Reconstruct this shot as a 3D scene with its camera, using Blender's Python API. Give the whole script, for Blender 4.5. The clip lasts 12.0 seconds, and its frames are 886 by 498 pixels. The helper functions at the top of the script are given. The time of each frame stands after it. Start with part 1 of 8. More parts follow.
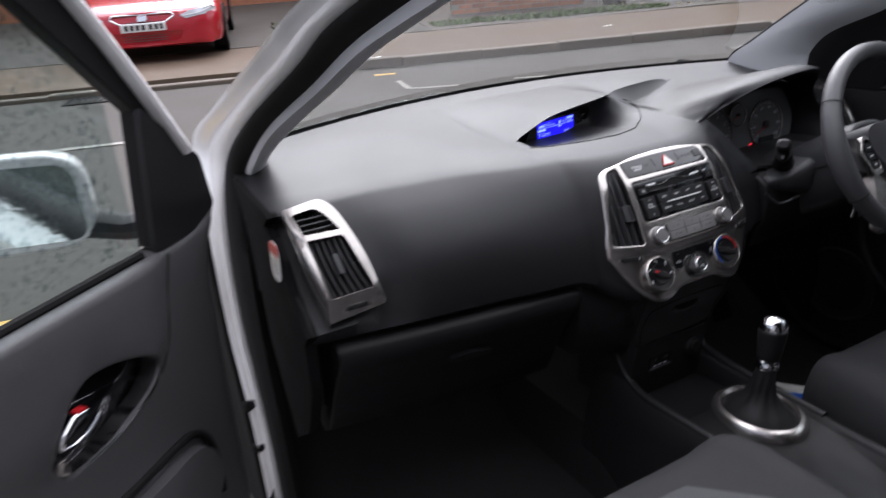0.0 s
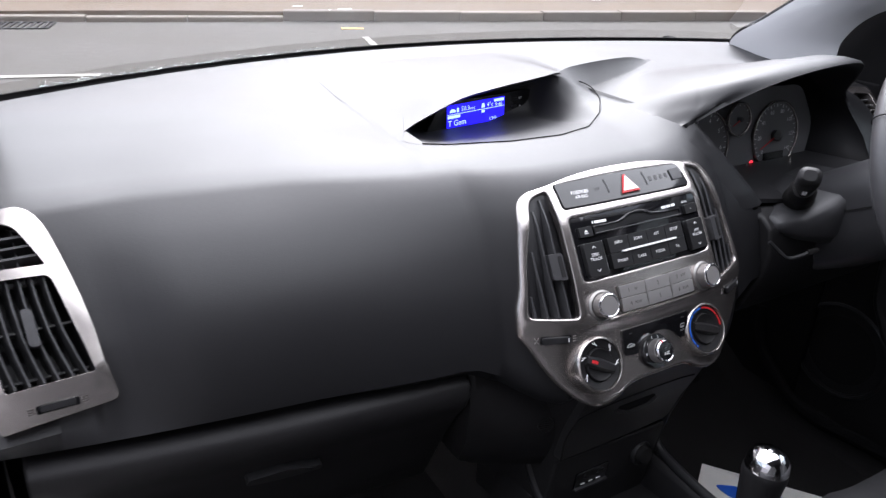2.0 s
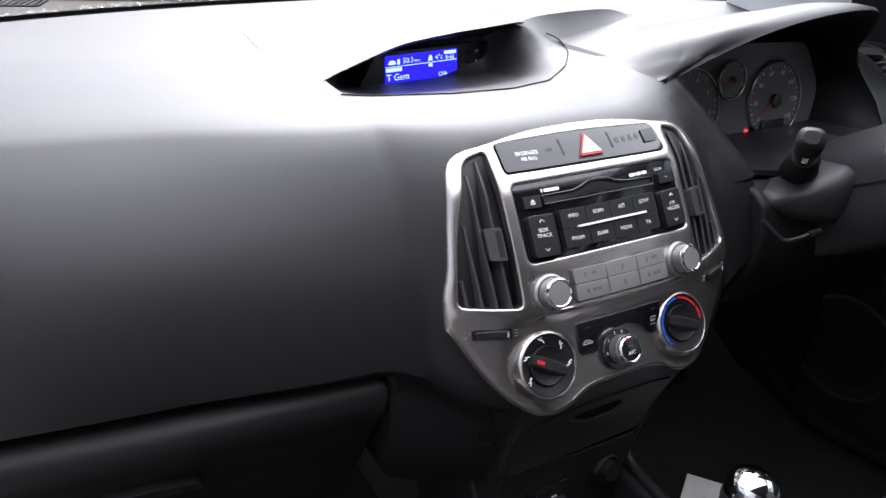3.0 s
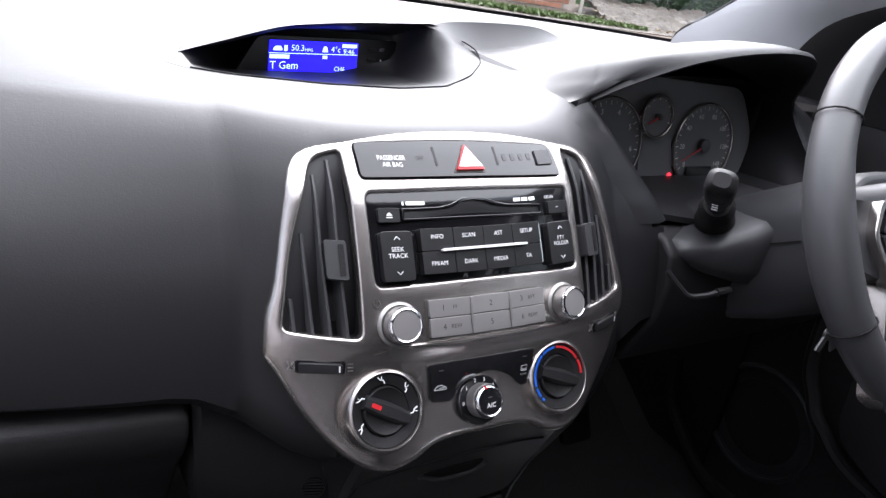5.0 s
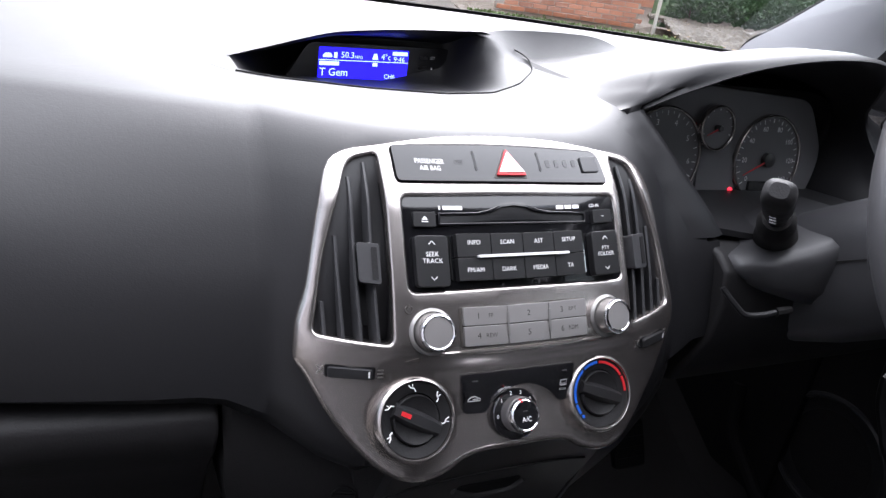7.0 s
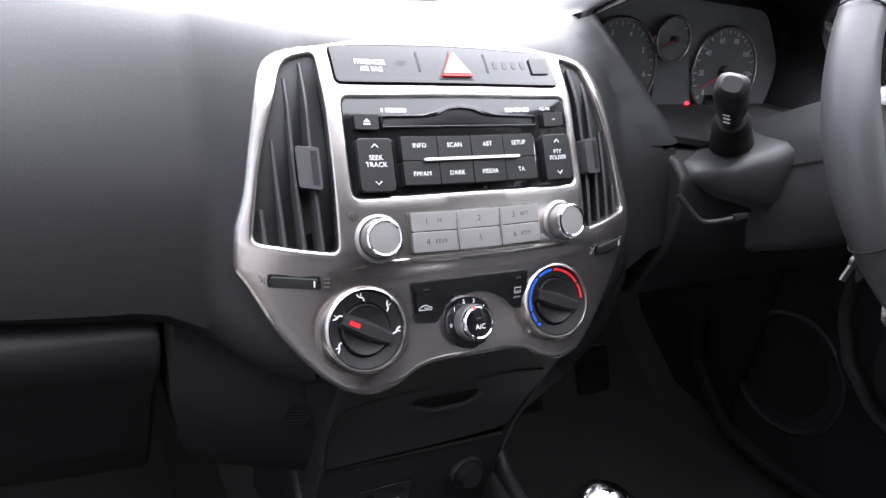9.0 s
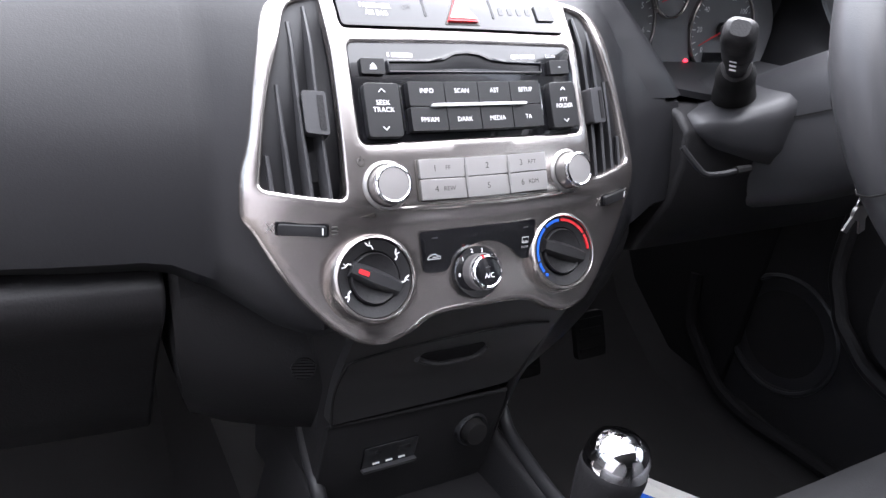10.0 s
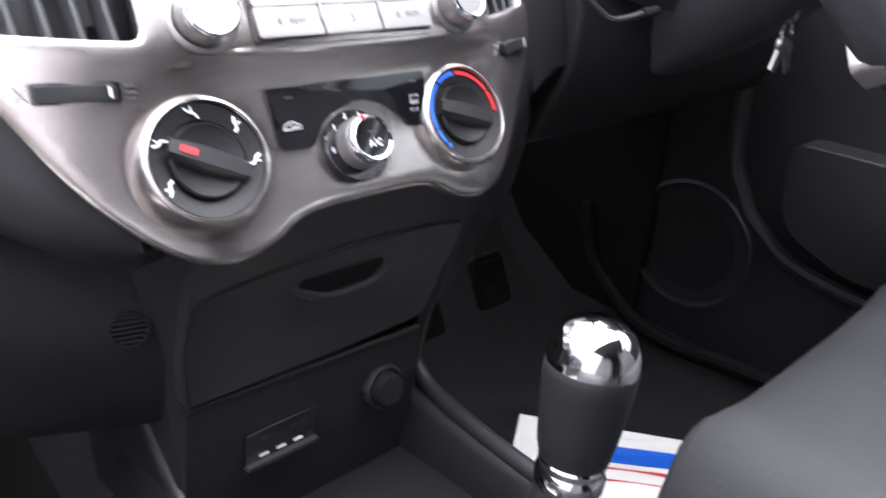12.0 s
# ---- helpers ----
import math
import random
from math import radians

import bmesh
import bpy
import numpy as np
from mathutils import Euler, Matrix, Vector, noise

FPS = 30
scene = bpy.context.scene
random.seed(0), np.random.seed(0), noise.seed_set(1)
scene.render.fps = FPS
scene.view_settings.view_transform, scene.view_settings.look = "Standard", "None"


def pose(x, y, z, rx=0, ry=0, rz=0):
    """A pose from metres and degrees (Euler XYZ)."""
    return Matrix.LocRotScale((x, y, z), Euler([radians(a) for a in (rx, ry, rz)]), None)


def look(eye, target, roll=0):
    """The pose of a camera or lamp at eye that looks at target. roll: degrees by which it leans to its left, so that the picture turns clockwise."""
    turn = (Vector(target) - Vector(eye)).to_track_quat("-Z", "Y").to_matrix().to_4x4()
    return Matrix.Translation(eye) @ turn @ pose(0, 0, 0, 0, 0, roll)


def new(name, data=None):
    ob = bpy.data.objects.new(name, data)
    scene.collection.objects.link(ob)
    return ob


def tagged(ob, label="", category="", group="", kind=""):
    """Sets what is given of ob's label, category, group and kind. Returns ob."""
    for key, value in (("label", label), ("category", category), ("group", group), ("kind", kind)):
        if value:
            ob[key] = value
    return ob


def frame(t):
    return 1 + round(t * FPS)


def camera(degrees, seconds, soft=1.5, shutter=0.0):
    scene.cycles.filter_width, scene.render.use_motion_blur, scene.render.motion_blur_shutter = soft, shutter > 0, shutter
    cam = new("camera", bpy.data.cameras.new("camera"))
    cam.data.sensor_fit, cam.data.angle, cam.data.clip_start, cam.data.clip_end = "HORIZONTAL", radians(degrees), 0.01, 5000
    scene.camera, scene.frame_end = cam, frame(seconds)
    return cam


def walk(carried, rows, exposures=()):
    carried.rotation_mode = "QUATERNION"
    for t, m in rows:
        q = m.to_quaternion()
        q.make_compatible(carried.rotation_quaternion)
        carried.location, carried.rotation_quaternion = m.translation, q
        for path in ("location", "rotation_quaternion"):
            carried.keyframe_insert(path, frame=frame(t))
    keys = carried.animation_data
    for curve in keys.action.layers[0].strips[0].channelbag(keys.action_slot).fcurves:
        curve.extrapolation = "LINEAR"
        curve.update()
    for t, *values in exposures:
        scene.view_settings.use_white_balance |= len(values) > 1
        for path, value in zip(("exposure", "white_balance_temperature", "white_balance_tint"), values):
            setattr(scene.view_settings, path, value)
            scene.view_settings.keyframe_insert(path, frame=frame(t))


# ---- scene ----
# ---------------------------------------------------------------- camera and walk
from mathutils import geometry

cam = camera(61.0, 12.0, soft=1.35, shutter=0.4)
# seconds, eye x y z, yaw to the left, pitch up, roll (degrees); x across the car, y ahead, z up
ROWS = [
    (0, -0.9583, -0.8631, 1.3258, -29.03, -22.68, -3.76),
    (0.5, -0.8559, -0.7193, 1.3137, -34.43, -21.74, -0.56),
    (1, -0.7396, -0.6343, 1.2645, -34.52, -23.54, 0.12),
    (1.5, -0.6591, -0.5846, 1.2448, -33.23, -24.70, 1.65),
    (2, -0.5849, -0.5265, 1.2254, -31.36, -25.33, 2.18),
    (2.5, -0.5146, -0.4837, 1.1805, -30.94, -25.25, 2.42),
    (3, -0.4482, -0.4568, 1.1513, -30.91, -26.15, 2.70),
    (3.5, -0.3998, -0.4450, 1.1311, -33.06, -25.71, 5.99),
    (5.5, -0.3194, -0.4225, 1.1052, -32.77, -22.75, 11.29),
    (6, -0.3221, -0.4213, 1.1025, -29.60, -22.83, 10.55),
    (6.5, -0.3123, -0.4239, 1.1004, -28.47, -22.59, 9.70),
    (8.5, -0.2766, -0.4374, 1.0697, -29.75, -25.09, 8.96),
    (9, -0.2773, -0.4366, 1.0580, -31.26, -25.75, 8.75),
    (9.5, -0.2834, -0.4351, 1.0463, -32.16, -26.38, 8.67),
    (10, -0.2918, -0.4343, 1.0312, -32.85, -26.87, 8.77),
    (10.5, -0.2891, -0.4302, 1.0233, -33.26, -27.64, 8.33),
    (11, -0.2651, -0.3826, 0.9747, -34.13, -26.65, 7.50),
    (11.5, -0.2422, -0.3574, 0.9401, -35.55, -25.08, 4.47),
    (12, -0.2334, -0.3477, 0.8898, -43.89, -24.77, 3.60),
]
EXPOSURES = [(0.0, 1.6, 6000, 17), (0.5, 1.95, 6000, 17), (1.5, 2.4, 6000, 17), (3.0, 2.55, 6000, 17), (5.5, 2.85, 6000, 17), (6.5, 2.8, 6000, 17), (8.5, 3.2, 6000, 17), (9.5, 3.6, 6000, 17), (11.0, 4.15, 6000, 17), (12.0, 4.3, 6000, 17)]
walk(cam, [(t, pose(x, y, z, 90 + pitch, 0, yaw) @ pose(0, 0, 0, 0, 0, roll)) for t, x, y, z, yaw, pitch, roll in ROWS], EXPOSURES)

# ---------------------------------------------------------------- overcast daylight
world = bpy.data.worlds.new("overcast_sky")
scene.world = world
world.use_nodes = True
wn, wl = world.node_tree.nodes, world.node_tree.links
sky = wn.new("ShaderNodeTexSky")
sky.sky_type, sky.sun_disc = "NISHITA", False
sky.sun_elevation, sky.sun_rotation = radians(45), radians(28)
sky.air_density, sky.dust_density = 1.0, 4.0
grey = wn.new("ShaderNodeHueSaturation")
grey.inputs["Saturation"].default_value = 0.25
wl.new(sky.outputs["Color"], grey.inputs["Color"])
wl.new(grey.outputs["Color"], wn["Background"].inputs["Color"])
wn["Background"].inputs["Strength"].default_value = 0.10
sun = new("sun", bpy.data.lights.new("sun", "SUN"))
sun.data.energy, sun.data.angle, sun.data.color = 1.4, radians(115), (1.0, 0.97, 0.93)
sun.matrix_world = look((3, 5, 20), (0, 0, 0))
scene.view_settings.exposure = 0.0


# ---------------------------------------------------------------- materials
def material(name, base, rough=0.5, metal=0.0, grain=0.0, scale=400.0, wear=0.15, wear_scale=6.0, spec=0.5, coat=0.0, emit=0.0, rand=0.0, grain2=0.0, scale2=40.0, stretch=None, cells=False):
    """A surface with two scales of variation: fine grain in relief, and broad wear in tone and gloss."""
    m = bpy.data.materials.new(name)
    m.use_nodes = True
    n, l = m.node_tree.nodes, m.node_tree.links
    b = n["Principled BSDF"]
    b.inputs["Roughness"].default_value, b.inputs["Metallic"].default_value = rough, metal
    b.inputs["Specular IOR Level"].default_value, b.inputs["Coat Weight"].default_value = spec, coat
    b.inputs["Coat Roughness"].default_value = 0.08
    co = n.new("ShaderNodeTexCoord")
    src = co.outputs["Object"]
    if stretch:
        mp = n.new("ShaderNodeMapping")
        mp.inputs["Scale"].default_value = stretch
        l.new(src, mp.inputs["Vector"])
        src = mp.outputs["Vector"]
    big = n.new("ShaderNodeTexNoise")
    big.inputs["Scale"].default_value, big.inputs["Detail"].default_value = wear_scale, 6.0
    l.new(src, big.inputs["Vector"])
    mix = n.new("ShaderNodeMix")
    mix.data_type = "RGBA"
    mix.inputs["A"].default_value = (*[c * (1 - wear) for c in base], 1)
    mix.inputs["B"].default_value = (*[min(1, c * (1 + wear)) for c in base], 1)
    l.new(big.outputs["Fac"], mix.inputs["Factor"])
    colour = mix.outputs["Result"]
    if rand:
        info = n.new("ShaderNodeObjectInfo")
        hsv = n.new("ShaderNodeHueSaturation")
        rng = n.new("ShaderNodeMapRange")
        rng.inputs["To Min"].default_value, rng.inputs["To Max"].default_value = 1 - rand, 1 + rand
        l.new(info.outputs["Random"], rng.inputs["Value"])
        l.new(rng.outputs["Result"], hsv.inputs["Value"])
        l.new(colour, hsv.inputs["Color"])
        colour = hsv.outputs["Color"]
    l.new(colour, b.inputs["Base Color"])
    rr = n.new("ShaderNodeMapRange")
    rr.inputs["To Min"].default_value, rr.inputs["To Max"].default_value = max(0.02, rough * (1 - wear)), min(1, rough * (1 + wear))
    l.new(big.outputs["Fac"], rr.inputs["Value"])
    l.new(rr.outputs["Result"], b.inputs["Roughness"])
    if grain:
        if cells:
            fine = n.new("ShaderNodeTexVoronoi")
            fine.feature = "DISTANCE_TO_EDGE"
            out = "Distance"
            soft = n.new("ShaderNodeMapRange")
            soft.interpolation_type = "SMOOTHSTEP"
            soft.inputs["From Max"].default_value = 0.30
        else:
            fine = n.new("ShaderNodeTexNoise")
            fine.inputs["Detail"].default_value = 4.0
            out = "Fac"
        fine.inputs["Scale"].default_value = scale
        if cells:  # hide grain: cells drawn out along x and bent out of true
            lay, warp, add = n.new("ShaderNodeMapping"), n.new("ShaderNodeTexNoise"), n.new("ShaderNodeVectorMath")
            lay.inputs["Scale"].default_value = (0.6, 1.0, 1.0)
            warp.inputs["Scale"].default_value, warp.inputs["Detail"].default_value = scale * 0.35, 2.0
            add.operation, add.inputs[2].default_value = "MULTIPLY_ADD", (0, 0, 0)
            add.inputs[1].default_value = (2.2 / scale,) * 3
            l.new(src, lay.inputs["Vector"])
            l.new(src, warp.inputs["Vector"])
            l.new(warp.outputs["Color"], add.inputs[0])
            l.new(lay.outputs["Vector"], add.inputs[2])
            l.new(add.outputs["Vector"], fine.inputs["Vector"])
        else:
            l.new(src, fine.inputs["Vector"])
        bump = n.new("ShaderNodeBump")
        bump.inputs["Strength"].default_value, bump.inputs["Distance"].default_value = grain, 0.6 / scale
        if cells:
            l.new(fine.outputs[out], soft.inputs["Value"])
            l.new(soft.outputs["Result"], bump.inputs["Height"])
        else:
            l.new(fine.outputs[out], bump.inputs["Height"])
        if grain2:
            mid = n.new("ShaderNodeTexNoise")
            mid.inputs["Scale"].default_value = scale2
            l.new(src, mid.inputs["Vector"])
            bump2 = n.new("ShaderNodeBump")
            bump2.inputs["Strength"].default_value, bump2.inputs["Distance"].default_value = grain2, 0.4 / scale2
            l.new(mid.outputs["Fac"], bump2.inputs["Height"])
            l.new(bump2.outputs["Normal"], bump.inputs["Normal"])
        l.new(bump.outputs["Normal"], b.inputs["Normal"])
    if emit:
        b.inputs["Emission Color"].default_value, b.inputs["Emission Strength"].default_value = (*base, 1), emit
    return m


def glass_material(name, tint, rough=0.02, drops=0.0, gloss=0.5):
    m = bpy.data.materials.new(name)
    m.use_nodes = True
    n, l = m.node_tree.nodes, m.node_tree.links
    n.remove(n["Principled BSDF"])
    clear, shine, mixer, fres = n.new("ShaderNodeBsdfTransparent"), n.new("ShaderNodeBsdfGlossy"), n.new("ShaderNodeMixShader"), n.new("ShaderNodeLayerWeight")
    clear.inputs["Color"].default_value = (*tint, 1)
    shine.inputs["Roughness"].default_value = rough
    fres.inputs["Blend"].default_value = 0.5
    steep, gain = n.new("ShaderNodeMath"), n.new("ShaderNodeMath")
    steep.operation, steep.inputs[1].default_value = "POWER", 4.0
    gain.operation, gain.inputs[1].default_value, gain.inputs[2].default_value = "MULTIPLY_ADD", gloss, 0.03
    l.new(fres.outputs["Facing"], steep.inputs[0])
    l.new(steep.outputs["Value"], gain.inputs[0])
    if drops:
        co, vor, bump = n.new("ShaderNodeTexCoord"), n.new("ShaderNodeTexVoronoi"), n.new("ShaderNodeBump")
        vor.inputs["Scale"].default_value = 140.0
        l.new(co.outputs["Object"], vor.inputs["Vector"])
        bump.inputs["Strength"].default_value, bump.inputs["Distance"].default_value = drops, 0.004
        l.new(vor.outputs["Distance"], bump.inputs["Height"])
        l.new(bump.outputs["Normal"], fres.inputs["Normal"])
        l.new(bump.outputs["Normal"], shine.inputs["Normal"])
    l.new(gain.outputs["Value"], mixer.inputs["Fac"])
    l.new(clear.outputs["BSDF"], mixer.inputs[1])
    l.new(shine.outputs["BSDF"], mixer.inputs[2])
    l.new(mixer.outputs["Shader"], n["Material Output"].inputs["Surface"])
    return m


M = {
    "dash": material("grained_soft_plastic", (0.0095, 0.0095, 0.0106), 0.46, spec=0.37, grain=0.055, scale=700, wear=0.10, wear_scale=5, grain2=0.03, scale2=260, cells=True),
    "door": material("grey_door_plastic", (0.070, 0.069, 0.071), 0.5, grain=0.16, scale=650, wear=0.10, wear_scale=5, grain2=0.10, scale2=200, cells=True),
    "hard": material("hard_black_plastic", (0.0120, 0.0116, 0.0122), 0.52, grain=0.30, scale=600, wear=0.15, wear_scale=9, spec=0.25),
    "console": material("satin_black_plastic", (0.016, 0.0155, 0.016), 0.42, grain=0.12, scale=600, wear=0.12, wear_scale=9, spec=0.45),
    "column": material("column_plastic", (0.034, 0.034, 0.036), 0.46, grain=0.15, scale=600, wear=0.10, wear_scale=9, spec=0.40),
    "matt": material("matt_black_plastic", (0.0070, 0.0068, 0.0072), 0.80, grain=0.3, scale=600, wear=0.2, wear_scale=12, spec=0.08),
    "smooth": material("smooth_black_plastic", (0.016, 0.016, 0.017), 0.40, grain=0.03, scale=600, wear=0.12, spec=0.35),
    "gloss": material("piano_black", (0.006, 0.006, 0.007), 0.07, grain=0.01, scale=60, wear=0.15, wear_scale=30, coat=0.4),
    "silver": material("brushed_silver_paint", (0.50, 0.465, 0.445), 0.25, metal=0.95, grain=0.07, scale=900, wear=0.07, wear_scale=12, stretch=(0.12, 1, 1)),
    "silver_key": material("pale_silver_keys", (0.34, 0.328, 0.32), 0.40, metal=0.7, grain=0.08, scale=900, wear=0.05, wear_scale=14),
    "silver_dark": material("dark_silver_paint", (0.30, 0.29, 0.28), 0.38, metal=0.85, grain=0.1, scale=900, wear=0.07, wear_scale=14),
    "chrome": material("chrome", (0.80, 0.80, 0.82), 0.06, metal=1.0, grain=0.02, scale=80, wear=0.05),
    "vent": material("vent_plastic", (0.034, 0.034, 0.036), 0.42, grain=0.08, scale=700, wear=0.1),
    "dial_face": material("dark_grey_dial_face", (0.115, 0.115, 0.120), 0.5, grain=0.1, scale=900, wear=0.08),
    "button": material("rubber_button", (0.0105, 0.0105, 0.0112), 0.42, spec=0.35, grain=0.10, scale=900, wear=0.1),
    "ink": material("white_ink", (0.80, 0.80, 0.80), 0.6, wear=0.05),
    "ink_grey": material("grey_ink", (0.34, 0.34, 0.34), 0.6, wear=0.05),
    "ink_dark": material("dark_ink", (0.05, 0.045, 0.04), 0.6, wear=0.05),
    "red": material("red_ink", (0.50, 0.015, 0.02), 0.4, wear=0.1),
    "red_lamp": material("red_lamp", (1.0, 0.03, 0.05), 0.4, emit=0.35),
    "blue": material("blue_ink", (0.012, 0.10, 0.52), 0.4, wear=0.1),
    "screen": material("blue_screen", (0.02, 0.012, 1.0), 0.25, emit=0.35, wear=0.03),
    "screen_ink": material("lit_digits", (0.45, 0.65, 1.0), 0.3, emit=0.3, wear=0.03),
    "fabric": material("woven_seat_cloth", (0.025, 0.025, 0.026), 0.85, grain=0.8, scale=1400, wear=0.22, wear_scale=14, spec=0.25, grain2=0.3, scale2=300),
    "fabric_light": material("grey_seat_cloth", (0.058, 0.058, 0.062), 0.85, grain=0.8, scale=1400, wear=0.2, wear_scale=20, spec=0.25, grain2=0.3, scale2=300),
    "leather": material("grained_leather", (0.048, 0.048, 0.050), 0.38, spec=0.6, grain=0.06, scale=600, wear=0.15, cells=True),
    "carpet": material("black_carpet", (0.016, 0.0155, 0.0155), 0.95, grain=1.0, scale=900, wear=0.35, wear_scale=20, spec=0.1),
    "lining": material("grey_roof_lining", (0.18, 0.18, 0.18), 0.9, grain=0.4, scale=900, wear=0.06, spec=0.2),
    "pillar": material("grey_pillar_trim", (0.58, 0.585, 0.60), 0.6, grain=0.15, scale=600, wear=0.06, cells=True),
    "paint": material("silver_white_car_paint", (0.84, 0.83, 0.82), 0.30, metal=0.0, grain=0.03, scale=900, wear=0.08, wear_scale=8, coat=0.6),
    "rubber": material("black_rubber", (0.009, 0.0085, 0.0085), 0.75, spec=0.2, grain=0.3, scale=500, wear=0.25, wear_scale=12),
    "paper": material("printed_paper", (0.72, 0.71, 0.67), 0.8, grain=0.25, scale=120, wear=0.08, wear_scale=20),
    "mirror": material("mirror_glass", (0.75, 0.80, 0.80), 0.05, metal=1.0, grain=0.03, scale=100, wear=0.05),
    "glass": glass_material("windscreen_glass", (0.93, 0.95, 0.93)),
    "wet_glass": glass_material("rain_wet_glass", (0.78, 0.83, 0.82), 0.06, drops=0.05, gloss=0.2),
    "drop": glass_material("rain_drop", (0.80, 0.84, 0.84), 0.02, gloss=0.9),
    "asphalt": material("wet_asphalt", (0.068, 0.063, 0.055), 0.68, spec=0.18, grain=0.8, scale=160, wear=0.30, wear_scale=0.9, grain2=0.2, scale2=12),
    "pave": material("wet_tarmac_pavement", (0.120, 0.088, 0.062), 0.68, spec=0.18, grain=0.7, scale=140, wear=0.32, wear_scale=1.3, grain2=0.2, scale2=9),
    "kerb": material("concrete_kerb", (0.110, 0.088, 0.066), 0.6, grain=0.6, scale=120, wear=0.3, wear_scale=4, rand=0.15),
    "line": material("worn_road_paint", (0.26, 0.25, 0.22), 0.6, grain=0.8, scale=90, wear=0.35, wear_scale=25),
    "yellow": material("worn_yellow_paint", (0.60, 0.38, 0.08), 0.6, grain=0.8, scale=90, wear=0.3, wear_scale=25),
    "brick": material("orange_brick", (0.40, 0.16, 0.085), 0.8, grain=0.7, scale=180, wear=0.3, wear_scale=9, rand=0.25),
    # plain grey for the unseen walls that hold back sky light
    "shade_wall": material("grey_shade_wall", (0.20, 0.20, 0.205), 0.9, grain=0.8, scale=60, wear=0.2, wear_scale=0.8),
    "mortar": material("mortar", (0.30, 0.26, 0.21), 0.9, grain=0.8, scale=150, wear=0.2),
    "soil": material("leafy_soil", (0.058, 0.046, 0.031), 0.9, grain=1.0, scale=45, wear=0.75, wear_scale=14, grain2=0.5, scale2=14),
    "leaf": material("hedge_leaf", (0.040, 0.100, 0.026), 0.5, wear=0.45, wear_scale=7, rand=0.2),
    "grass": material("grass_blades", (0.085, 0.13, 0.035), 0.6, wear=0.5, wear_scale=9),
    "dead": material("fallen_leaves", (0.33, 0.24, 0.13), 0.7, wear=0.5, wear_scale=12),
    "bark": material("twig_bark", (0.10, 0.075, 0.05), 0.9, grain=0.8, scale=80, wear=0.3),
    "bin": material("dark_bin_plastic", (0.022, 0.026, 0.032), 0.45, grain=0.2, scale=200, wear=0.2),
    "red_paint": material("red_car_paint", (0.42, 0.006, 0.018), 0.22, grain=0.02, scale=200, wear=0.08, wear_scale=5, coat=1.0),
    "car_glass": material("tinted_car_glass", (0.012, 0.014, 0.016), 0.05, wear=0.1),
    "lamp": material("headlamp_lens", (0.62, 0.64, 0.68), 0.12, metal=0.4, grain=0.3, scale=60, wear=0.2),
    "plate": material("white_number_plate", (0.72, 0.72, 0.70), 0.35, wear=0.06),
    "wood": material("weathered_post", (0.48, 0.46, 0.40), 0.8, grain=0.5, scale=90, wear=0.2),
}


# ---------------------------------------------------------------- mesh helpers
def thing(name, at, label, category, group="", kind=""):
    ob = new(name)
    ob.empty_display_size = 0.05
    ob.matrix_world = Matrix.Translation(at)
    return tagged(ob, label, category, group, kind)


def part(name, bm, mat, parent=None, label="", bevel=0.0, sharp=35.0, segments=2):
    """Links a bmesh, given in world metres, as one mesh object under a thing or a part."""
    bmesh.ops.remove_doubles(bm, verts=bm.verts, dist=1e-6)
    bmesh.ops.recalc_face_normals(bm, faces=bm.faces)
    me = bpy.data.meshes.new(name)
    bm.to_mesh(me)
    bm.free()
    me.materials.append(M[mat] if isinstance(mat, str) else mat)
    for p in me.polygons:
        p.use_smooth = True
    me.set_sharp_from_angle(angle=radians(sharp))
    ob = new(name, me)
    if parent:
        ob.parent = parent
        ob.matrix_parent_inverse = parent.matrix_basis.inverted() if parent.parent is None else Matrix()
    if bevel:
        mod = ob.modifiers.new("edge", "BEVEL")
        mod.width, mod.segments, mod.limit_method, mod.angle_limit = bevel, segments, "ANGLE", radians(40)
        mod.use_clamp_overlap = True
    if label:
        ob["label"] = label
    return ob


def box(bm, c, s, m=None, rot=None):
    """A box of size s with its middle at c, turned by rot, then moved by m."""
    t = Matrix.Translation(c) @ (rot.to_4x4() if rot else Matrix()) @ Matrix.Diagonal((*s, 1))
    bmesh.ops.create_cube(bm, size=1.0, matrix=(m @ t) if m else t)
    return bm


def frame_at(p, normal, up=(0, 0, 1)):
    """A matrix at p whose z is the normal and whose y points up."""
    n = Vector(normal).normalized()
    x = Vector(up).cross(n).normalized()
    y = n.cross(x)
    return Matrix.Translation(p) @ Matrix((x, y, n)).transposed().to_4x4()


def lathe(bm, profile, m, n=40):
    """A body of revolution round z from rows of (radius, height), at the matrix m."""
    rings = []
    for r, h in profile:
        if r < 1e-6:
            rings.append([bm.verts.new(m @ Vector((0, 0, h)))])
        else:
            rings.append([bm.verts.new(m @ Vector((r * math.cos(2 * math.pi * i / n), r * math.sin(2 * math.pi * i / n), h))) for i in range(n)])
    for a, b in zip(rings, rings[1:]):
        for i in range(n):
            q = [a[i % len(a)], a[(i + 1) % len(a)], b[(i + 1) % len(b)], b[i % len(b)]]
            q = list(dict.fromkeys(q))
            if len(q) > 2:
                bm.faces.new(q)
    for r in (rings[0], rings[-1]):
        if len(r) > 2:
            bm.faces.new(r)
    return bm


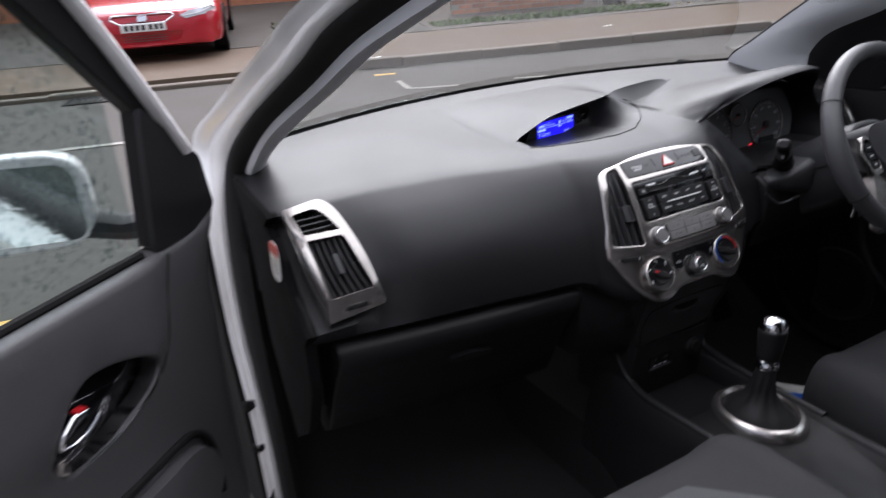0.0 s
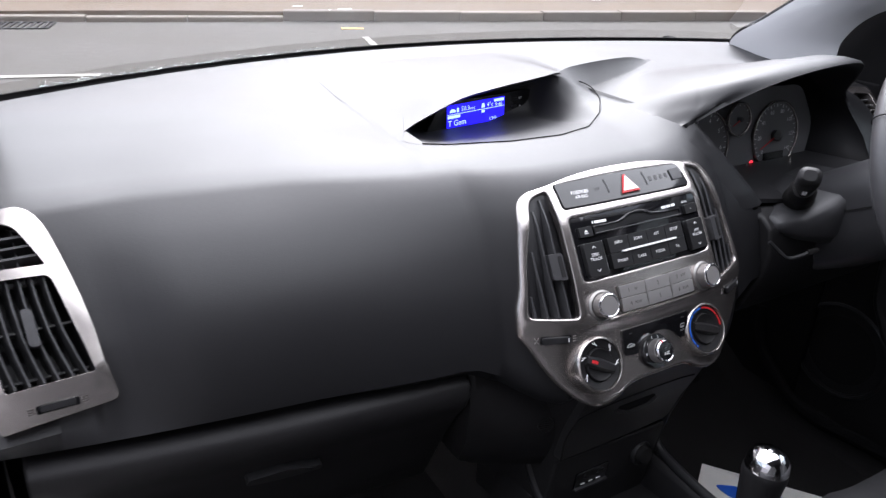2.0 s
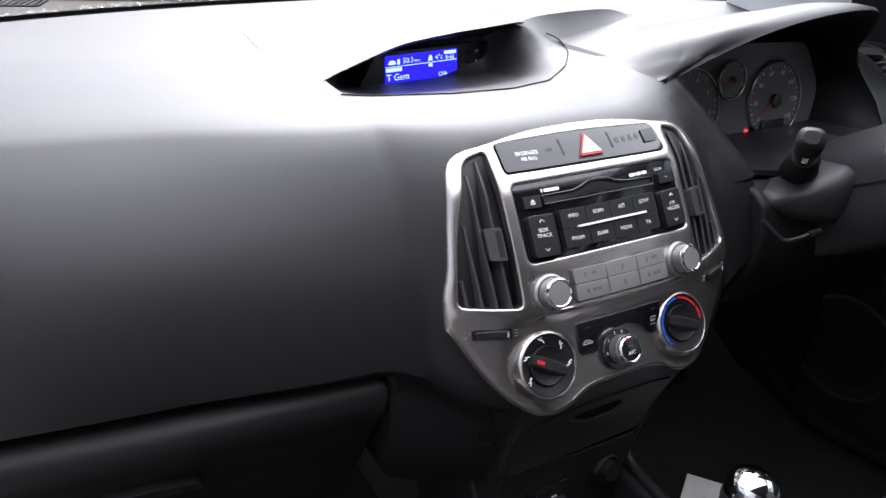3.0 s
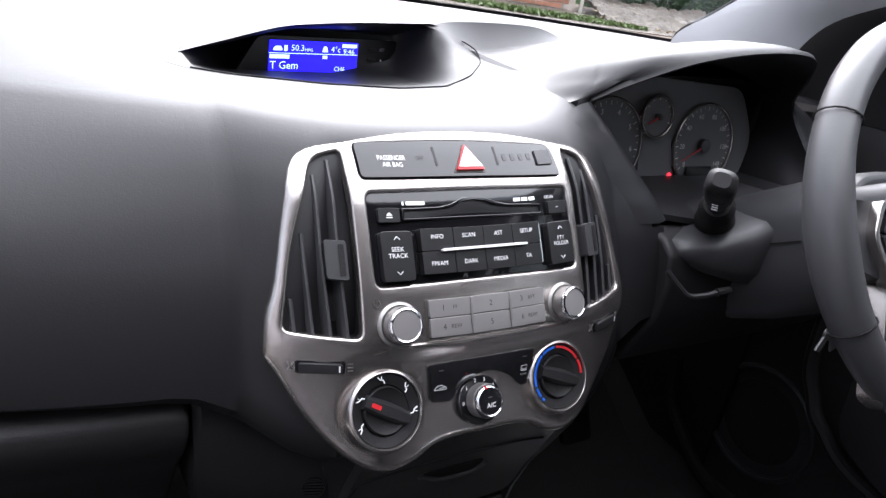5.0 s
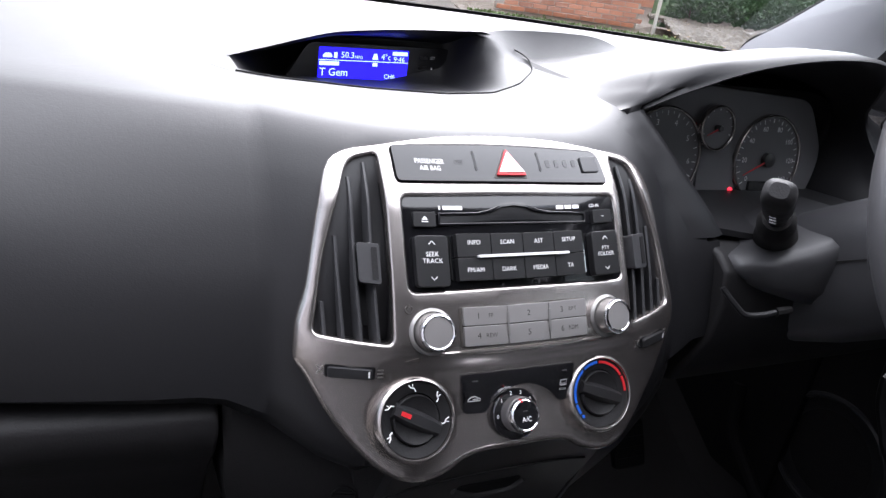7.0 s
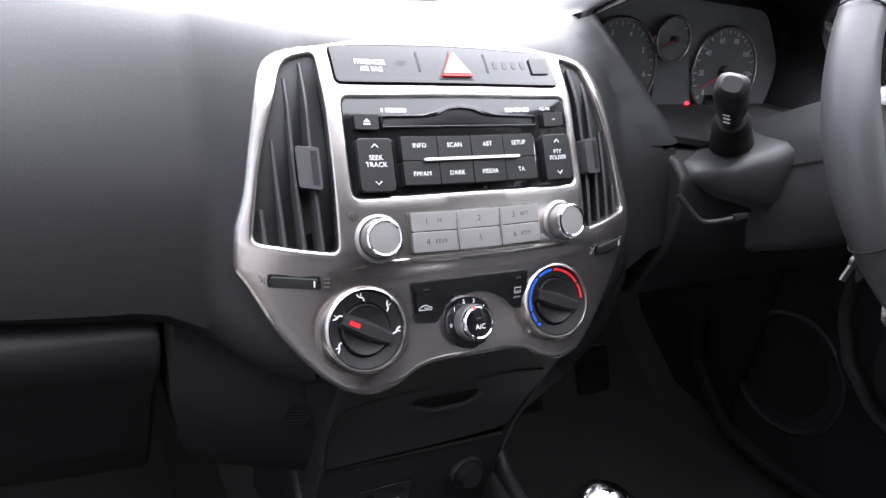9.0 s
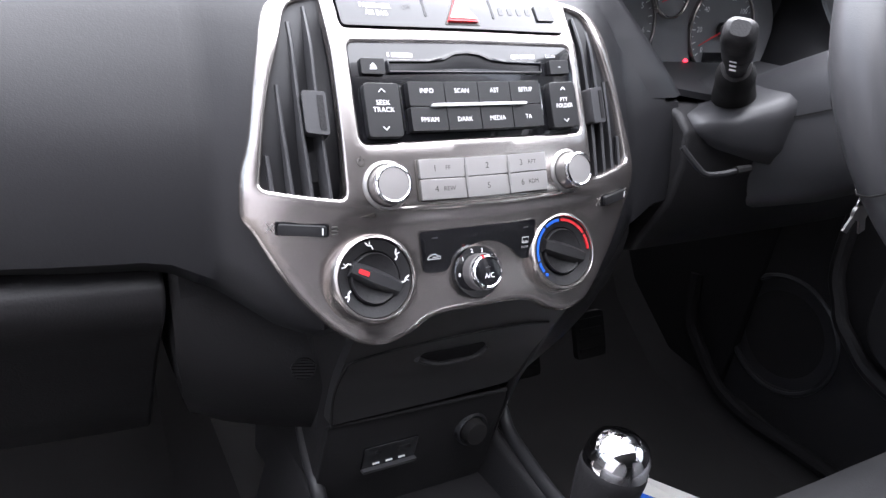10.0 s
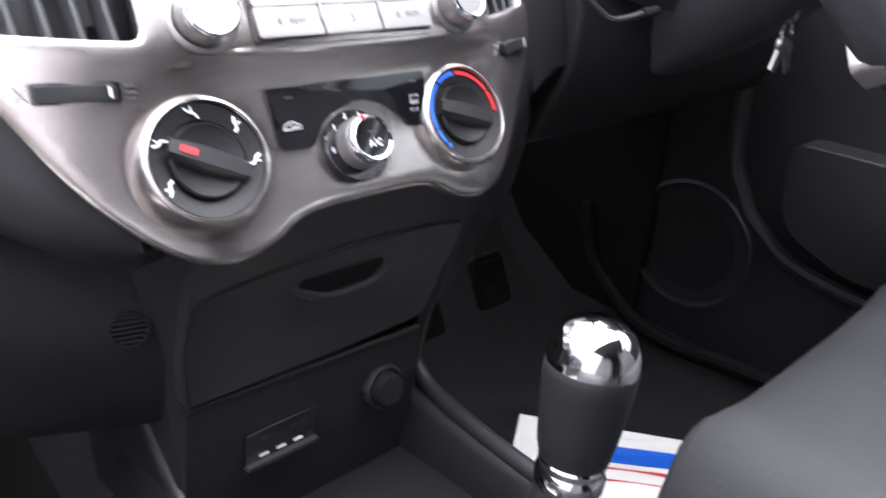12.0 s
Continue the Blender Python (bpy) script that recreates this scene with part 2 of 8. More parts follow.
def smooth_line(pts, n=40):
    """A Catmull-Rom line through points, in n even steps."""
    p = [Vector(q) for q in pts]
    p = [2 * p[0] - p[1], *p, 2 * p[-1] - p[-2]]
    out = []
    for k in range(n + 1):
        u = k / n * (len(p) - 3)
        i = min(int(u), len(p) - 4)
        f = u - i
        a, b, c, d = p[i : i + 4]
        out.append(0.5 * ((2 * b) + (c - a) * f + (2 * a - 5 * b + 4 * c - d) * f * f + (3 * b - a - 3 * c + d) * f ** 3))
    return out


def tube(bm, pts, r, n=10, closed=False, flat=1.0, up=None):
    """A round bar along points; r may be a list; flat squeezes it across."""
    pts = [Vector(q) for q in pts]
    rs = r if isinstance(r, (list, tuple)) else [r] * len(pts)
    rings, side = [], None
    for i, p in enumerate(pts):
        a = pts[(i - 1) % len(pts)] if closed or i else p
        b = pts[(i + 1) % len(pts)] if closed or i < len(pts) - 1 else p
        d = (b - a).normalized()
        if up:
            side = d.cross(Vector(up)).normalized()
        elif side is None:
            side = d.cross(Vector((0, 0, 1)) if abs(d.z) < 0.9 else Vector((0, 1, 0))).normalized()
        else:
            side = (side - d * side.dot(d)).normalized()
        other = d.cross(side)
        rings.append([bm.verts.new(p + rs[i] * (math.cos(2 * math.pi * k / n) * side + flat * math.sin(2 * math.pi * k / n) * other)) for k in range(n)])
    pairs = list(zip(rings, rings[1:])) + ([(rings[-1], rings[0])] if closed else [])
    for a, b in pairs:
        for k in range(n):
            bm.faces.new((a[k], a[(k + 1) % n], b[(k + 1) % n], b[k]))
    if not closed:
        bm.faces.new(rings[0])
        bm.faces.new(rings[-1])
    return bm


def loft(bm, rows, closed=False, caps=False):
    """A skin over rows of points of equal length."""
    vs = [[bm.verts.new(Vector(p)) for p in row] for row in rows]
    n = len(vs[0])
    for a, b in zip(vs, vs[1:]):
        for k in range(n if closed else n - 1):
            q = list(dict.fromkeys((a[k], a[(k + 1) % n], b[(k + 1) % n], b[k])))
            if len(q) > 2:
                bm.faces.new(q)
    if caps:
        bm.faces.new(vs[0])
        bm.faces.new(vs[-1])
    return bm


def thick(bm, d):
    """Gives an open skin a thickness."""
    bmesh.ops.recalc_face_normals(bm, faces=bm.faces)
    bmesh.ops.solidify(bm, geom=list(bm.faces), thickness=d)
    return bm


def round_poly(pts, r, n=4):
    """A polygon with rounded corners."""
    out = []
    c = len(pts)
    for i in range(c):
        p, a, b = Vector(pts[i]), Vector(pts[i - 1]), Vector(pts[(i + 1) % c])
        rr = r[i] if isinstance(r, (list, tuple)) else r
        da, db = min(rr, (a - p).length * 0.45), min(rr, (b - p).length * 0.45)
        u, v = p + (a - p).normalized() * da, p + (b - p).normalized() * db
        for k in range(n + 1):
            f = k / n
            out.append(tuple(u * (1 - f) ** 2 + p * 2 * f * (1 - f) + v * f * f))
    return out


def inside(p, poly):
    hit, j = False, len(poly) - 1
    for i in range(len(poly)):
        (x, y), (u, v) = poly[i], poly[j]
        if (y > p[1]) != (v > p[1]) and p[0] < (u - x) * (p[1] - y) / (v - y) + x:
            hit = not hit
        j = i
    return hit


def shell(bm, outline, holes, surf, low, high, step=0.012):
    """A plate with holes laid on a curved surface: surf(u, v, height) gives the place."""
    pts, edges = [], []
    for loop in (outline, *holes):
        s = len(pts)
        pts += [Vector(p[:2]) for p in loop]
        edges += [(s + i, s + (i + 1) % len(loop)) for i in range(len(loop))]
    xs, ys = [p[0] for p in outline], [p[1] for p in outline]
    near = [Vector(p) for p in pts]
    u = min(xs) + step / 2
    while u < max(xs):
        v = min(ys) + step / 2
        while v < max(ys):
            if inside((u, v), outline) and not any(inside((u, v), h) for h in holes) and min((q - Vector((u, v))).length_squared for q in near) > (0.35 * step) ** 2:
                pts.append(Vector((u, v)))
            v += step
        u += step
    vo, eo, fo, *_ = geometry.delaunay_2d_cdt(pts, edges, [], 0, 1e-6)
    keep = []
    for f in fo:
        c = sum((vo[i] for i in f), Vector((0, 0))) / len(f)
        if inside(c, outline) and not any(inside(c, h) for h in holes):
            keep.append(list(f))
    top, bot = {}, {}
    for f in keep:
        for i in f:
            if i not in top:
                top[i] = bm.verts.new(surf(vo[i][0], vo[i][1], high))
                bot[i] = bm.verts.new(surf(vo[i][0], vo[i][1], low))
    count = {}
    for f in keep:
        bm.faces.new([top[i] for i in f])
        bm.faces.new([bot[i] for i in reversed(f)])
        for a, b in zip(f, f[1:] + f[:1]):
            count[frozenset((a, b))] = count.get(frozenset((a, b)), 0) + 1
    for e, c in count.items():
        if c == 1:
            a, b = tuple(e)
            bm.faces.new((top[a], top[b], bot[b], bot[a]))
    return bm


def to_loop(p, loop):
    """Distance from a point to a closed loop."""
    a = np.array([q[:2] for q in loop], float)
    d = np.roll(a, -1, 0) - a
    f = np.clip(((np.array(p) - a) * d).sum(1) / np.maximum((d * d).sum(1), 1e-12), 0, 1)
    return float(np.sqrt((((a + d * f[:, None]) - np.array(p)) ** 2).sum(1).min()))


def offset_loop(loop, d):
    """A loop moved to its inner side by d (to its outer side for a negative d)."""
    area = sum(a[0] * b[1] - b[0] * a[1] for a, b in zip(loop, loop[1:] + loop[:1]))
    g = 1 if area > 0 else -1
    out = []
    for i in range(len(loop)):
        a, b = Vector(loop[i - 1][:2]), Vector(loop[(i + 1) % len(loop)][:2])
        t = (b - a).normalized()
        out.append((loop[i][0] - g * t.y * d, loop[i][1] + g * t.x * d))
    return out


def dense(loop, step):
    """The loop with points added so that none of its sides is longer than step."""
    out = []
    for a, b in zip(loop, loop[1:] + loop[:1]):
        n = max(1, math.ceil((Vector(b[:2]) - Vector(a[:2])).length / step))
        out += [(lerp(a[0], b[0], i / n), lerp(a[1], b[1], i / n)) for i in range(n)]
    return out


def soft_shell(bm, outline, holes, surf, low, high, step=0.006, r=0.004, r_hole=0.002):
    """A plate on a curved surface whose upper edges are rounded off by r, and by r_hole round its holes."""
    outline, holes = dense(list(outline), step * 0.5), [dense(list(h), step * 0.4) for h in holes]
    pts, edges = [], []
    for loop in (outline, *holes):
        s = len(pts)
        pts += [Vector(p) for p in loop]
        edges += [(s + i, s + (i + 1) % len(loop)) for i in range(len(loop))]
    ok = lambda p: inside(p, outline) and not any(inside(p, h) for h in holes)
    extra = []
    for loop, rad, g in [(outline, r, 1)] + [(h, r_hole, -1) for h in holes]:
        for f in (0.12, 0.4, 1.0):
            for p in offset_loop(loop, g * rad * f):
                if ok(p) and min([to_loop(p, outline)] + [to_loop(p, h) for h in holes]) > 0.8 * rad * f:
                    extra.append(Vector(p))
    pts += extra
    near = np.array([tuple(p) for p in pts])
    xs, ys = [p[0] for p in outline], [p[1] for p in outline]
    u = min(xs) + step / 2
    while u < max(xs):
        v = min(ys) + step / 2
        while v < max(ys):
            if ok((u, v)) and ((near - (u, v)) ** 2).sum(1).min() > (0.45 * step) ** 2:
                pts.append(Vector((u, v)))
            v += step
        u += step
    vo, eo, fo, *_ = geometry.delaunay_2d_cdt(pts, edges, [], 0, 1e-6)
    top, bot, count = {}, {}, {}
    for f in fo:
        c = sum((vo[i] for i in f), Vector((0, 0))) / len(f)
        if not ok(c):
            continue
        f = list(f)
        for i in f:
            if i not in top:
                p = (vo[i][0], vo[i][1])
                sink = 0.0
                for loop, rad in [(outline, r)] + [(h, r_hole) for h in holes]:
                    q = 1 - min(1.0, to_loop(p, loop) / rad)
                    sink = max(sink, rad * (1 - math.sqrt(1 - q * q)))
                top[i] = bm.verts.new(surf(p[0], p[1], high - sink))
                bot[i] = bm.verts.new(surf(p[0], p[1], low))
        bm.faces.new([top[i] for i in f])
        bm.faces.new([bot[i] for i in reversed(f)])
        for a, b in zip(f, f[1:] + f[:1]):
            count[frozenset((a, b))] = count.get(frozenset((a, b)), 0) + 1
    for e, c in count.items():
        if c == 1:
            a, b = tuple(e)
            bm.faces.new((top[a], top[b], bot[b], bot[a]))
    return bm


def smooth_loop(pts, n=160):
    """A closed Catmull-Rom loop through plane points."""
    out, c = [], len(pts)
    per = max(2, n // c)
    for i in range(c):
        a, b, d, e = [Vector((*pts[(i + j) % c], 0)) for j in (-1, 0, 1, 2)]
        for k in range(per):
            f = k / per
            q = 0.5 * ((2 * b) + (d - a) * f + (2 * a - 5 * b + 4 * d - e) * f * f + (3 * b - a - 3 * d + e) * f ** 3)
            out.append((q.x, q.y))
    return out


def tile(name, outline, surf, low, high, mat, parent, label="", bevel=0.0008, step=0.012):
    return part(name, shell(bmesh.new(), outline, [], surf, low, high, step), mat, parent, label, bevel)


def rect(x0, z0, x1, z1, r=0.002):
    return round_poly([(x0, z0), (x1, z0), (x1, z1), (x0, z1)], r, 3)


def lettering(text, size, surf, x, z, h, mat, parent, stretch=0.86, align="CENTER"):
    """Writing in the built-in font, laid on a surface."""
    cu = bpy.data.curves.new("lettering", "FONT")
    cu.body, cu.size, cu.align_x, cu.align_y = text, size, align, "CENTER"
    cu.resolution_u = 2
    tmp = bpy.data.objects.new("lettering", cu)
    me = bpy.data.meshes.new_from_object(tmp)
    bm = bmesh.new()
    bm.from_mesh(me)
    bmesh.ops.triangulate(bm, faces=bm.faces)
    for v in bm.verts:
        v.co = surf(x + v.co.x, z + v.co.y * stretch, h)
    bpy.data.objects.remove(tmp)
    bpy.data.curves.remove(cu)
    bpy.data.meshes.remove(me)
    return part("lettering", bm, mat, parent)


def lerp(a, b, f):
    return a + (b - a) * f


def ease(a, b, x):
    f = min(1.0, max(0.0, (x - a) / (b - a)))
    return f * f * (3 - 2 * f)
# ---------------------------------------------------------------- cabin: floor, roof, pillars, glass
def cabin_floor():
    bm = bmesh.new()
    rows = []
    for y, z in ((0.62, 0.70), (0.56, 0.55), (0.42, 0.36), (0.30, 0.285), (-0.2, 0.275), (-1.0, 0.28), (-2.2, 0.34)):
        rows.append([(-0.70, y, z + 0.05), (-0.66, y, z), (-0.40, y, z), (-0.16, y, z + 0.01), (-0.12, y, z + 0.12), (0.12, y, z + 0.12), (0.16, y, z + 0.01), (0.40, y, z), (0.66, y, z), (0.70, y, z + 0.05)])
    thick(loft(bm, rows), -0.02)
    return tagged(part("floor", bm, "carpet"), "black cabin carpet over the floor and footwells", "floor", kind="structure")


def cabin_roof():
    bm = bmesh.new()
    rows = []
    for y, z, w in ((-0.42, 1.375, 0.56), (-0.6, 1.415, 0.57), (-1.0, 1.44, 0.58), (-1.6, 1.42, 0.57), (-2.2, 1.33, 0.54)):
        rows.append([(x * w, y, z - 0.03 * x * x) for x in (-1, -0.8, -0.4, 0, 0.4, 0.8, 1)])
    thick(loft(bm, rows), 0.03)
    return tagged(part("ceiling", bm, "lining"), "pale grey roof lining", "ceiling", kind="structure")


def pillars():
    # painted body flange round the open passenger doorway
    outer = [(-0.712, 0.335, 0.30), (-0.710, 0.373, 0.505), (-0.709, 0.427, 0.66), (-0.708, 0.442, 0.80), (-0.700, 0.480, 0.91), (-0.682, 0.570, 1.000), (-0.675, 0.377, 1.092), (-0.675, 0.108, 1.197), (-0.675, -0.085, 1.270), (-0.670, -0.34, 1.345), (-0.64, -1.0, 1.42)]
    inner = [(-0.690, 0.310, 0.30), (-0.687, 0.347, 0.505), (-0.686, 0.400, 0.66), (-0.685, 0.412, 0.80), (-0.678, 0.408, 0.92), (-0.664, 0.385, 1.005), (-0.660, 0.235, 1.090), (-0.660, -0.005, 1.192), (-0.660, -0.165, 1.262), (-0.645, -0.50, 1.355), (-0.63, -1.0, 1.39)]
    bm = bmesh.new()
    up = Vector((-0.75, -0.5, 0.42))
    rows = []
    for p, q in zip(smooth_line(outer, 60), smooth_line(inner, 60)):
        rows.append([p - up * 0.02, p, p.lerp(q, 0.10) + up * 0.008, p.lerp(q, 0.26) + up * 0.007, p.lerp(q, 0.38) - up * 0.004, p.lerp(q, 0.50) - up * 0.003, p.lerp(q, 0.62) + up * 0.008, p.lerp(q, 0.80) + up * 0.011, p.lerp(q, 0.93) + up * 0.006, q - up * 0.006, q - up * 0.03])
    loft(bm, rows)
    tagged(part("door_frame", bm, "paint", sharp=70), "silver-white painted body flange round the open doorway", "pillar", kind="structure")
    # black panel added for the dark door edge and the shadow gap beside it
    bm = bmesh.new()
    thick(loft(bm, [[(-0.718, float(np.interp(z, [0.3, 0.505, 0.66, 0.8, 0.91], [0.350, 0.388, 0.442, 0.457, 0.495])), z), (-0.724, 0.51, z), (-0.738, 0.58, z), (-0.76, 0.75, z)] for z in (0.26, 0.45, 0.65, 0.80, 0.88)]), 0.006)
    tagged(part("trim_dark_gap", bm, "rubber"), "black panel standing in for the dark door edge and shadow gap", "pillar", kind="structure")
    seal_b = [(-0.682, 0.240, 0.30), (-0.680, 0.270, 0.505), (-0.676, 0.315, 0.66), (-0.672, 0.335, 0.80), (-0.662, 0.350, 0.90), (-0.648, 0.352, 0.985), (-0.645, 0.215, 1.075), (-0.645, 0.000, 1.168), (-0.645, -0.200, 1.252), (-0.632, -0.50, 1.340), (-0.615, -1.0, 1.375)]
    bm = bmesh.new()
    rows = []
    for p, q in zip(smooth_line(inner, 60), smooth_line(seal_b, 60)):
        rows.append([p - up * 0.02, p + up * 0.002, p.lerp(q, 0.2) + up * 0.012, p.lerp(q, 0.5) + up * 0.016, p.lerp(q, 0.8) + up * 0.012, q + up * 0.002, q - up * 0.02])
    loft(bm, rows)
    tagged(part("door_seal", bm, "rubber", sharp=70), "black rubber door seal along the doorway", "seal", kind="structure")
    # inner pillar trims beside the windscreen
    for s, name in ((1, "pillar_left"), (-1, "pillar_right")):
        edge = [(-0.664, 0.252, 0.930), (-0.662, 0.252, 1.000), (-0.660, 0.243, 1.038), (-0.660, 0.200, 1.084), (-0.660, 0.085, 1.137), (-0.658, 0.020, 1.180), (-0.655, -0.150, 1.262), (-0.64, -0.45, 1.335), (-0.62, -0.9, 1.37)]
        front = [(-0.632, 0.440, 0.950), (-0.622, 0.432, 1.000), (-0.620, 0.372, 1.042), (-0.618, 0.305, 1.090), (-0.618, 0.208, 1.158), (-0.618, 0.134, 1.212), (-0.61, -0.05, 1.290), (-0.585, -0.40, 1.365), (-0.56, -0.85, 1.40)]
        g = 0.5
        if s == 1:
            edge = [(-0.650, 0.345, 0.950), (-0.648, 0.352, 0.985), (-0.645, 0.215, 1.075), (-0.645, 0.000, 1.168), (-0.645, -0.200, 1.252), (-0.632, -0.50, 1.340), (-0.615, -0.9, 1.37)]
            front = [(-0.622, 0.335, 0.955), (-0.608, 0.400, 0.990), (-0.605, 0.270, 1.060), (-0.605, 0.060, 1.155), (-0.605, -0.130, 1.238), (-0.592, -0.44, 1.342), (-0.575, -0.85, 1.39)]
            g = 0.3
        bm = bmesh.new()
        rows = []
        for p, q in zip(smooth_line(edge, 40), smooth_line(front, 40)):
            row = [p, p.lerp(q, 0.25) + Vector((0.022, -0.012, 0.0)) * g, p.lerp(q, 0.6) + Vector((0.026, -0.012, 0.0)) * g, p.lerp(q, 0.88) + Vector((0.010, -0.004, 0)) * g, q]
            rows.append([(v.x * s, v.y, v.z) for v in row])
        thick(loft(bm, rows), 0.012)
        seal = bmesh.new()
        tube(seal, [Vector((q[0] * s, q[1] + 0.004, q[2] + 0.002)) for q in smooth_line(front, 40)], 0.0045, 8)
        tagged(part("windscreen_seal", seal, "rubber"), "black seal along the edge of the windscreen", "seal", kind="structure")
        tagged(part(name, bm, "pillar"), "grey grained plastic windscreen pillar trim", "pillar", kind="structure")
    # rear pillars and the closed end of the cabin
    for s in (-1, 1):
        bm = bmesh.new()
        box(bm, (0.70 * s, -1.12, 0.86), (0.06, 0.16, 1.12))
        tagged(part("pillar_middle", bm, "lining", bevel=0.01), "grey middle door pillar", "pillar", kind="structure")
        bm = bmesh.new()
        box(bm, (0.71 * s, -1.7, 0.84), (0.06, 1.0, 1.14))
        tagged(part("wall_rear_side", bm, "hard", bevel=0.01), "black rear door trim", "wall", kind="structure")
    bm = bmesh.new()
    box(bm, (0, -2.24, 0.82), (1.4, 0.05, 1.10))
    tagged(part("wall_rear", bm, "hard", bevel=0.01), "black tailgate trim behind the rear seats", "wall", kind="structure")
    bm = bmesh.new()
    box(bm, (-0.745, -0.45, 0.31), (0.10, 1.3, 0.07))
    tagged(part("door_sill", bm, "paint", bevel=0.015), "silver-white painted door sill", "sill", kind="structure")


def kick_panels():
    for x, y, w, h in ((-0.655, 0.52, 0.30, 0.64), (0.700, 0.43, 0.50, 0.72)):
        bm = bmesh.new()
        box(bm, (x, y, 0.60), (0.02, w, h))
        tagged(part("kick_panel", bm, "matt", bevel=0.004), "black plastic footwell side panel", "panel", kind="structure")
    bm = bmesh.new()
    box(bm, (0, 0.655, 0.55), (1.40, 0.02, 0.68))
    tagged(part("wall_front", bm, "carpet"), "black bulkhead behind the dashboard", "wall", kind="structure")


def windscreen():
    rear = lambda x: 0.626 - 0.40 * x * x
    bm = bmesh.new()
    rows = []
    for f in [i / 10 for i in range(11)]:
        w = lerp(0.66, 0.575, f)
        row = []
        for u in [k / 6 - 1 for k in range(12)] + [1.22]:
            y0 = rear(0.66 * u) + 0.025
            row.append((w * u, lerp(y0, -0.40 - 0.08 * u * u, f), lerp(0.985, 1.36, f) + 0.02 * math.sin(math.pi * f)))
        rows.append(row)
    loft(bm, rows)
    ob = tagged(part("window_1", bm, "glass"), "clear windscreen glass with rain outside", "windscreen", kind="structure")
    ob.visible_shadow = False
    bm = bmesh.new()
    row = [[(0.665 * u, rear(0.665 * u) + 0.012, 0.960), (0.665 * u, rear(0.665 * u) + 0.020, 0.984), (0.665 * u, rear(0.665 * u) + 0.018, 0.9895)] for u in [k / 16 - 1 for k in range(33)]]
    thick(loft(bm, row), 0.002)
    tagged(part("trim", bm, "rubber"), "black ceramic border along the foot of the windscreen", "trim", kind="structure")


def wiper(x0, y0, x1, y1, z0, z1):
    t = thing("wiper", (x0, y0, z0), "black windscreen wiper at rest below the glass", "wiper", "windscreen wipers")
    a, b = Vector((x0, y0, z0)), Vector((x1, y1, z1))
    bm = bmesh.new()
    tube(bm, [a, a.lerp(b, 0.3) + Vector((0, 0, 0.008)), a.lerp(b, 0.6) + Vector((0, 0, 0.010))], [0.012, 0.008, 0.006], 8, flat=0.6)
    part("arm", bm, "rubber", t)
    bm = bmesh.new()
    tube(bm, smooth_line([a.lerp(b, 0.15) + Vector((0, 0.012, -0.004)), a.lerp(b, 0.6) + Vector((0, 0.012, 0.004)), b + Vector((0, 0.012, -0.004))], 10), 0.006, 6)
    part("blade", bm, "rubber", t)


def bonnet():
    bm = bmesh.new()
    rows = []
    for y, z in ((0.665, 0.930), (0.72, 0.935), (0.77, 0.926), (0.85, 0.902), (0.95, 0.870), (1.15, 0.84), (1.35, 0.775), (1.46, 0.70), (1.50, 0.60)):
        w = 0.70 - 0.12 * max(0, y - 0.9) ** 2
        rows.append([(w * u, y - 0.17 * u * u, z - 0.05 * u ** 4) for u in (-1, -0.85, -0.5, 0, 0.5, 0.85, 1)])
    thick(loft(bm, rows), 0.02)
    tagged(part("bonnet", bm, "paint"), "silver-white wet car bonnet beyond the windscreen", "bonnet", kind="structure")


# ---------------------------------------------------------------- dashboard body
CZ = [0.66, 0.70, 0.73, 0.75, 0.776, 0.803, 0.809, 0.8185, 0.827, 0.86, 0.916, 0.925, 0.943, 0.96, 0.99]
CY = [-0.075, -0.066, -0.057, -0.049, -0.0375, -0.0320, -0.0285, -0.0315, -0.0285, -0.011, 0.023, 0.031, 0.050, 0.075, 0.13]
EZ = [0.66, 0.70, 0.73, 0.764, 0.81, 0.827, 0.86, 0.916, 0.925, 0.943, 0.96, 0.99]
EY = [-0.075, -0.063, -0.052, -0.042, -0.033, -0.0285, -0.011, 0.023, 0.031, 0.050, 0.075, 0.13]


def bow(x):
    """How far the centre stack falls back from its middle line."""
    return 0.55 * x * x + 2.2 * max(0.0, abs(x) - 0.085) ** 2


def stack_y(x, z):
    w = ease(0.090, 0.130, abs(x))
    y = sum(lerp(np.interp(z + d, CZ, CY), np.interp(z + d, EZ, EY), w) for d in (-0.004, 0.0, 0.004)) / 3
    return y + bow(x)


def stack(x, z, h=0.0):
    """A place on the face of the centre stack, h metres proud of it."""
    e = 0.002
    dx = (stack_y(x + e, z) - stack_y(x - e, z)) / (2 * e)
    dz = (stack_y(x, z + e) - stack_y(x, z - e)) / (2 * e)
    n = Vector((dx, -1.0, dz)).normalized()
    return Vector((x, stack_y(x, z), z)) + n * h


GEN = [(0.016, 0.770), (0.0, 0.782), (0.0, 0.80), (0.010, 0.845), (0.022, 0.868), (0.035, 0.89), (0.066, 0.92), (0.098, 0.937), (0.128, 0.9535), (0.141, 0.9585), (0.205, 0.9690), (0.262, 0.9755), (0.300, 0.9795), (0.312, 0.9815), (0.40, 0.988), (0.54, 0.986)]
MID = [(-0.020, 0.770), (-0.030, 0.782), (-0.026, 0.80), (-0.012, 0.845), (0.001, 0.868), (0.0143, 0.89), (0.0335, 0.92), (0.0515, 0.938), (0.0745, 0.9535), (0.097, 0.9578), (0.150, 0.9640), (0.175, 0.9645), (0.245, 0.967), (0.345, 0.972), (0.45, 0.988), (0.56, 0.986)]


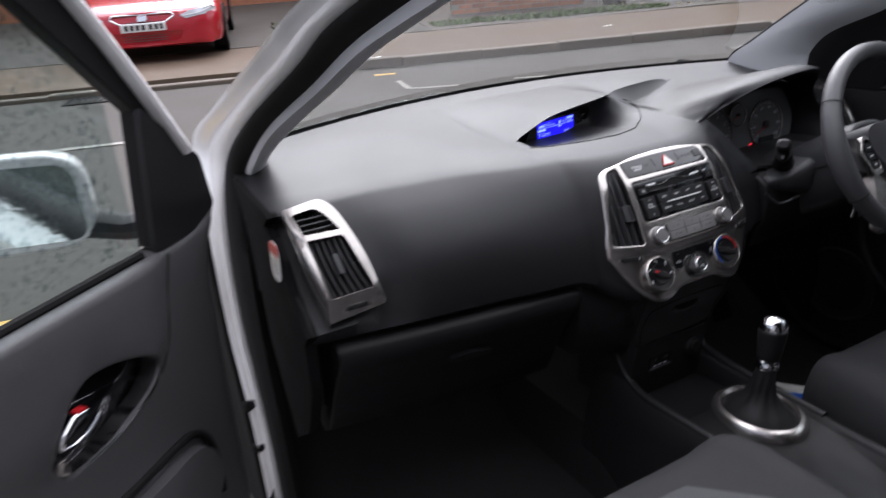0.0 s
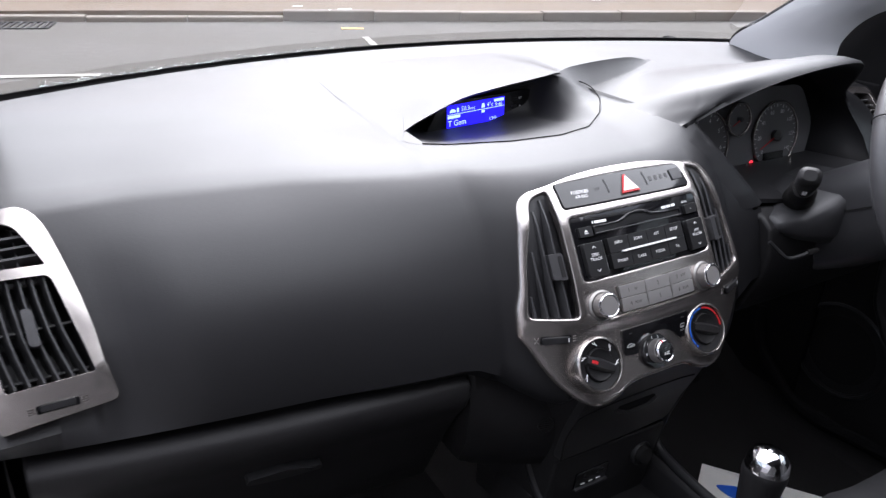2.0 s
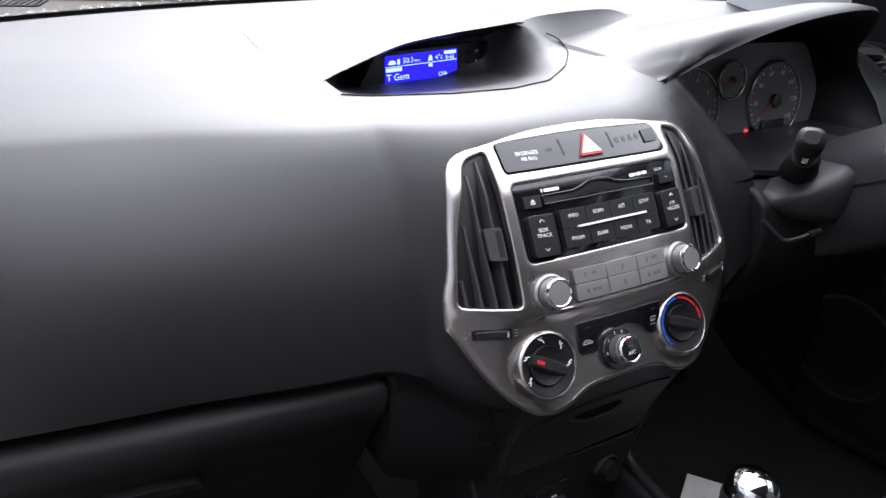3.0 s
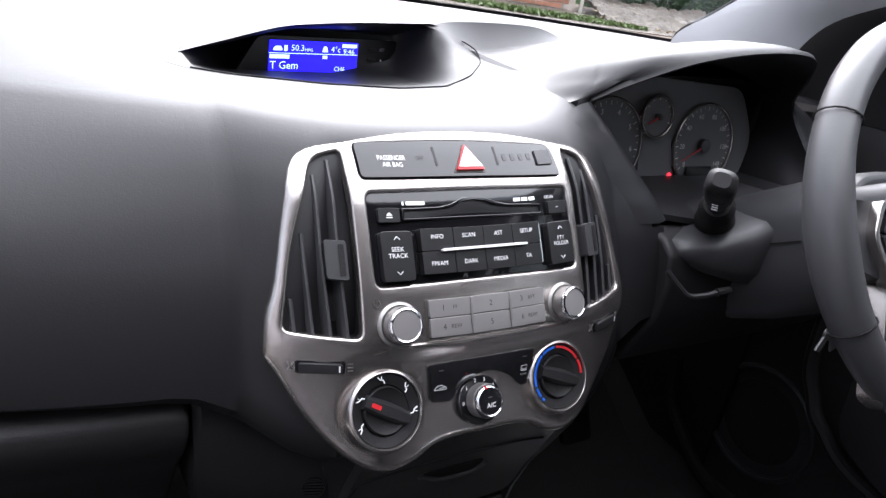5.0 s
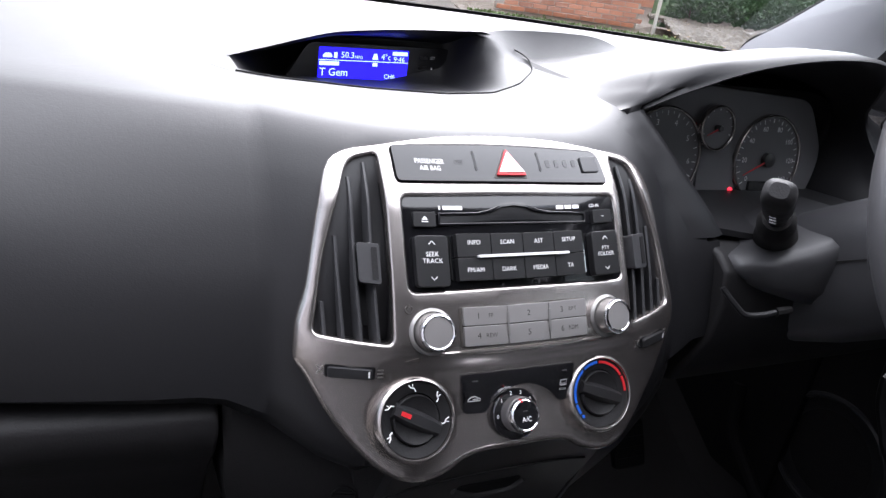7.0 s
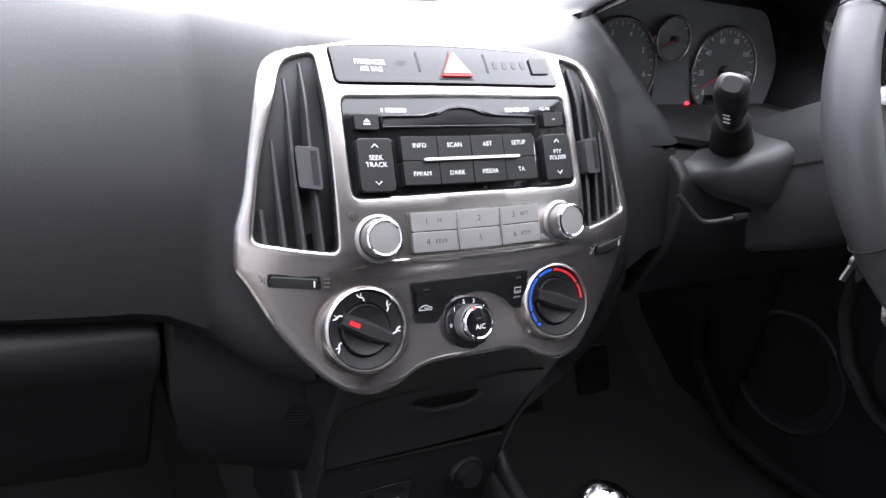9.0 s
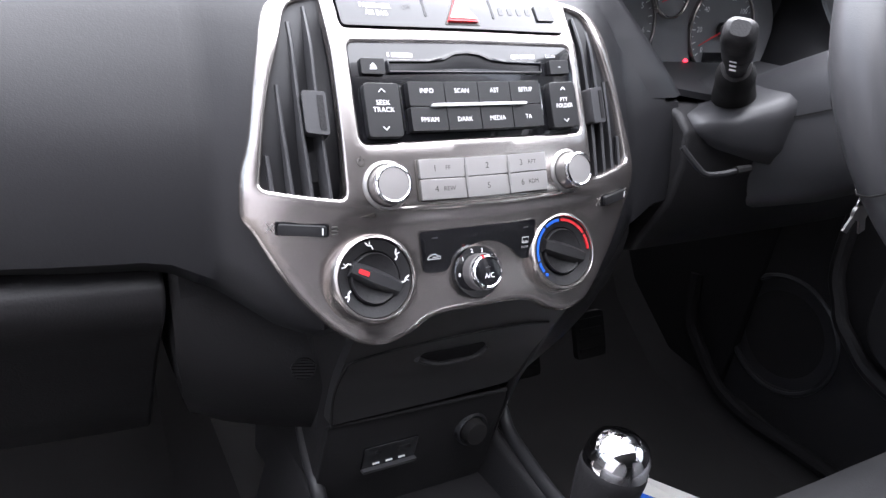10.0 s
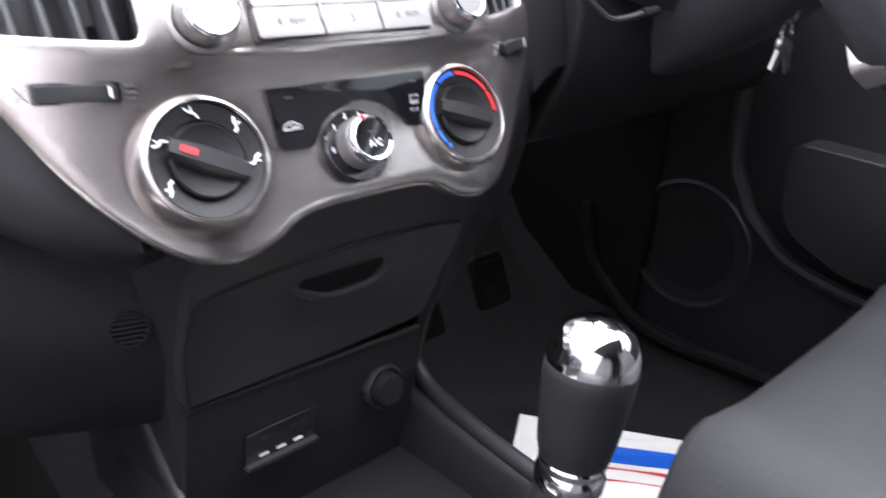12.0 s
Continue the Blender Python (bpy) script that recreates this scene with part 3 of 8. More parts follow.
LIP_X = [-0.205, -0.182, -0.15, -0.075, -0.005, 0.05, 0.105, 0.143, 0.16]
LIP_Y = [0.216, 0.196, 0.180, 0.162, 0.158, 0.172, 0.214, 0.262, 0.28]
HOOD_X = [-0.201, -0.186, -0.15, -0.085, -0.010, 0.055, 0.110, 0.150]
HOOD_Y = [0.219, 0.234, 0.256, 0.272, 0.282, 0.297, 0.316, 0.332]
TRIM_Z = [0.7245, 0.731, 0.742, 0.766, 0.800, 0.810, 0.860, 0.900, 0.928, 0.940, 0.9565]
TRIM_X = [0.078, 0.106, 0.120, 0.142, 0.166, 0.1705, 0.155, 0.146, 0.137, 0.122, 0.0]


def vent_y(z):
    """Depth of the face of the side vents at a height."""
    return float(np.interp(z, [0.79, 0.812, 0.847, 0.885, 0.922, 0.945, 0.957, 0.97], [0.068, 0.070, 0.080, 0.107, 0.138, 0.164, 0.184, 0.21]))


def dash_skin(x, k, cut=True):
    """Point k of the dashboard's outline at x: a bowed face, drawn forward in the middle, cut back behind the dials."""
    (dy, z), (yc, zc) = GEN[k], MID[k]
    yg = 0.012 + 0.165 * x * x + dy
    w = 1 - ease(0.165, 0.30 if x > 0 else 0.38, abs(x))
    y, zz = lerp(yg, yc + bow(min(abs(x), 0.18)) * (1 if k < 9 else 0.85 if k == 9 else 0.35), w), lerp(z, zc, w)
    # the pad sweeps down round the lower corners of the centre trim
    drop = 0.775 - float(np.interp(abs(x), [0.0, 0.074, 0.092, 0.12, 0.146, 0.18, 0.216], [0.775, 0.772, 0.738, 0.730, 0.738, 0.758, 0.775]))
    share = (1.0, 1.0, 0.9, 0.3)[k] if k < 4 else 0.0
    zz, y = zz - drop * share, y - 0.30 * drop * share
    if 7 <= k <= 13:  # swells towards the hood of the dials
        zz += (0.003, 0.006, 0.0125, 0.014, 0.010, 0.006, 0.003)[k - 7] * ease(0.075, 0.172, x) * (1 - ease(0.50, 0.58, x))
    if k < 7:  # set back behind the centre trim
        y += (0.035 if k < 3 else 0.010) * (1 - ease(-0.034, -0.016, abs(x) - float(np.interp(zz, TRIM_Z, TRIM_X, left=0.0, right=0.0))))
    if k < 4:
        y += 0.04 * (1 - ease(0.078, 0.094, abs(x)))
    if 2 <= k <= 9 and abs(x) > 0.48:  # seat of the side vents
        y = lerp(y, vent_y(zz) + 0.001, ease(0.48, 0.55, abs(x)))
    if 3 <= k <= 7 and abs(x) > 0.53:
        y += 0.045 * ease(0.012, 0.020, abs(x) - float(np.interp(zz, [0.812, 0.905, 0.962], [0.540, 0.557, 0.585])))
    if k > 13:  # the rear edge follows the foot of the windscreen
        edge = 0.622 - 0.40 * x * x
        y = edge if k == 15 else lerp(dash_skin(x, 13, cut)[1], edge, 0.5)
    r = ease(0.236, 0.247, x + 0.85 * (zz - 0.88)) * (1 - ease(0.545, 0.575, x))
    if 4 <= k <= 10 and cut:
        y = lerp(y, 0.205, r)
        zz = lerp(zz, zz if k > 4 else 0.862, r)
    return (x, y, zz)


def dash_point(x, k):
    """The same, with the points drawn to the mouth of the display's pocket."""
    p = dash_skin(x, k)
    if 10 <= k <= 13 and -0.2 <= x <= 0.157:
        back = float(np.interp(x, HOOD_X, HOOD_Y))
        y = (float(np.interp(x, LIP_X, LIP_Y)), 0.375, 0.40, 0.43)[k - 10]
        return (x, y, dash_z(x, y))
    return p


def dash_z(x, y):
    """Height of the dashboard's top at a place, without the pocket for the display."""
    row = [dash_skin(x, k, False) for k in range(7, 16)]
    return float(np.interp(y, [p[1] for p in row], [p[2] for p in row]))


def dashboard():
    d = thing("dashboard", (0, 0.3, 0.60), "dark grey grained plastic dashboard with silver vents", "dashboard")
    xs = sorted({round(-0.665 + 0.0175 * i, 4) for i in range(77)} | {round(0.14 + 0.006 * i, 4) for i in range(75)} | {round(-0.21 + 0.007 * i, 4) for i in range(60)} | {round(-0.612 + 0.004 * i, 4) for i in range(22)})
    bm = bmesh.new()
    def outline(x):
        row = [dash_point(x, k) for k in range(16)]
        mid = tuple((a + b) / 2 for a, b in zip(row[9], row[10]))
        if -0.2 <= x <= 0.157 and row[9][1] < 0.149 < row[10][1]:
            mid = (x, 0.150, dash_z(x, 0.150))
        return row[:10] + [mid] + row[10:]
    loft(bm, [outline(x) + [(x, 0.60 - 0.40 * x * x, 0.90), (x, 0.40, 0.78), (x, 0.14, 0.765)] for x in xs], closed=True, caps=True)
    bm.verts.ensure_lookup_table()
    gone = []
    for i, x in enumerate(xs[:-1]):  # the mouth of the display's pocket stays open
        if x > -0.178 and xs[i + 1] < 0.154:
            gone += [f for f in bm.verts[20 * i + 11].link_faces if bm.verts[20 * i + 12] in f.verts and bm.verts[20 * i + 32] in f.verts]
    bmesh.ops.delete(bm, geom=list(set(gone)), context="FACES_ONLY")
    part("upper_pad", bm, "dash", d, "dark grey leather-grained upper pad", sharp=50)

    # end cap towards the doorway, with its recess
    bm = bmesh.new()
    cap = [(dash_point(-0.664, k)[1], dash_point(-0.664, k)[2]) for k in range(1, 12)] + [(0.30, 0.90), (0.27, 0.70), (0.20, 0.55), (0.13, 0.60), (0.085, 0.70)]
    shell(bm, [(y, z) for y, z in cap], [], lambda u, v, h: Vector((-0.668 - h, u, v)), -0.012, 0.006, 0.03)
    part("end_cap", bm, "matt", d, bevel=0.003)

    # glovebox: lid with a rounded upper roll, a gap round it, and its latch
    bm = bmesh.new()
    rows = []
    for i in range(31):
        x = lerp(-0.628, -0.213, i / 30)
        f = 0.165 * x * x
        rows.append([(x, f + y, z) for y, z in ((0.040, 0.768), (0.018, 0.766), (0.008, 0.758), (0.006, 0.745), (0.014, 0.725), (0.032, 0.70), (0.052, 0.665), (0.078, 0.61), (0.10, 0.565), (0.125, 0.55), (0.16, 0.56), (0.16, 0.74))])
    loft(bm, rows, closed=True, caps=True)
    lid = part("glovebox_lid", bm, "hard", d, "black plastic glovebox lid", bevel=0.003, sharp=45)
    bm = bmesh.new()
    shell(bm, round_poly([(-0.444, 0.680), (-0.408, 0.677), (-0.368, 0.680), (-0.368, 0.690), (-0.406, 0.698), (-0.444, 0.692)], 0.004), [], lambda u, v, h: Vector((u, 0.165 * u * u + np.interp(v, [0.61, 0.665, 0.70, 0.725], [0.078, 0.052, 0.032, 0.014]) - h, v - 0.3 * h)), -0.006, 0.009, 0.01)
    part("latch", bm, "smooth", lid, bevel=0.003)

    # cheek beside the glovebox and the lower side of the stack
    for s in (-1, 1):
        bm = bmesh.new()
        rows = []
        for z, y0, y1, x0, x1 in ((0.785, 0.045, 0.050, 0.210, 0.120), (0.765, 0.030, 0.040, 0.2095, 0.115), (0.745, 0.024, 0.030, 0.209, 0.110), (0.72, 0.024, 0.014, 0.207, 0.104), (0.69, 0.030, -0.004, 0.205, 0.099), (0.66, 0.038, 0.0, 0.200, 0.096), (0.63, 0.054, 0.008, 0.196, 0.095), (0.603, 0.070, 0.020, 0.188, 0.095), (0.595, 0.085, 0.030, 0.180, 0.095)):
            row = [(s * x0, y0 + 0.14, z), (s * x0, y0, z), (s * (x0 - 0.006), y0 - 0.004, z)]
            for f in (0.25, 0.5, 0.75, 0.92, 1.0):
                row.append((s * lerp(x0, x1, f), lerp(y0, y1, f ** 0.8) - 0.004, z))
            row += [(s * (x1 - 0.02), y1 + 0.02, z), (s * (x1 - 0.02), y1 + 0.14, z)]
            rows.append(row)
        loft(bm, rows, closed=True, caps=True)
        part("side_panel", bm, "hard", d, bevel=0.002, sharp=40)
    # small round louvred grille in the side panel
    bm = bmesh.new()
    gm = frame_at((-0.120, -0.003, 0.683), (-0.3, -1, 0.05))
    lathe(bm, [(0.0, -0.004), (0.0090, -0.004), (0.0090, 0.0015), (0.0098, 0.0015), (0.0098, -0.006)], gm, 28)
    for k in range(6):
        w = math.sqrt(max(0, 0.0088 ** 2 - (0.0028 * (k - 2.5)) ** 2))
        box(bm, (0, 0.0028 * (k - 2.5), -0.001), (2 * w, 0.0013, 0.004), gm)
    part("sensor_grille", bm, "hard", d)

    # hood over the trip display
    bm = bmesh.new()
    rows = []
    low = smooth_line([(-0.200, 0.216, 0.9655), (-0.182, 0.196, 0.9650), (-0.150, 0.180, 0.9650), (-0.075, 0.162, 0.9648), (-0.005, 0.158, 0.9648), (0.050, 0.172, 0.9655), (0.105, 0.213, 0.9672), (0.138, 0.253, 0.9700), (0.165, 0.278, 0.9720), (0.225, 0.300, 0.9800), (0.29, 0.330, 0.9870), (0.36, 0.380, 0.9870)], 140)
    top = smooth_line([(-0.201, 0.219, 0.9668), (-0.186, 0.234, 0.9715), (-0.15, 0.256, 0.9800), (-0.085, 0.272, 0.9895), (-0.010, 0.282, 0.9970), (0.055, 0.297, 0.9990), (0.110, 0.316, 0.9995), (0.150, 0.330, 1.0015), (0.225, 0.343, 1.0030), (0.29, 0.356, 1.0000), (0.36, 0.385, 0.9840)], 140)
    for a, b in zip(low, top):
        a.z = dash_z(a.x, a.y) + 0.0003
        b.z = dash_z(b.x, b.y) + 0.0004 + max(0.0015, b.z - dash_z(b.x, b.y)) * ease(-0.215, -0.06, b.x)
        deep = ease(-0.195, -0.11, a.x) * (1 - ease(0.070, 0.158, a.x))
        floor_ = Vector((a.x, 0.325, 0.938)).lerp(a.lerp(b, 0.35), 1 - deep)
        under = Vector((a.x, 0.345, 0.978)).lerp(a.lerp(b, 0.7), 1 - deep)
        lip = b + Vector((0, 0.004, -0.004 * deep))
        b.z = lerp(b.z, dash_z(b.x, b.y), ease(0.10, 0.19, b.x))
        rise = b.z - dash_z(b.x, b.y)
        tail = [Vector((b.x, lerp(b.y, 0.53, f), dash_z(b.x, lerp(b.y, 0.53, f)) + 0.0004 + max(0.0, rise) * (1 - f) ** 2 * (1 + 2 * f))) for f in (0.02, 0.06, 0.12, 0.2, 0.3, 0.42, 0.56, 0.72, 0.88, 1.0)]
        mouth = a.lerp(floor_, 0.5) + Vector((0, 0.006, -0.006)) * deep
        if a.x > 0.06:  # right of the pocket the pad climbs smoothly to the lip
            for p in (mouth, floor_, under):
                f = (p.y - a.y) / max(1e-4, b.y - a.y)
                p.z = lerp(dash_z(p.x, p.y) + rise * max(0.0, f) ** 2.2, p.z, deep)
        start = a + Vector((0, -0.003, -0.002)) if a.x < 0.160 else Vector((a.x, a.y - 0.025, dash_z(a.x, a.y - 0.025) - 0.0002))
        rows.append([start, a, a.lerp(mouth, 0.12), mouth, floor_, floor_.lerp(under, 0.5) + Vector((0, 0.008, 0)) * deep, under, lip, b, *tail])
    loft(bm, rows)
    part("display_hood", bm, "dash", d, sharp=60)
    # narrow gap round the pocket's insert
    bm = bmesh.new()
    edge = [(x, float(np.interp(x, LIP_X, LIP_Y)) + 0.0015) for x in [-0.178 + 0.008 * k for k in range(36)]] + [(0.120, 0.233), (0.138, 0.254), (0.150, 0.274), (0.156, 0.294), (0.153, 0.312), (0.146, 0.324)]
    tube(bm, smooth_line([(x, y, dash_z(x, y) + 0.0006 + 0.010 * ease(0.262, 0.33, y)) for x, y in edge], 110), 0.0008, 6)
    part("pocket_gap", bm, "rubber", d)

    # hood round the dials: a lip down its near side, and a broad top with a crease at its corner
    bm = bmesh.new()
    rows = []
    side = smooth_line([(0.252, 0.048, 0.872), (0.236, 0.060, 0.895), (0.205, 0.087, 0.935), (0.178, 0.115, 0.971)], 24)
    side_rear = smooth_line([(0.268, 0.190, 0.858), (0.252, 0.190, 0.885), (0.232, 0.190, 0.925), (0.222, 0.190, 0.958)], 24)
    for b, c in zip(side, side_rear):
        def on_pad(d, up=0.0):
            face = [dash_skin(b.x - d, k, False) for k in range(3, 11)]
            return Vector((b.x - d, float(np.interp(b.z - up, [p[2] for p in face], [p[1] for p in face])) - 0.0024, b.z - up))
        high = 0.010 * ease(0.950, 0.971, b.z)
        a, m1, m2 = on_pad(0.046, high), on_pad(0.034, high * 0.7) + Vector((0, 0.0009, 0)), on_pad(0.014, high * 0.35)
        b.y = lerp(min(b.y, on_pad(0.0).y + 0.004), b.y, ease(0.950, 0.971, b.z))
        a.y += 0.003
        rows.append([a + Vector((-0.002, 0.012, -0.002)), a, m1, m2, m2.lerp(b, 0.6), b, b + Vector((0.003, 0.005, -0.001)), b.lerp(c, 0.3), b.lerp(c, 0.7), c])
    loft(bm, rows)
    rim = smooth_line([(0.178, 0.115, 0.971), (0.213, 0.099, 0.994), (0.26, 0.073, 1.022), (0.32, 0.058, 1.038), (0.385, 0.056, 1.042), (0.435, 0.068, 1.034), (0.475, 0.095, 1.010), (0.530, 0.138, 0.962), (0.552, 0.105, 0.905), (0.53, 0.066, 0.872)], 108)
    rear = smooth_line([(0.222, 0.190, 0.958), (0.245, 0.190, 0.982), (0.295, 0.190, 0.996), (0.35, 0.190, 1.002), (0.42, 0.190, 1.002), (0.48, 0.190, 0.994), (0.525, 0.190, 0.975), (0.540, 0.190, 0.945), (0.53, 0.190, 0.900), (0.515, 0.190, 0.858)], 108)
    skin = smooth_line([(0.152, 0.116, 0.966), (0.139, 0.160, 0.97), (0.147, 0.238, 0.98), (0.235, 0.318, 0.988), (0.40, 0.340, 0.988), (0.50, 0.32, 0.986), (0.575, 0.26, 0.980), (0.605, 0.16, 0.950), (0.590, 0.10, 0.900), (0.570, 0.085, 0.860)], 108)
    fold = [Vector(p) for p in ((0.178, 0.1155), (0.209, 0.141), (0.261, 0.172), (0.31, 0.195))]
    rows = []
    for a, b, c in zip(skin, rim, rear):
        top = a.z > 0.955 and a.x < 0.57
        if top:
            a.z = dash_z(a.x, max(0.122, a.y)) - 0.0010
        cross, deep = 0.6, 0.0
        for k, (u, v) in enumerate(zip(fold, fold[1:])):
            hit = geometry.intersect_line_line_2d(a.to_2d(), b.to_2d(), u, v)
            if hit:
                cross = min(0.9, max(0.25, (hit - a.to_2d()).length / (b - a).to_2d().length))
                deep = 0.0010 * (1 - ease(0.20, 0.285, hit.x)) * ease(0.178, 0.186, hit.x)
        fs = [cross * q for q in (0.08, 0.2, 0.35, 0.5, 0.65, 0.8, 0.92)] + [cross - 0.03, cross, cross + 0.022] + [lerp(cross, 1, q) for q in (0.25, 0.5, 0.75)]
        span = []
        for i, f in enumerate(fs):
            p = a.lerp(b, f)
            if top:
                p.z = lerp(dash_z(p.x, max(0.122, p.y)) - 0.0010 * (1 - ease(0.0, 0.30, f)), b.z + 0.0035, ease(-0.02, 0.90, f)) - (deep if i == 8 else 0)
            span.append(p)
        rows.append([a + Vector((0, 0, -0.010)), a, *span, b + Vector((0, 0.004, 0.0035)), b, b + Vector((0, 0.004, -0.0035)), b.lerp(c, 0.3), b.lerp(c, 0.7), c])
    rows.insert(0, [p + Vector((0, -0.0005, -0.016)) for p in rows[0]])
    loft(bm, rows)
    part("dial_hood", bm, "dash", d, "dark grey grained hood over the dials", sharp=60)
    # lower tray of the dial recess
    bm = bmesh.new()
    loft(bm, [[(0.245, 0.050, 0.872), (0.30, 0.040, 0.866), (0.38, 0.036, 0.864), (0.46, 0.042, 0.866), (0.535, 0.066, 0.872)], [(0.255, 0.12, 0.868), (0.30, 0.12, 0.868), (0.38, 0.12, 0.868), (0.46, 0.12, 0.868), (0.53, 0.12, 0.868)], [(0.262, 0.20, 0.862), (0.30, 0.20, 0.862), (0.38, 0.20, 0.862), (0.46, 0.20, 0.862), (0.52, 0.20, 0.862)]])
    thick(bm, -0.006)
    part("dial_tray", bm, "smooth", d)
    # knee panel below the wheel
    bm = bmesh.new()
    rows = []
    for x in [0.234 + 0.02105 * i for i in range(21)]:
        b = 0.5 * max(0, x - 0.5) ** 2
        rows.append([(x, b + y, z) for y, z in ((0.11, 0.872), (0.030, 0.862), (0.012, 0.850), (0.006, 0.82), (0.010, 0.78), (0.028, 0.74), (0.040, 0.715), (0.060, 0.705), (0.13, 0.71), (0.16, 0.80))])
    loft(bm, rows, closed=True, caps=True)
    knee = part("knee_panel", bm, "hard", d, bevel=0.005, sharp=60, segments=3)
    bm = bmesh.new()
    tube(bm, smooth_line([(0.226, 0.006, 0.838), (0.238, -0.006, 0.824), (0.246, -0.012, 0.818), (0.262, -0.016, 0.819), (0.278, -0.018, 0.822)], 14), 0.0028, 8)
    part("tilt_lever", bm, "smooth", knee)
    bm = bmesh.new()
    tube(bm, [(0.276, -0.018, 0.8215), (0.292, -0.020, 0.824)], [0.0045, 0.0036], 8)
    part("lever_grip", bm, "rubber", knee)
    return d


def side_vent(s):
    """Air vent at an end of the dashboard; s is -1 towards the open doorway."""
    def surf(u, v, h):
        y = vent_y(v)
        return Vector((s * u, y - 0.79 * h, v + 0.61 * h))
    t = thing("air_vent", (s * 0.60, 0.09, 0.81), "silver-framed side air vent with black slats in the dashboard", "air vent", "dashboard air vents")
    outline = round_poly([(0.651, 0.957), (0.577, 0.962), (0.557, 0.905), (0.543, 0.818), (0.636, 0.811)], [0.004, 0.022, 0.03, 0.008, 0.004], 5)
    upper = round_poly([(0.640, 0.950), (0.597, 0.953), (0.578, 0.924), (0.6355, 0.926)], [0.003, 0.012, 0.002, 0.002], 4)
    lower = round_poly([(0.635, 0.919), (0.5765, 0.917), (0.5575, 0.846), (0.6265, 0.844)], [0.003, 0.006, 0.003, 0.003], 4)
    part("frame", shell(bmesh.new(), outline, [upper, lower], surf, -0.010, 0.006, 0.012), "silver", t, bevel=0.0022)
    bm = bmesh.new()
    shell(bm, [(0.648, 0.954), (0.585, 0.957), (0.550, 0.820), (0.634, 0.815)], [], surf, -0.050, -0.038, 0.02)
    part("duct", bm, "matt", t)
    for k in range(3):
        v = 0.932 + 0.0065 * k
        bm = bmesh.new()
        pts = [(lerp(0.638, 0.5815 + 0.7 * max(0, v - 0.935), f), v) for f in (0, 0.33, 0.67, 1)]
        loft(bm, [[surf(u, v + 0.0007, -0.001), surf(u, v - 0.0007, -0.001), surf(u, v - 0.004, -0.026), surf(u, v - 0.0026, -0.026)] for u, v in pts], closed=True, caps=True)
        part("slat", bm, "vent", t)
    for k in range(3):
        u = 0.598 + 0.011 * k
        bm = bmesh.new()
        loft(bm, [[surf(u, v, -0.008), surf(u + 0.001, v, -0.008), surf(u + 0.001, v, -0.03), surf(u, v, -0.03)] for v in (0.924, 0.950)], closed=True, caps=True)
        part("vane", bm, "vent", t)
    for k in range(6):
        f = (k + 0.7) / 6.3
        bm = bmesh.new()
        rows = []
        for v in (0.846, 0.862, 0.88, 0.90, 0.918):
            g = (v - 0.846) / 0.072
            u = lerp(lerp(0.6265, 0.635, g), lerp(0.5575, 0.5765, g), f) + 0.003 * math.sin(math.pi * g)
            rows.append([surf(u - 0.0008, v, -0.001), surf(u + 0.0008, v, -0.001), surf(u + 0.006, v, -0.026), surf(u + 0.0045, v, -0.026)])
        loft(bm, rows, closed=True, caps=True)
        part("slat", bm, "vent", t)
    for v in (0.851, 0.885, 0.915):
        bm = bmesh.new()
        loft(bm, [[surf(u, v, -0.016), surf(u, v + 0.0015, -0.016), surf(u, v + 0.0015, -0.034), surf(u, v, -0.034)] for u in (0.56, 0.59, 0.63)], closed=True, caps=True)
        part("vane", bm, "vent", t)
    tile("tab", round_poly([(0.6025, 0.872), (0.5935, 0.871), (0.5955, 0.897), (0.6040, 0.898)], 0.003), surf, -0.012, 0.005, "vent", t, bevel=0.0015)
    tile("wheel_well", rect(0.5745, 0.8215, 0.6075, 0.8285, 0.001), surf, -0.001, 0.0066, "gloss", t)
    tile("thumbwheel", rect(0.5775, 0.8222, 0.6045, 0.8278, 0.002), surf, 0.002, 0.0095, "smooth", t, bevel=0.002)
    for u in (0.5705, 0.6115):
        for k in range(3):
            tile("marking", rect(u - 0.0025, 0.8225 + 0.002 * k, u + 0.0025, 0.8230 + 0.002 * k, 0.0002), surf, 0.005, 0.0067, "ink_dark", t, bevel=0)
    return t


cabin_floor()
cabin_roof()
pillars()
kick_panels()
windscreen()
bonnet()
wiper(-0.50, 0.60, -0.02, 0.700, 0.945, 0.945)
wiper(0.06, 0.700, 0.50, 0.60, 0.942, 0.938)
dashboard()
side_vent(-1)
side_vent(1)
# ---------------------------------------------------------------- centre stack: trim, vents, radio, heater
HALF = [(0.0, 0.9565), (0.05, 0.9548), (0.094, 0.949), (0.122, 0.9435), (0.1365, 0.931), (0.146, 0.900), (0.155, 0.860), (0.1635, 0.838), (0.1700, 0.8165), (0.1688, 0.8090), (0.1620, 0.7990), (0.1440, 0.7690), (0.122, 0.7450), (0.106, 0.7342), (0.094, 0.7306), (0.078, 0.7292), (0.060, 0.7345), (0.046, 0.7420), (0.028, 0.7452), (0.0, 0.7455)]
WIDER = lambda x, z: x + 0.0065 * ease(0.03, 0.12, x) * ease(0.805, 0.85, z)  # the rim is broader beside the vents
STACK_OUTLINE = smooth_loop([(WIDER(x, z), z) for x, z in HALF] + [(-WIDER(x, z), z) for x, z in HALF[-2:0:-1]], 144)
VENT_HOLE = round_poly([(0.1035, 0.9435), (0.1265, 0.9380), (0.1475, 0.885), (0.1575, 0.8320), (0.1045, 0.8285), (0.1030, 0.885)], [0.004, 0.010, 0.03, 0.005, 0.005, 0.06], 4)


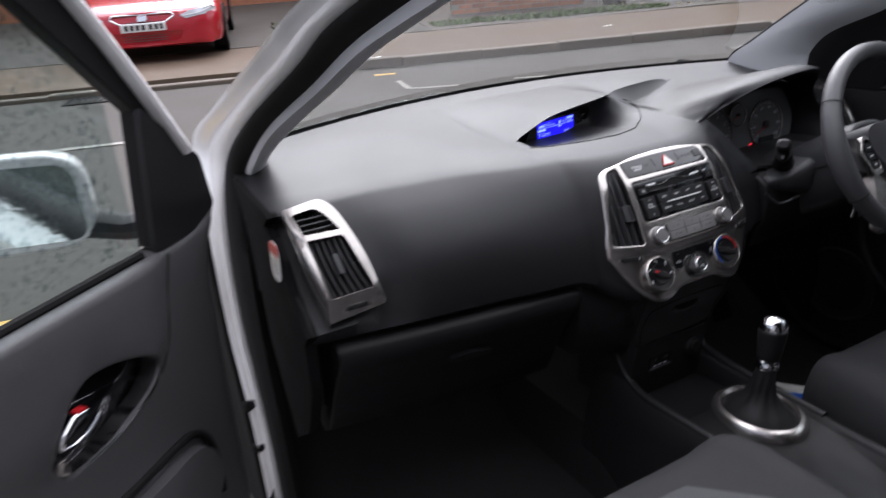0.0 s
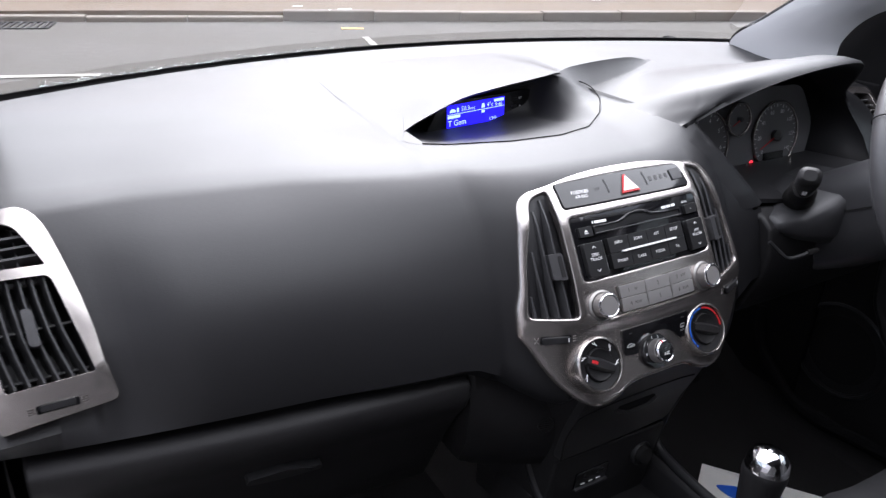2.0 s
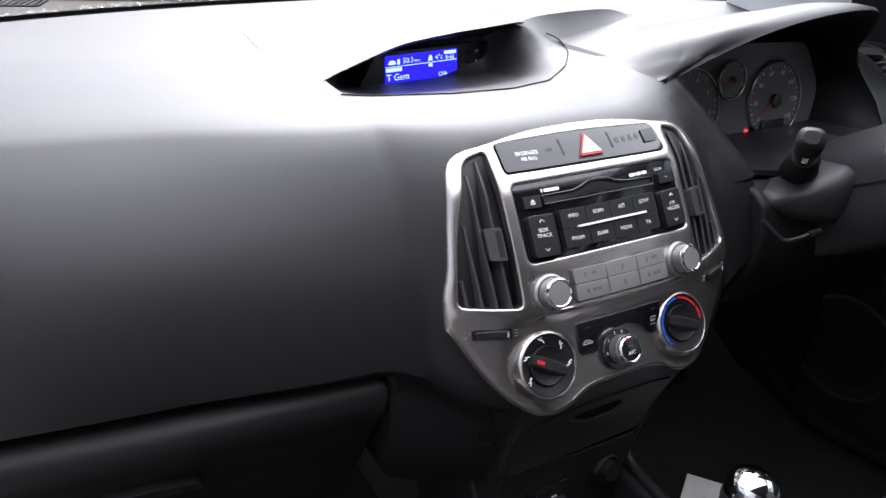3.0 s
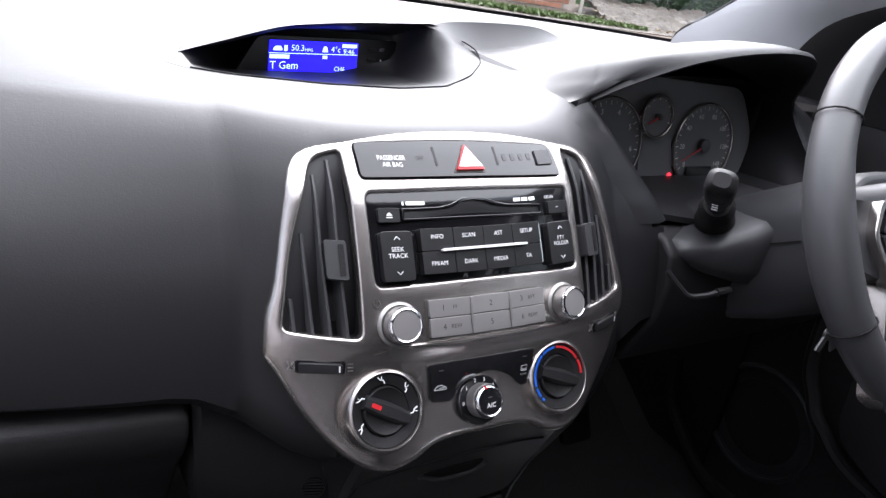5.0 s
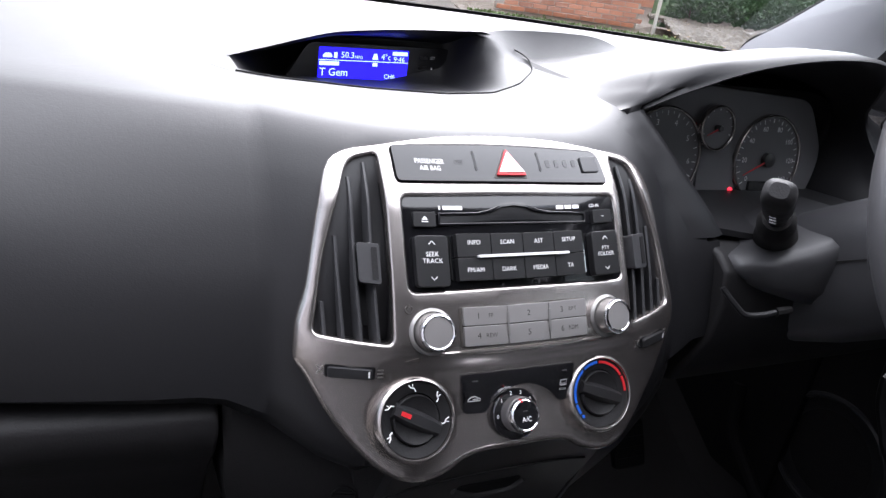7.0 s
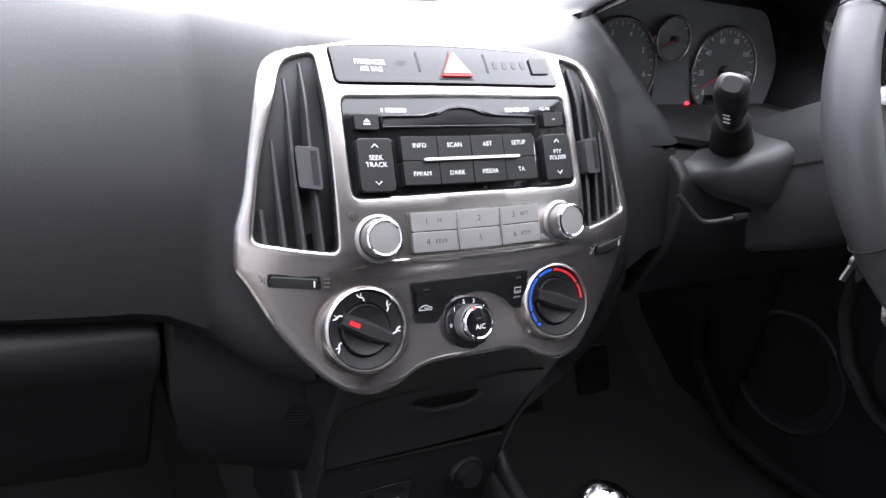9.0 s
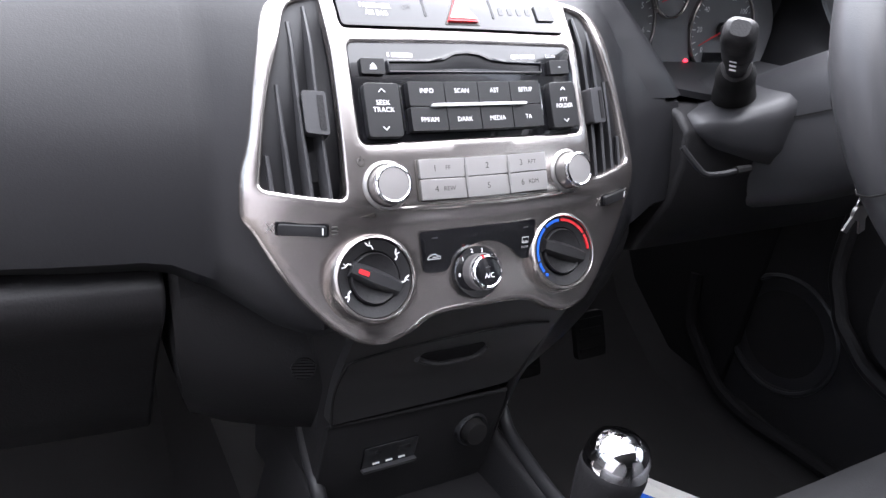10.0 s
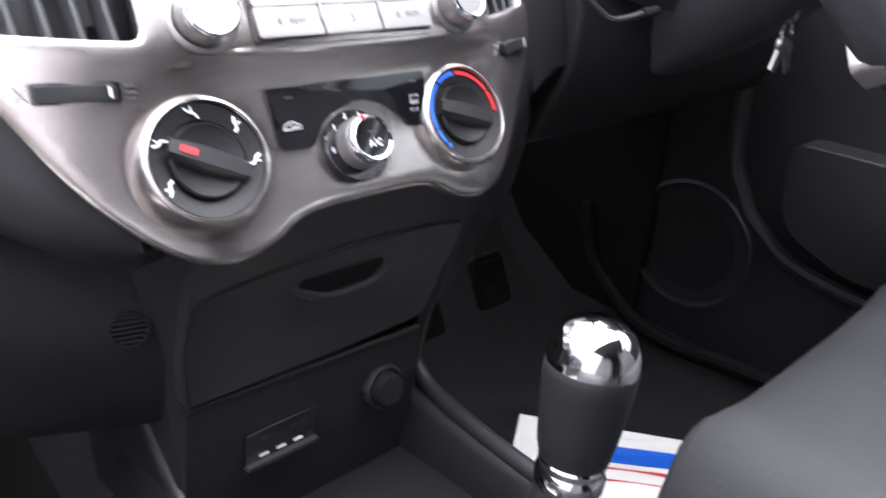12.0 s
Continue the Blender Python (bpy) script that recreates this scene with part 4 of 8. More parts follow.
def flipped(poly):
    return [(-x, z) for x, z in poly]


DIAL_N = Vector((0.0, -math.cos(radians(30)), math.sin(radians(30))))


DIAL_X = {-1: -0.0880, 1: 0.0722}


def dial_frame(x, lift=0.0, z=0.7762, y=-0.038):
    return frame_at(Vector((x, y, z)) + DIAL_N * lift, DIAL_N)


def on(m):
    """A flat surface for plates and lettering at a matrix."""
    return lambda u, v, h: m @ Vector((u, v, h))


def disc(r, n=36, c=(0, 0)):
    return [(c[0] + r * math.cos(2 * math.pi * k / n), c[1] + r * math.sin(2 * math.pi * k / n)) for k in range(n)]


def arc_band(r0, r1, a0, a1, n=16):
    a = [radians(lerp(a0, a1, k / n)) for k in range(n + 1)]
    return [(r1 * math.cos(t), r1 * math.sin(t)) for t in a] + [(r0 * math.cos(t), r0 * math.sin(t)) for t in reversed(a)]


RADIO = dense(round_poly([(-0.0905, 0.8615), (0.0, 0.8640), (0.0955, 0.8612), (0.0945, 0.9185), (0.0, 0.9210), (-0.0915, 0.9190)], [0.005, 0.05, 0.005, 0.005, 0.05, 0.005], 4), 0.008)
HAZARD = dense(round_poly([(-0.0922, 0.9280), (0.0, 0.9290), (0.0922, 0.9270), (0.0892, 0.9458), (0.0, 0.9495), (-0.0925, 0.9470)], [0.003, 0.05, 0.003, 0.006, 0.05, 0.003], 4), 0.008)


def stack_trim():
    t = thing("centre_trim_panel", (0, 0, 0.72), "brushed silver trim panel round the radio and heater controls", "trim panel")
    radio_hole = offset_loop(RADIO, -0.0003)
    hazard_hole = offset_loop(HAZARD, -0.0005)
    bm = bmesh.new()
    dial_holes = [[(DIAL_X[s] + 0.0308 * math.cos(a), 0.7755 + 0.0264 * math.sin(a)) for a in [2 * math.pi * k / 48 for k in range(48)]] for s in (-1, 1)]
    fan_hole = [(-0.004 + 0.0180 * math.cos(a), 0.7700 + 0.0155 * math.sin(a)) for a in [2 * math.pi * k / 36 for k in range(36)]]
    soft_shell(bm, STACK_OUTLINE, [VENT_HOLE, flipped(VENT_HOLE), radio_hole, hazard_hole, *dial_holes, fan_hole], stack, -0.012, 0.0, 0.0055, 0.0055, 0.0022)
    part("panel", bm, "silver", t, sharp=60)
    # folded ridge under the radio
    bm = bmesh.new()
    tube(bm, [stack(x, 0.8215 + 0.08 * x * x, 0.0003) for x in [-0.078 + 0.0078 * k for k in range(21)]], [0.0004 + 0.0016 * math.sin(math.pi * min(1, max(0, k / 20))) ** 0.5 for k in range(21)], 8)
    part("ridge", bm, "silver", t)
    for s in (-1, 1):
        tile("wheel_well", rect(s * 0.133 - 0.0165, 0.8040, s * 0.133 + 0.0165, 0.8130, 0.0015), stack, -0.002, 0.0006, "gloss", t, bevel=0)
        tile("thumbwheel", rect(s * 0.133 - 0.0145, 0.8050, s * 0.133 + 0.0145, 0.8120, 0.002), stack, -0.001, 0.0035, "smooth", t, bevel=0.002)
        tile("wheel_mark", rect(s * 0.133 + 0.0115, 0.8065, s * 0.133 + 0.0125, 0.8110, 0.0003), stack, 0.003, 0.0038, "ink", t, bevel=0)
        for k in range(3):
            tile("marking", rect(s * 0.133 + 0.0185, 0.8050 + 0.0026 * k, s * 0.133 + 0.0225, 0.8058 + 0.0026 * k, 0.0003), stack, -0.001, 0.0005, "silver_dark", t, bevel=0)
        bm = bmesh.new()
        for a, b in (((-0.0215, 0.8055), (-0.0175, 0.8115)), ((-0.0215, 0.8115), (-0.0175, 0.8055))):
            tube(bm, [stack(s * 0.133 + a[0], a[1], 0.0003), stack(s * 0.133 + b[0], b[1], 0.0003)], 0.0004, 5)
        part("marking", bm, "silver_dark", t)
    # power mark and volume wedge
    bm = bmesh.new()
    tube(bm, [stack(-0.0925 + 0.0027 * math.sin(a), 0.8505 + 0.0025 * math.cos(a), 0.0003) for a in [0.6 + 5.1 * k / 14 for k in range(15)]], 0.0004, 5)
    tube(bm, [stack(-0.0925, 0.8510, 0.0003), stack(-0.0925, 0.8540, 0.0003)], 0.0004, 5)
    part("power_mark", bm, "ink_dark", t)
    tile("volume_mark", [(-0.096, 0.8170), (-0.086, 0.8170), (-0.086, 0.8200)], stack, -0.001, 0.0005, "ink_dark", t, bevel=0)
    # rings round the two heater dials
    for s in (-1, 1):
        bm = bmesh.new()
        lathe(bm, [(0.0272, -0.018), (0.0272, 0.0048), (0.0279, 0.0058), (0.0292, 0.0054), (0.0306, 0.0032), (0.0317, -0.0008), (0.0325, -0.0070), (0.033, -0.018)], dial_frame(DIAL_X[s], 0.0005), 64)
        part("dial_ring", bm, "silver", t, sharp=60)
    return t


def centre_vent(s):
    t = thing("air_vent", (s * 0.13, 0.01, 0.83), "tall curved centre air vent with black vertical slats", "air vent", "dashboard air vents")
    hole = VENT_HOLE if s > 0 else flipped(VENT_HOLE)
    bm = bmesh.new()
    shell(bm, [(x * 1.0, z) for x, z in hole], [], stack, -0.045, -0.038, 0.015)
    part("duct", bm, "matt", t)
    bm = bmesh.new()
    rows = [[stack(x, z, -0.010), stack(x, z, -0.042)] for x, z in hole + hole[:1]]
    loft(bm, rows)
    part("duct_wall", bm, "hard", t)
    lo, hi = 0.829, 0.938
    for k in range(4):
        off = 0.0095 + 0.0120 * k
        bm = bmesh.new()
        rows = []
        for i in range(25):
            g = i / 24
            z = lerp(lo, hi, g)
            xi = 0.1055
            xo = np.interp(z, [0.829, 0.885, 0.9355], [0.1570, 0.1450, 0.1255])
            reach = xi + off + 0.0015 * math.sin(math.pi * g) - 0.001
            if reach > xo - 0.001:  # the slats end at the sloping rim
                continue
            x = s * reach
            tilt = -0.0095 if s < 0 else 0.019
            rows.append([stack(x - 0.0015, z, -0.0045), stack(x - 0.0007, z, -0.0034), stack(x + 0.0007, z, -0.0034), stack(x + 0.0015, z, -0.0045), stack(x + tilt + 0.0012, z, -0.034), stack(x + tilt - 0.0012, z, -0.034)])
        loft(bm, rows, closed=True, caps=True)
        part("slat", bm, "vent", t)
    x = s * 0.1175
    tab = part("tab", shell(bmesh.new(), round_poly([(x - 0.0080, 0.8660), (x + 0.0068, 0.8652), (x + 0.0068, 0.8895), (x - 0.0080, 0.8895)], 0.002), [], stack, -0.012, 0.003, 0.01), "vent", t, bevel=0.0018)
    tile("grip_inset", rect(x + 0.0010, 0.8680, x + 0.0050, 0.8872, 0.0006), stack, 0.002, 0.0035, "hard", tab, bevel=0)
    return t


def chevron(x, z, up, surf, parent, mat="ink", size=0.0022, h=0.0056):
    bm = bmesh.new()
    d = size * (1 if up else -1)
    tube(bm, [surf(x - size, z - d * 0.4, h), surf(x, z + d * 0.5, h), surf(x + size, z - d * 0.4, h)], 0.00032, 5)
    return part("arrow", bm, mat, parent)


def button(name, poly, text, t, mat="button", high=0.005, size=0.0046, ink="ink", low=-0.004, at=None):
    b = tile(name, poly, stack, low, high, mat, t, bevel=0.0013)
    if text:
        xs, zs = [p[0] for p in poly], [p[1] for p in poly]
        cx, cz = at or ((min(xs) + max(xs)) / 2, (min(zs) + max(zs)) / 2)
        lettering(text, size, stack, cx, cz, high + 0.0002, ink, b)
    return b


def radio():
    t = thing("car_radio", (0, 0.0, 0.83), "gloss black car radio with grey buttons and silver preset keys", "car radio")
    tile("face_panel", RADIO, stack, -0.014, -0.0016, "gloss", t, bevel=0, step=0.004)
    # disc slot with its raised thumb arch
    slot = [(-0.0655, 0.9015), (0.0630, 0.9010), (0.0635, 0.9085), (0.030, 0.9100), (0.018, 0.9118), (0.008, 0.9150), (-0.003, 0.9162), (-0.014, 0.9152), (-0.024, 0.9118), (-0.034, 0.9100), (-0.0655, 0.9095)]
    inner = [(-0.0640, 0.9030), (0.0615, 0.9025), (0.0615, 0.9072), (0.030, 0.9085), (0.016, 0.9100), (0.007, 0.9130), (-0.003, 0.9140), (-0.013, 0.9132), (-0.022, 0.9100), (-0.034, 0.9087), (-0.0640, 0.9082)]
    part("slot_frame", shell(bmesh.new(), slot, [inner], stack, -0.004, 0.0012, 0.006), "gloss", t, bevel=0.0006)
    bm = bmesh.new()
    shell(bm, inner, [], stack, -0.0030, -0.0008, 0.008)
    part("slot_flap", bm, "smooth", t)
    b = button("eject_button", rect(-0.0848, 0.9008, -0.0680, 0.9098, 0.001), "", t, high=0.0020)
    tile("eject_mark", [(-0.0788, 0.9050), (-0.0740, 0.9050), (-0.0764, 0.9072)], stack, 0.0010, 0.0023, "ink", b, bevel=0)
    tile("eject_mark", rect(-0.0788, 0.9035, -0.0740, 0.9042, 0.0002), stack, 0.0010, 0.0023, "ink", b, bevel=0)
    b = button("disc_button", rect(0.0700, 0.9005, 0.0890, 0.9095, 0.001), "", t, high=0.0020)
    tile("dash_mark", rect(0.0783, 0.9048, 0.0808, 0.9052, 0.0001), stack, 0.0010, 0.0022, "ink", b, bevel=0)
    for x0, x1 in ((-0.0640, -0.0625), (-0.0608, -0.0452)):
        tile("printed_bar", rect(x0, 0.9118, x1, 0.9142, 0.0004), stack, -0.004, -0.0013, "ink", t, bevel=0)
    for x0, x1 in ((0.0370, 0.0440), (0.0452, 0.0515), (0.0528, 0.0590)):
        tile("printed_bar", rect(x0, 0.9115, x1, 0.9140, 0.0004), stack, -0.004, -0.0013, "ink", t, bevel=0)
    lettering("CD-IN", 0.0036, stack, 0.0745, 0.9128, -0.0012, "ink", t)
    # seek and folder rockers
    b = button("seek_button", rect(-0.0862, 0.8640, -0.0615, 0.8950, 0.003), "", t)
    lettering("SEEK\nTRACK", 0.0047, stack, -0.0740, 0.8815, 0.0053, "ink", b)
    chevron(-0.0740, 0.8905, True, stack, b)
    chevron(-0.0740, 0.8690, False, stack, b)
    b = button("folder_button", rect(0.0640, 0.8650, 0.0895, 0.8945, 0.003), "", t)
    lettering("PTY\nFOLDER", 0.0045, stack, 0.0766, 0.8810, 0.0053, "ink", b)
    chevron(0.0766, 0.8900, True, stack, b)
    chevron(0.0766, 0.8695, False, stack, b)
    # two rows of four keys
    xs = [-0.0550, -0.0275, -0.0005, 0.0270, 0.0545]
    for row, names in enumerate((("INFO", "SCAN", "AST", "SETUP"), ("FM/AM", "DARK", "MEDIA", "TA"))):
        for k, text in enumerate(names):
            z0, z1 = (0.8818, 0.8960) if row == 0 else (0.8672, 0.8812)
            button("function_button", rect(xs[k] + 0.0003, z0, xs[k + 1] - 0.0003, z1, 0.0008), text, t, at=((xs[k] + xs[k + 1]) / 2, 0.8905 if row == 0 else 0.8735))
    tile("chrome_bar", rect(-0.0390, 0.8810, 0.0385, 0.8826, 0.0007), stack, 0.003, 0.0082, "ink", t, bevel=0.0004, step=0.004)
    for s in (-1, 1):
        tile("light_bar", rect(s * 0.0585 - 0.0006, 0.868, s * 0.0585 + 0.0006, 0.895, 0.0004), stack, -0.002, 0.0006, "chrome", t, bevel=0)
    # silver preset keys
    tile("key_bed", rect(-0.0547, 0.8250, 0.0544, 0.8512, 0.002), stack, -0.002, 0.0012, "ink_dark", t, bevel=0)
    px = [-0.0535, -0.0178, 0.0180, 0.0532]
    for row, names in enumerate((("1", "2", "3"), ("4", "5", "6"))):
        for k, text in enumerate(names):
            z0, z1 = (0.8392, 0.8507) if row == 0 else (0.8263, 0.8385)
            b = button("preset_key", rect(px[k] + 0.0004, z0, px[k + 1] - 0.0004, z1, 0.0012), text, t, mat="silver_key", high=0.004, size=0.0062, ink="ink_dark", at=((px[k] + px[k + 1]) / 2 - (0.006 if k != 1 else 0.0), (z0 + z1) / 2))
            extra = {"1": "FF", "3": "RPT", "4": "REW", "6": "RDM"}.get(text)
            if extra:
                lettering(extra, 0.0044, stack, (px[k] + px[k + 1]) / 2 + 0.004, (z0 + z1) / 2, 0.0042, "ink_dark", b)
    for x in (-0.0178, 0.0180):
        tile("key_post", rect(x - 0.0009, 0.8310, x + 0.0009, 0.8465, 0.0008), stack, 0.002, 0.0052, "silver_dark", t, bevel=0.0005)
    # volume and tuning knobs
    for s in (-1, 1):
        p = stack(s * 0.0765, 0.8365, 0.0)
        n = (stack(s * 0.0765, 0.8365, 0.01) - p).normalized()
        m = frame_at(p, n)
        bm = bmesh.new()
        lathe(bm, [(0.0168, -0.004), (0.0168, 0.0006), (0.0160, 0.0016), (0.0145, 0.0022), (0.0142, 0.0)], m, 48)
        collar = part("knob_collar", bm, "silver_dark", t)
        bm = bmesh.new()
        lathe(bm, [(0.0138, 0.0), (0.0132, 0.010), (0.0129, 0.0120)], m, 48)
        knob = part("knob", bm, "silver_dark", t)
        bm = bmesh.new()
        lathe(bm, [(0.0129, 0.0112), (0.0132, 0.0122), (0.0127, 0.0140), (0.0116, 0.0146), (0.0108, 0.0141), (0.0108, 0.0120)], m, 48)
        for k in range(48):
            a = 2 * math.pi * k / 48
            box(bm, (0.01325 * math.cos(a), 0.01325 * math.sin(a), 0.0124), (0.0006, 0.0006, 0.0018), m, Matrix.Rotation(a, 3, "Z"))
        part("knob_rim", bm, "chrome", knob)
        bm = bmesh.new()
        lathe(bm, [(0.0108, 0.0125), (0.0106, 0.0138), (0.0, 0.0142)], m, 40)
        part("knob_face", bm, "silver_key", knob)
    return t


def hazard_panel():
    t = thing("hazard_panel", (0, 0.05, 0.926), "gloss black strip with a red-edged hazard warning button", "switch panel")
    tile("face_panel", HAZARD, stack, -0.010, 0.0006, "gloss", t, bevel=0, step=0.004)
    tri = [(-0.0130, 0.9315), (0.0130, 0.9315), (-0.0002, 0.9462)]
    tile("button_gap", round_poly([(-0.0152, 0.9303), (0.0152, 0.9303), (-0.0002, 0.9477)], 0.002), stack, -0.002, 0.0010, "ink_dark", t, bevel=0)
    b = tile("hazard_button", round_poly(tri, 0.0015), stack, -0.002, 0.0034, "red", t, "red-edged triangular hazard button", bevel=0.001)
    tile("button_face", round_poly([(-0.0112, 0.9330), (0.0112, 0.9330), (-0.0002, 0.9446)], 0.001), stack, 0.002, 0.0040, "silver", b, bevel=0.0006)
    for x in (-0.0285, 0.0285):
        tile("groove", rect(x - 0.0010, 0.9345, x + 0.0010, 0.9455, 0.0009), stack, -0.001, 0.0010, "button", t, bevel=0)
    tile("lock_button", rect(0.0690, 0.9335, 0.0855, 0.9425, 0.001), stack, -0.001, 0.0022, "vent", t, bevel=0.0008)
    lettering("PASSENGER\nAIR BAG", 0.0044, stack, -0.0655, 0.9370, 0.0009, "ink", t)
    lettering("OFF", 0.0042, stack, -0.0420, 0.9390, 0.0009, "vent", t)
    for k in range(4):
        tile("seat_mark", rect(0.0345 + 0.0085 * k, 0.9370, 0.0385 + 0.0085 * k, 0.9410, 0.001), stack, -0.001, 0.0009, "vent", t, bevel=0)
    return t


def figure_mark(m, x, y, parent, turn=0.0):
    """Small air-direction mark: a bar with two arrows."""
    bm = bmesh.new()
    r = Matrix.Rotation(turn, 4, "Z")
    f = lambda a, b: m @ (Matrix.Translation((x, y, 0)) @ r @ Vector((1.25 * a, 1.25 * b, 0.0004)))
    tube(bm, [f(-0.0022, 0.0016), f(-0.0006, 0.0), f(0.0016, -0.0004), f(0.0024, -0.0022)], 0.00055, 5)
    tube(bm, [f(0.0004, 0.0022), f(0.0004, 0.0004)], 0.0004, 5)
    return part("air_mark", bm, "ink", parent)


def heater():
    t = thing("heater_controls", (0, -0.03, 0.73), "black heater dials and air conditioning knob", "heater controls")
    for s in (-1, 1):
        m = dial_frame(DIAL_X[s], 0.0010)
        bm = bmesh.new()
        lathe(bm, [(0.0, -0.010), (0.0271, -0.010), (0.0271, 0.0015), (0.0264, 0.0032), (0.0190, 0.0008), (0.0185, -0.001), (0.0, -0.001)], m, 56)
        dial = part("dial", bm, "hard", t)
        bm = bmesh.new()
        lathe(bm, [(0.0178, -0.001), (0.0176, 0.0026), (0.0168, 0.0036), (0.0150, 0.0022), (0.0, 0.0004)], m, 48)
        hub = part("hub", bm, "hard", dial)
        # grip bar across the hub
        ang = radians(152 if s < 0 else 160)
        gm = m @ Matrix.Rotation(ang, 4, "Z")
        bm = bmesh.new()
        rows = []
        for i in range(13):
            u = lerp(-0.0190, 0.0190, i / 12)
            w = 0.0050 * (1 - 0.25 * (u / 0.0205) ** 2)
            top = 0.0078 - 4 * u * u
            rows.append([gm @ Vector((u, v, z)) for v, z in ((-w - 0.002, 0.0005), (-w, top - 0.002), (-w * 0.7, top), (w * 0.7, top), (w, top - 0.002), (w + 0.002, 0.0005))])
        loft(bm, rows, closed=True, caps=True)
        part("grip", bm, "smooth" if s < 0 else "hard", dial, sharp=50)
        if s < 0:
            tile("pointer", rect(0.0070, -0.0016, 0.0145, 0.0016, 0.0006), lambda u, v, h: gm @ Vector((u, v, 0.0074 - 4 * u * u + h)), -0.001, 0.0009, "red", dial, bevel=0)
            for a in (205, 152, 95, 40, -8):
                figure_mark(m @ Matrix.Translation((0, 0, 0.0022)), 0.0228 * math.cos(radians(a)), 0.0228 * math.sin(radians(a)), dial, radians(a - 100))
        else:
            sf = lambda u, v, h: m @ Vector((u, v, 0.0024 + h))
            for a0, a1 in ((196, 214), (128, 192), (92, 124)):
                tile("cold_band", arc_band(0.0234, 0.0255, a0, a1, 10), sf, -0.001, 0.0008, "blue", dial, bevel=0)
            for a0, a1 in ((30, 88), (-2, 26)):
                tile("hot_band", arc_band(0.0234, 0.0255, a0, a1, 10), sf, -0.001, 0.0008, "red", dial, bevel=0)
            tile("cold_dot", disc(0.0013, 12, (0.0243 * math.cos(radians(222)), 0.0243 * math.sin(radians(222)))), sf, -0.001, 0.0008, "blue", dial, bevel=0)
    # black switch plate and the fan knob
    plate = round_poly([(-0.053, 0.8035), (0.0455, 0.8035), (0.0455, 0.7760), (0.034, 0.7745), (0.0235, 0.786), (0.0, 0.7955), (-0.0235, 0.786), (-0.031, 0.7735), (-0.049, 0.7745)], [0.002, 0.002, 0.003, 0.004, 0.012, 0.02, 0.012, 0.004, 0.003], 4)
    p = tile("switch_plate", plate, stack, -0.006, 0.0022, "gloss", t, bevel=0, step=0.004)
    bm = bmesh.new()
    tube(bm, [stack(-0.0415 + a, 0.7850 + b, 0.0026) for a, b in ((-0.005, -0.001), (-0.004, 0.001), (-0.002, 0.0022), (0.001, 0.0024), (0.003, 0.0012), (0.005, 0.0005), (0.005, -0.001), (-0.005, -0.001))], 0.00045, 5)
    tube(bm, [stack(-0.0405 + a, 0.7853, 0.0026) for a in (-0.002, 0.0025)], 0.0004, 5)
    part("recirculation_mark", bm, "ink_grey", p)
    bm = bmesh.new()
    tube(bm, [stack(0.0365 + a, 0.7895 + b, 0.0026) for a, b in ((-0.0028, -0.002), (-0.0028, 0.002), (0.0028, 0.002), (0.0028, -0.002), (-0.0028, -0.002))], 0.0004, 5)
    for k in (-1, 0, 1):
        tube(bm, [stack(0.0365 + 0.0014 * k, 0.7868, 0.0026), stack(0.0365 + 0.0014 * k, 0.7892, 0.0026)], 0.0003, 5)
    part("rear_heat_mark", bm, "ink_grey", p)
    lettering("REAR", 0.0028, stack, 0.0365, 0.7840, 0.0024, "ink_grey", p)
    for x in (-0.0415, 0.0365):
        tile("status_lamp", rect(x - 0.0022, 0.7985, x + 0.0022, 0.7993, 0.0003), stack, 0.001, 0.0025, "vent", p, bevel=0)
    m = dial_frame(-0.0068, 0.0060, 0.7690, -0.0375)
    bm = bmesh.new()
    lathe(bm, [(0.0, -0.016), (0.0195, -0.016), (0.0195, 0.0012), (0.0188, 0.0020), (0.0, 0.0015)], m, 48)
    ring = part("fan_scale", bm, "gloss", t)
    for text, a in (("0", 182), ("1", 138), ("2", 103), ("3", 72), ("4", 38)):
        lettering(text, 0.0042, on(m), 0.0160 * math.cos(radians(a)), 0.0160 * math.sin(radians(a)), 0.0024, "ink", ring, 1.0)
    bm = bmesh.new()
    lathe(bm, [(0.0132, 0.0), (0.0126, 0.0110), (0.0124, 0.0124)], m, 64)
    for k in range(64):
        a = 2 * math.pi * k / 64
        box(bm, (0.0129 * math.cos(a), 0.0129 * math.sin(a), 0.006), (0.0010, 0.0006, 0.0105), m, Matrix.Rotation(a, 3, "Z"))
    knob = part("fan_knob", bm, "silver_key", t)
    bm = bmesh.new()
    lathe(bm, [(0.0125, 0.0116), (0.0128, 0.0134), (0.0121, 0.0156), (0.0111, 0.0164), (0.0103, 0.0159), (0.0103, 0.0136)], m, 56)
    part("knob_rim", bm, "chrome", knob)
    bm = bmesh.new()
    lathe(bm, [(0.0103, 0.0136), (0.0101, 0.0154), (0.0, 0.0158)], m, 44)
    part("knob_face", bm, "gloss", knob)
    lettering("A/C", 0.0050, on(m), 0.0005, -0.0030, 0.0162, "ink", knob, 1.0)
    tile("knob_lamp", rect(-0.002, 0.0028, 0.002, 0.0036, 0.0003), on(m), 0.0146, 0.0161, "vent", knob, bevel=0)
    tile("knob_pointer", rect(-0.0042, 0.0098, -0.0026, 0.0122, 0.0004), on(m), 0.0136, 0.0167, "red", knob, bevel=0)
    return t


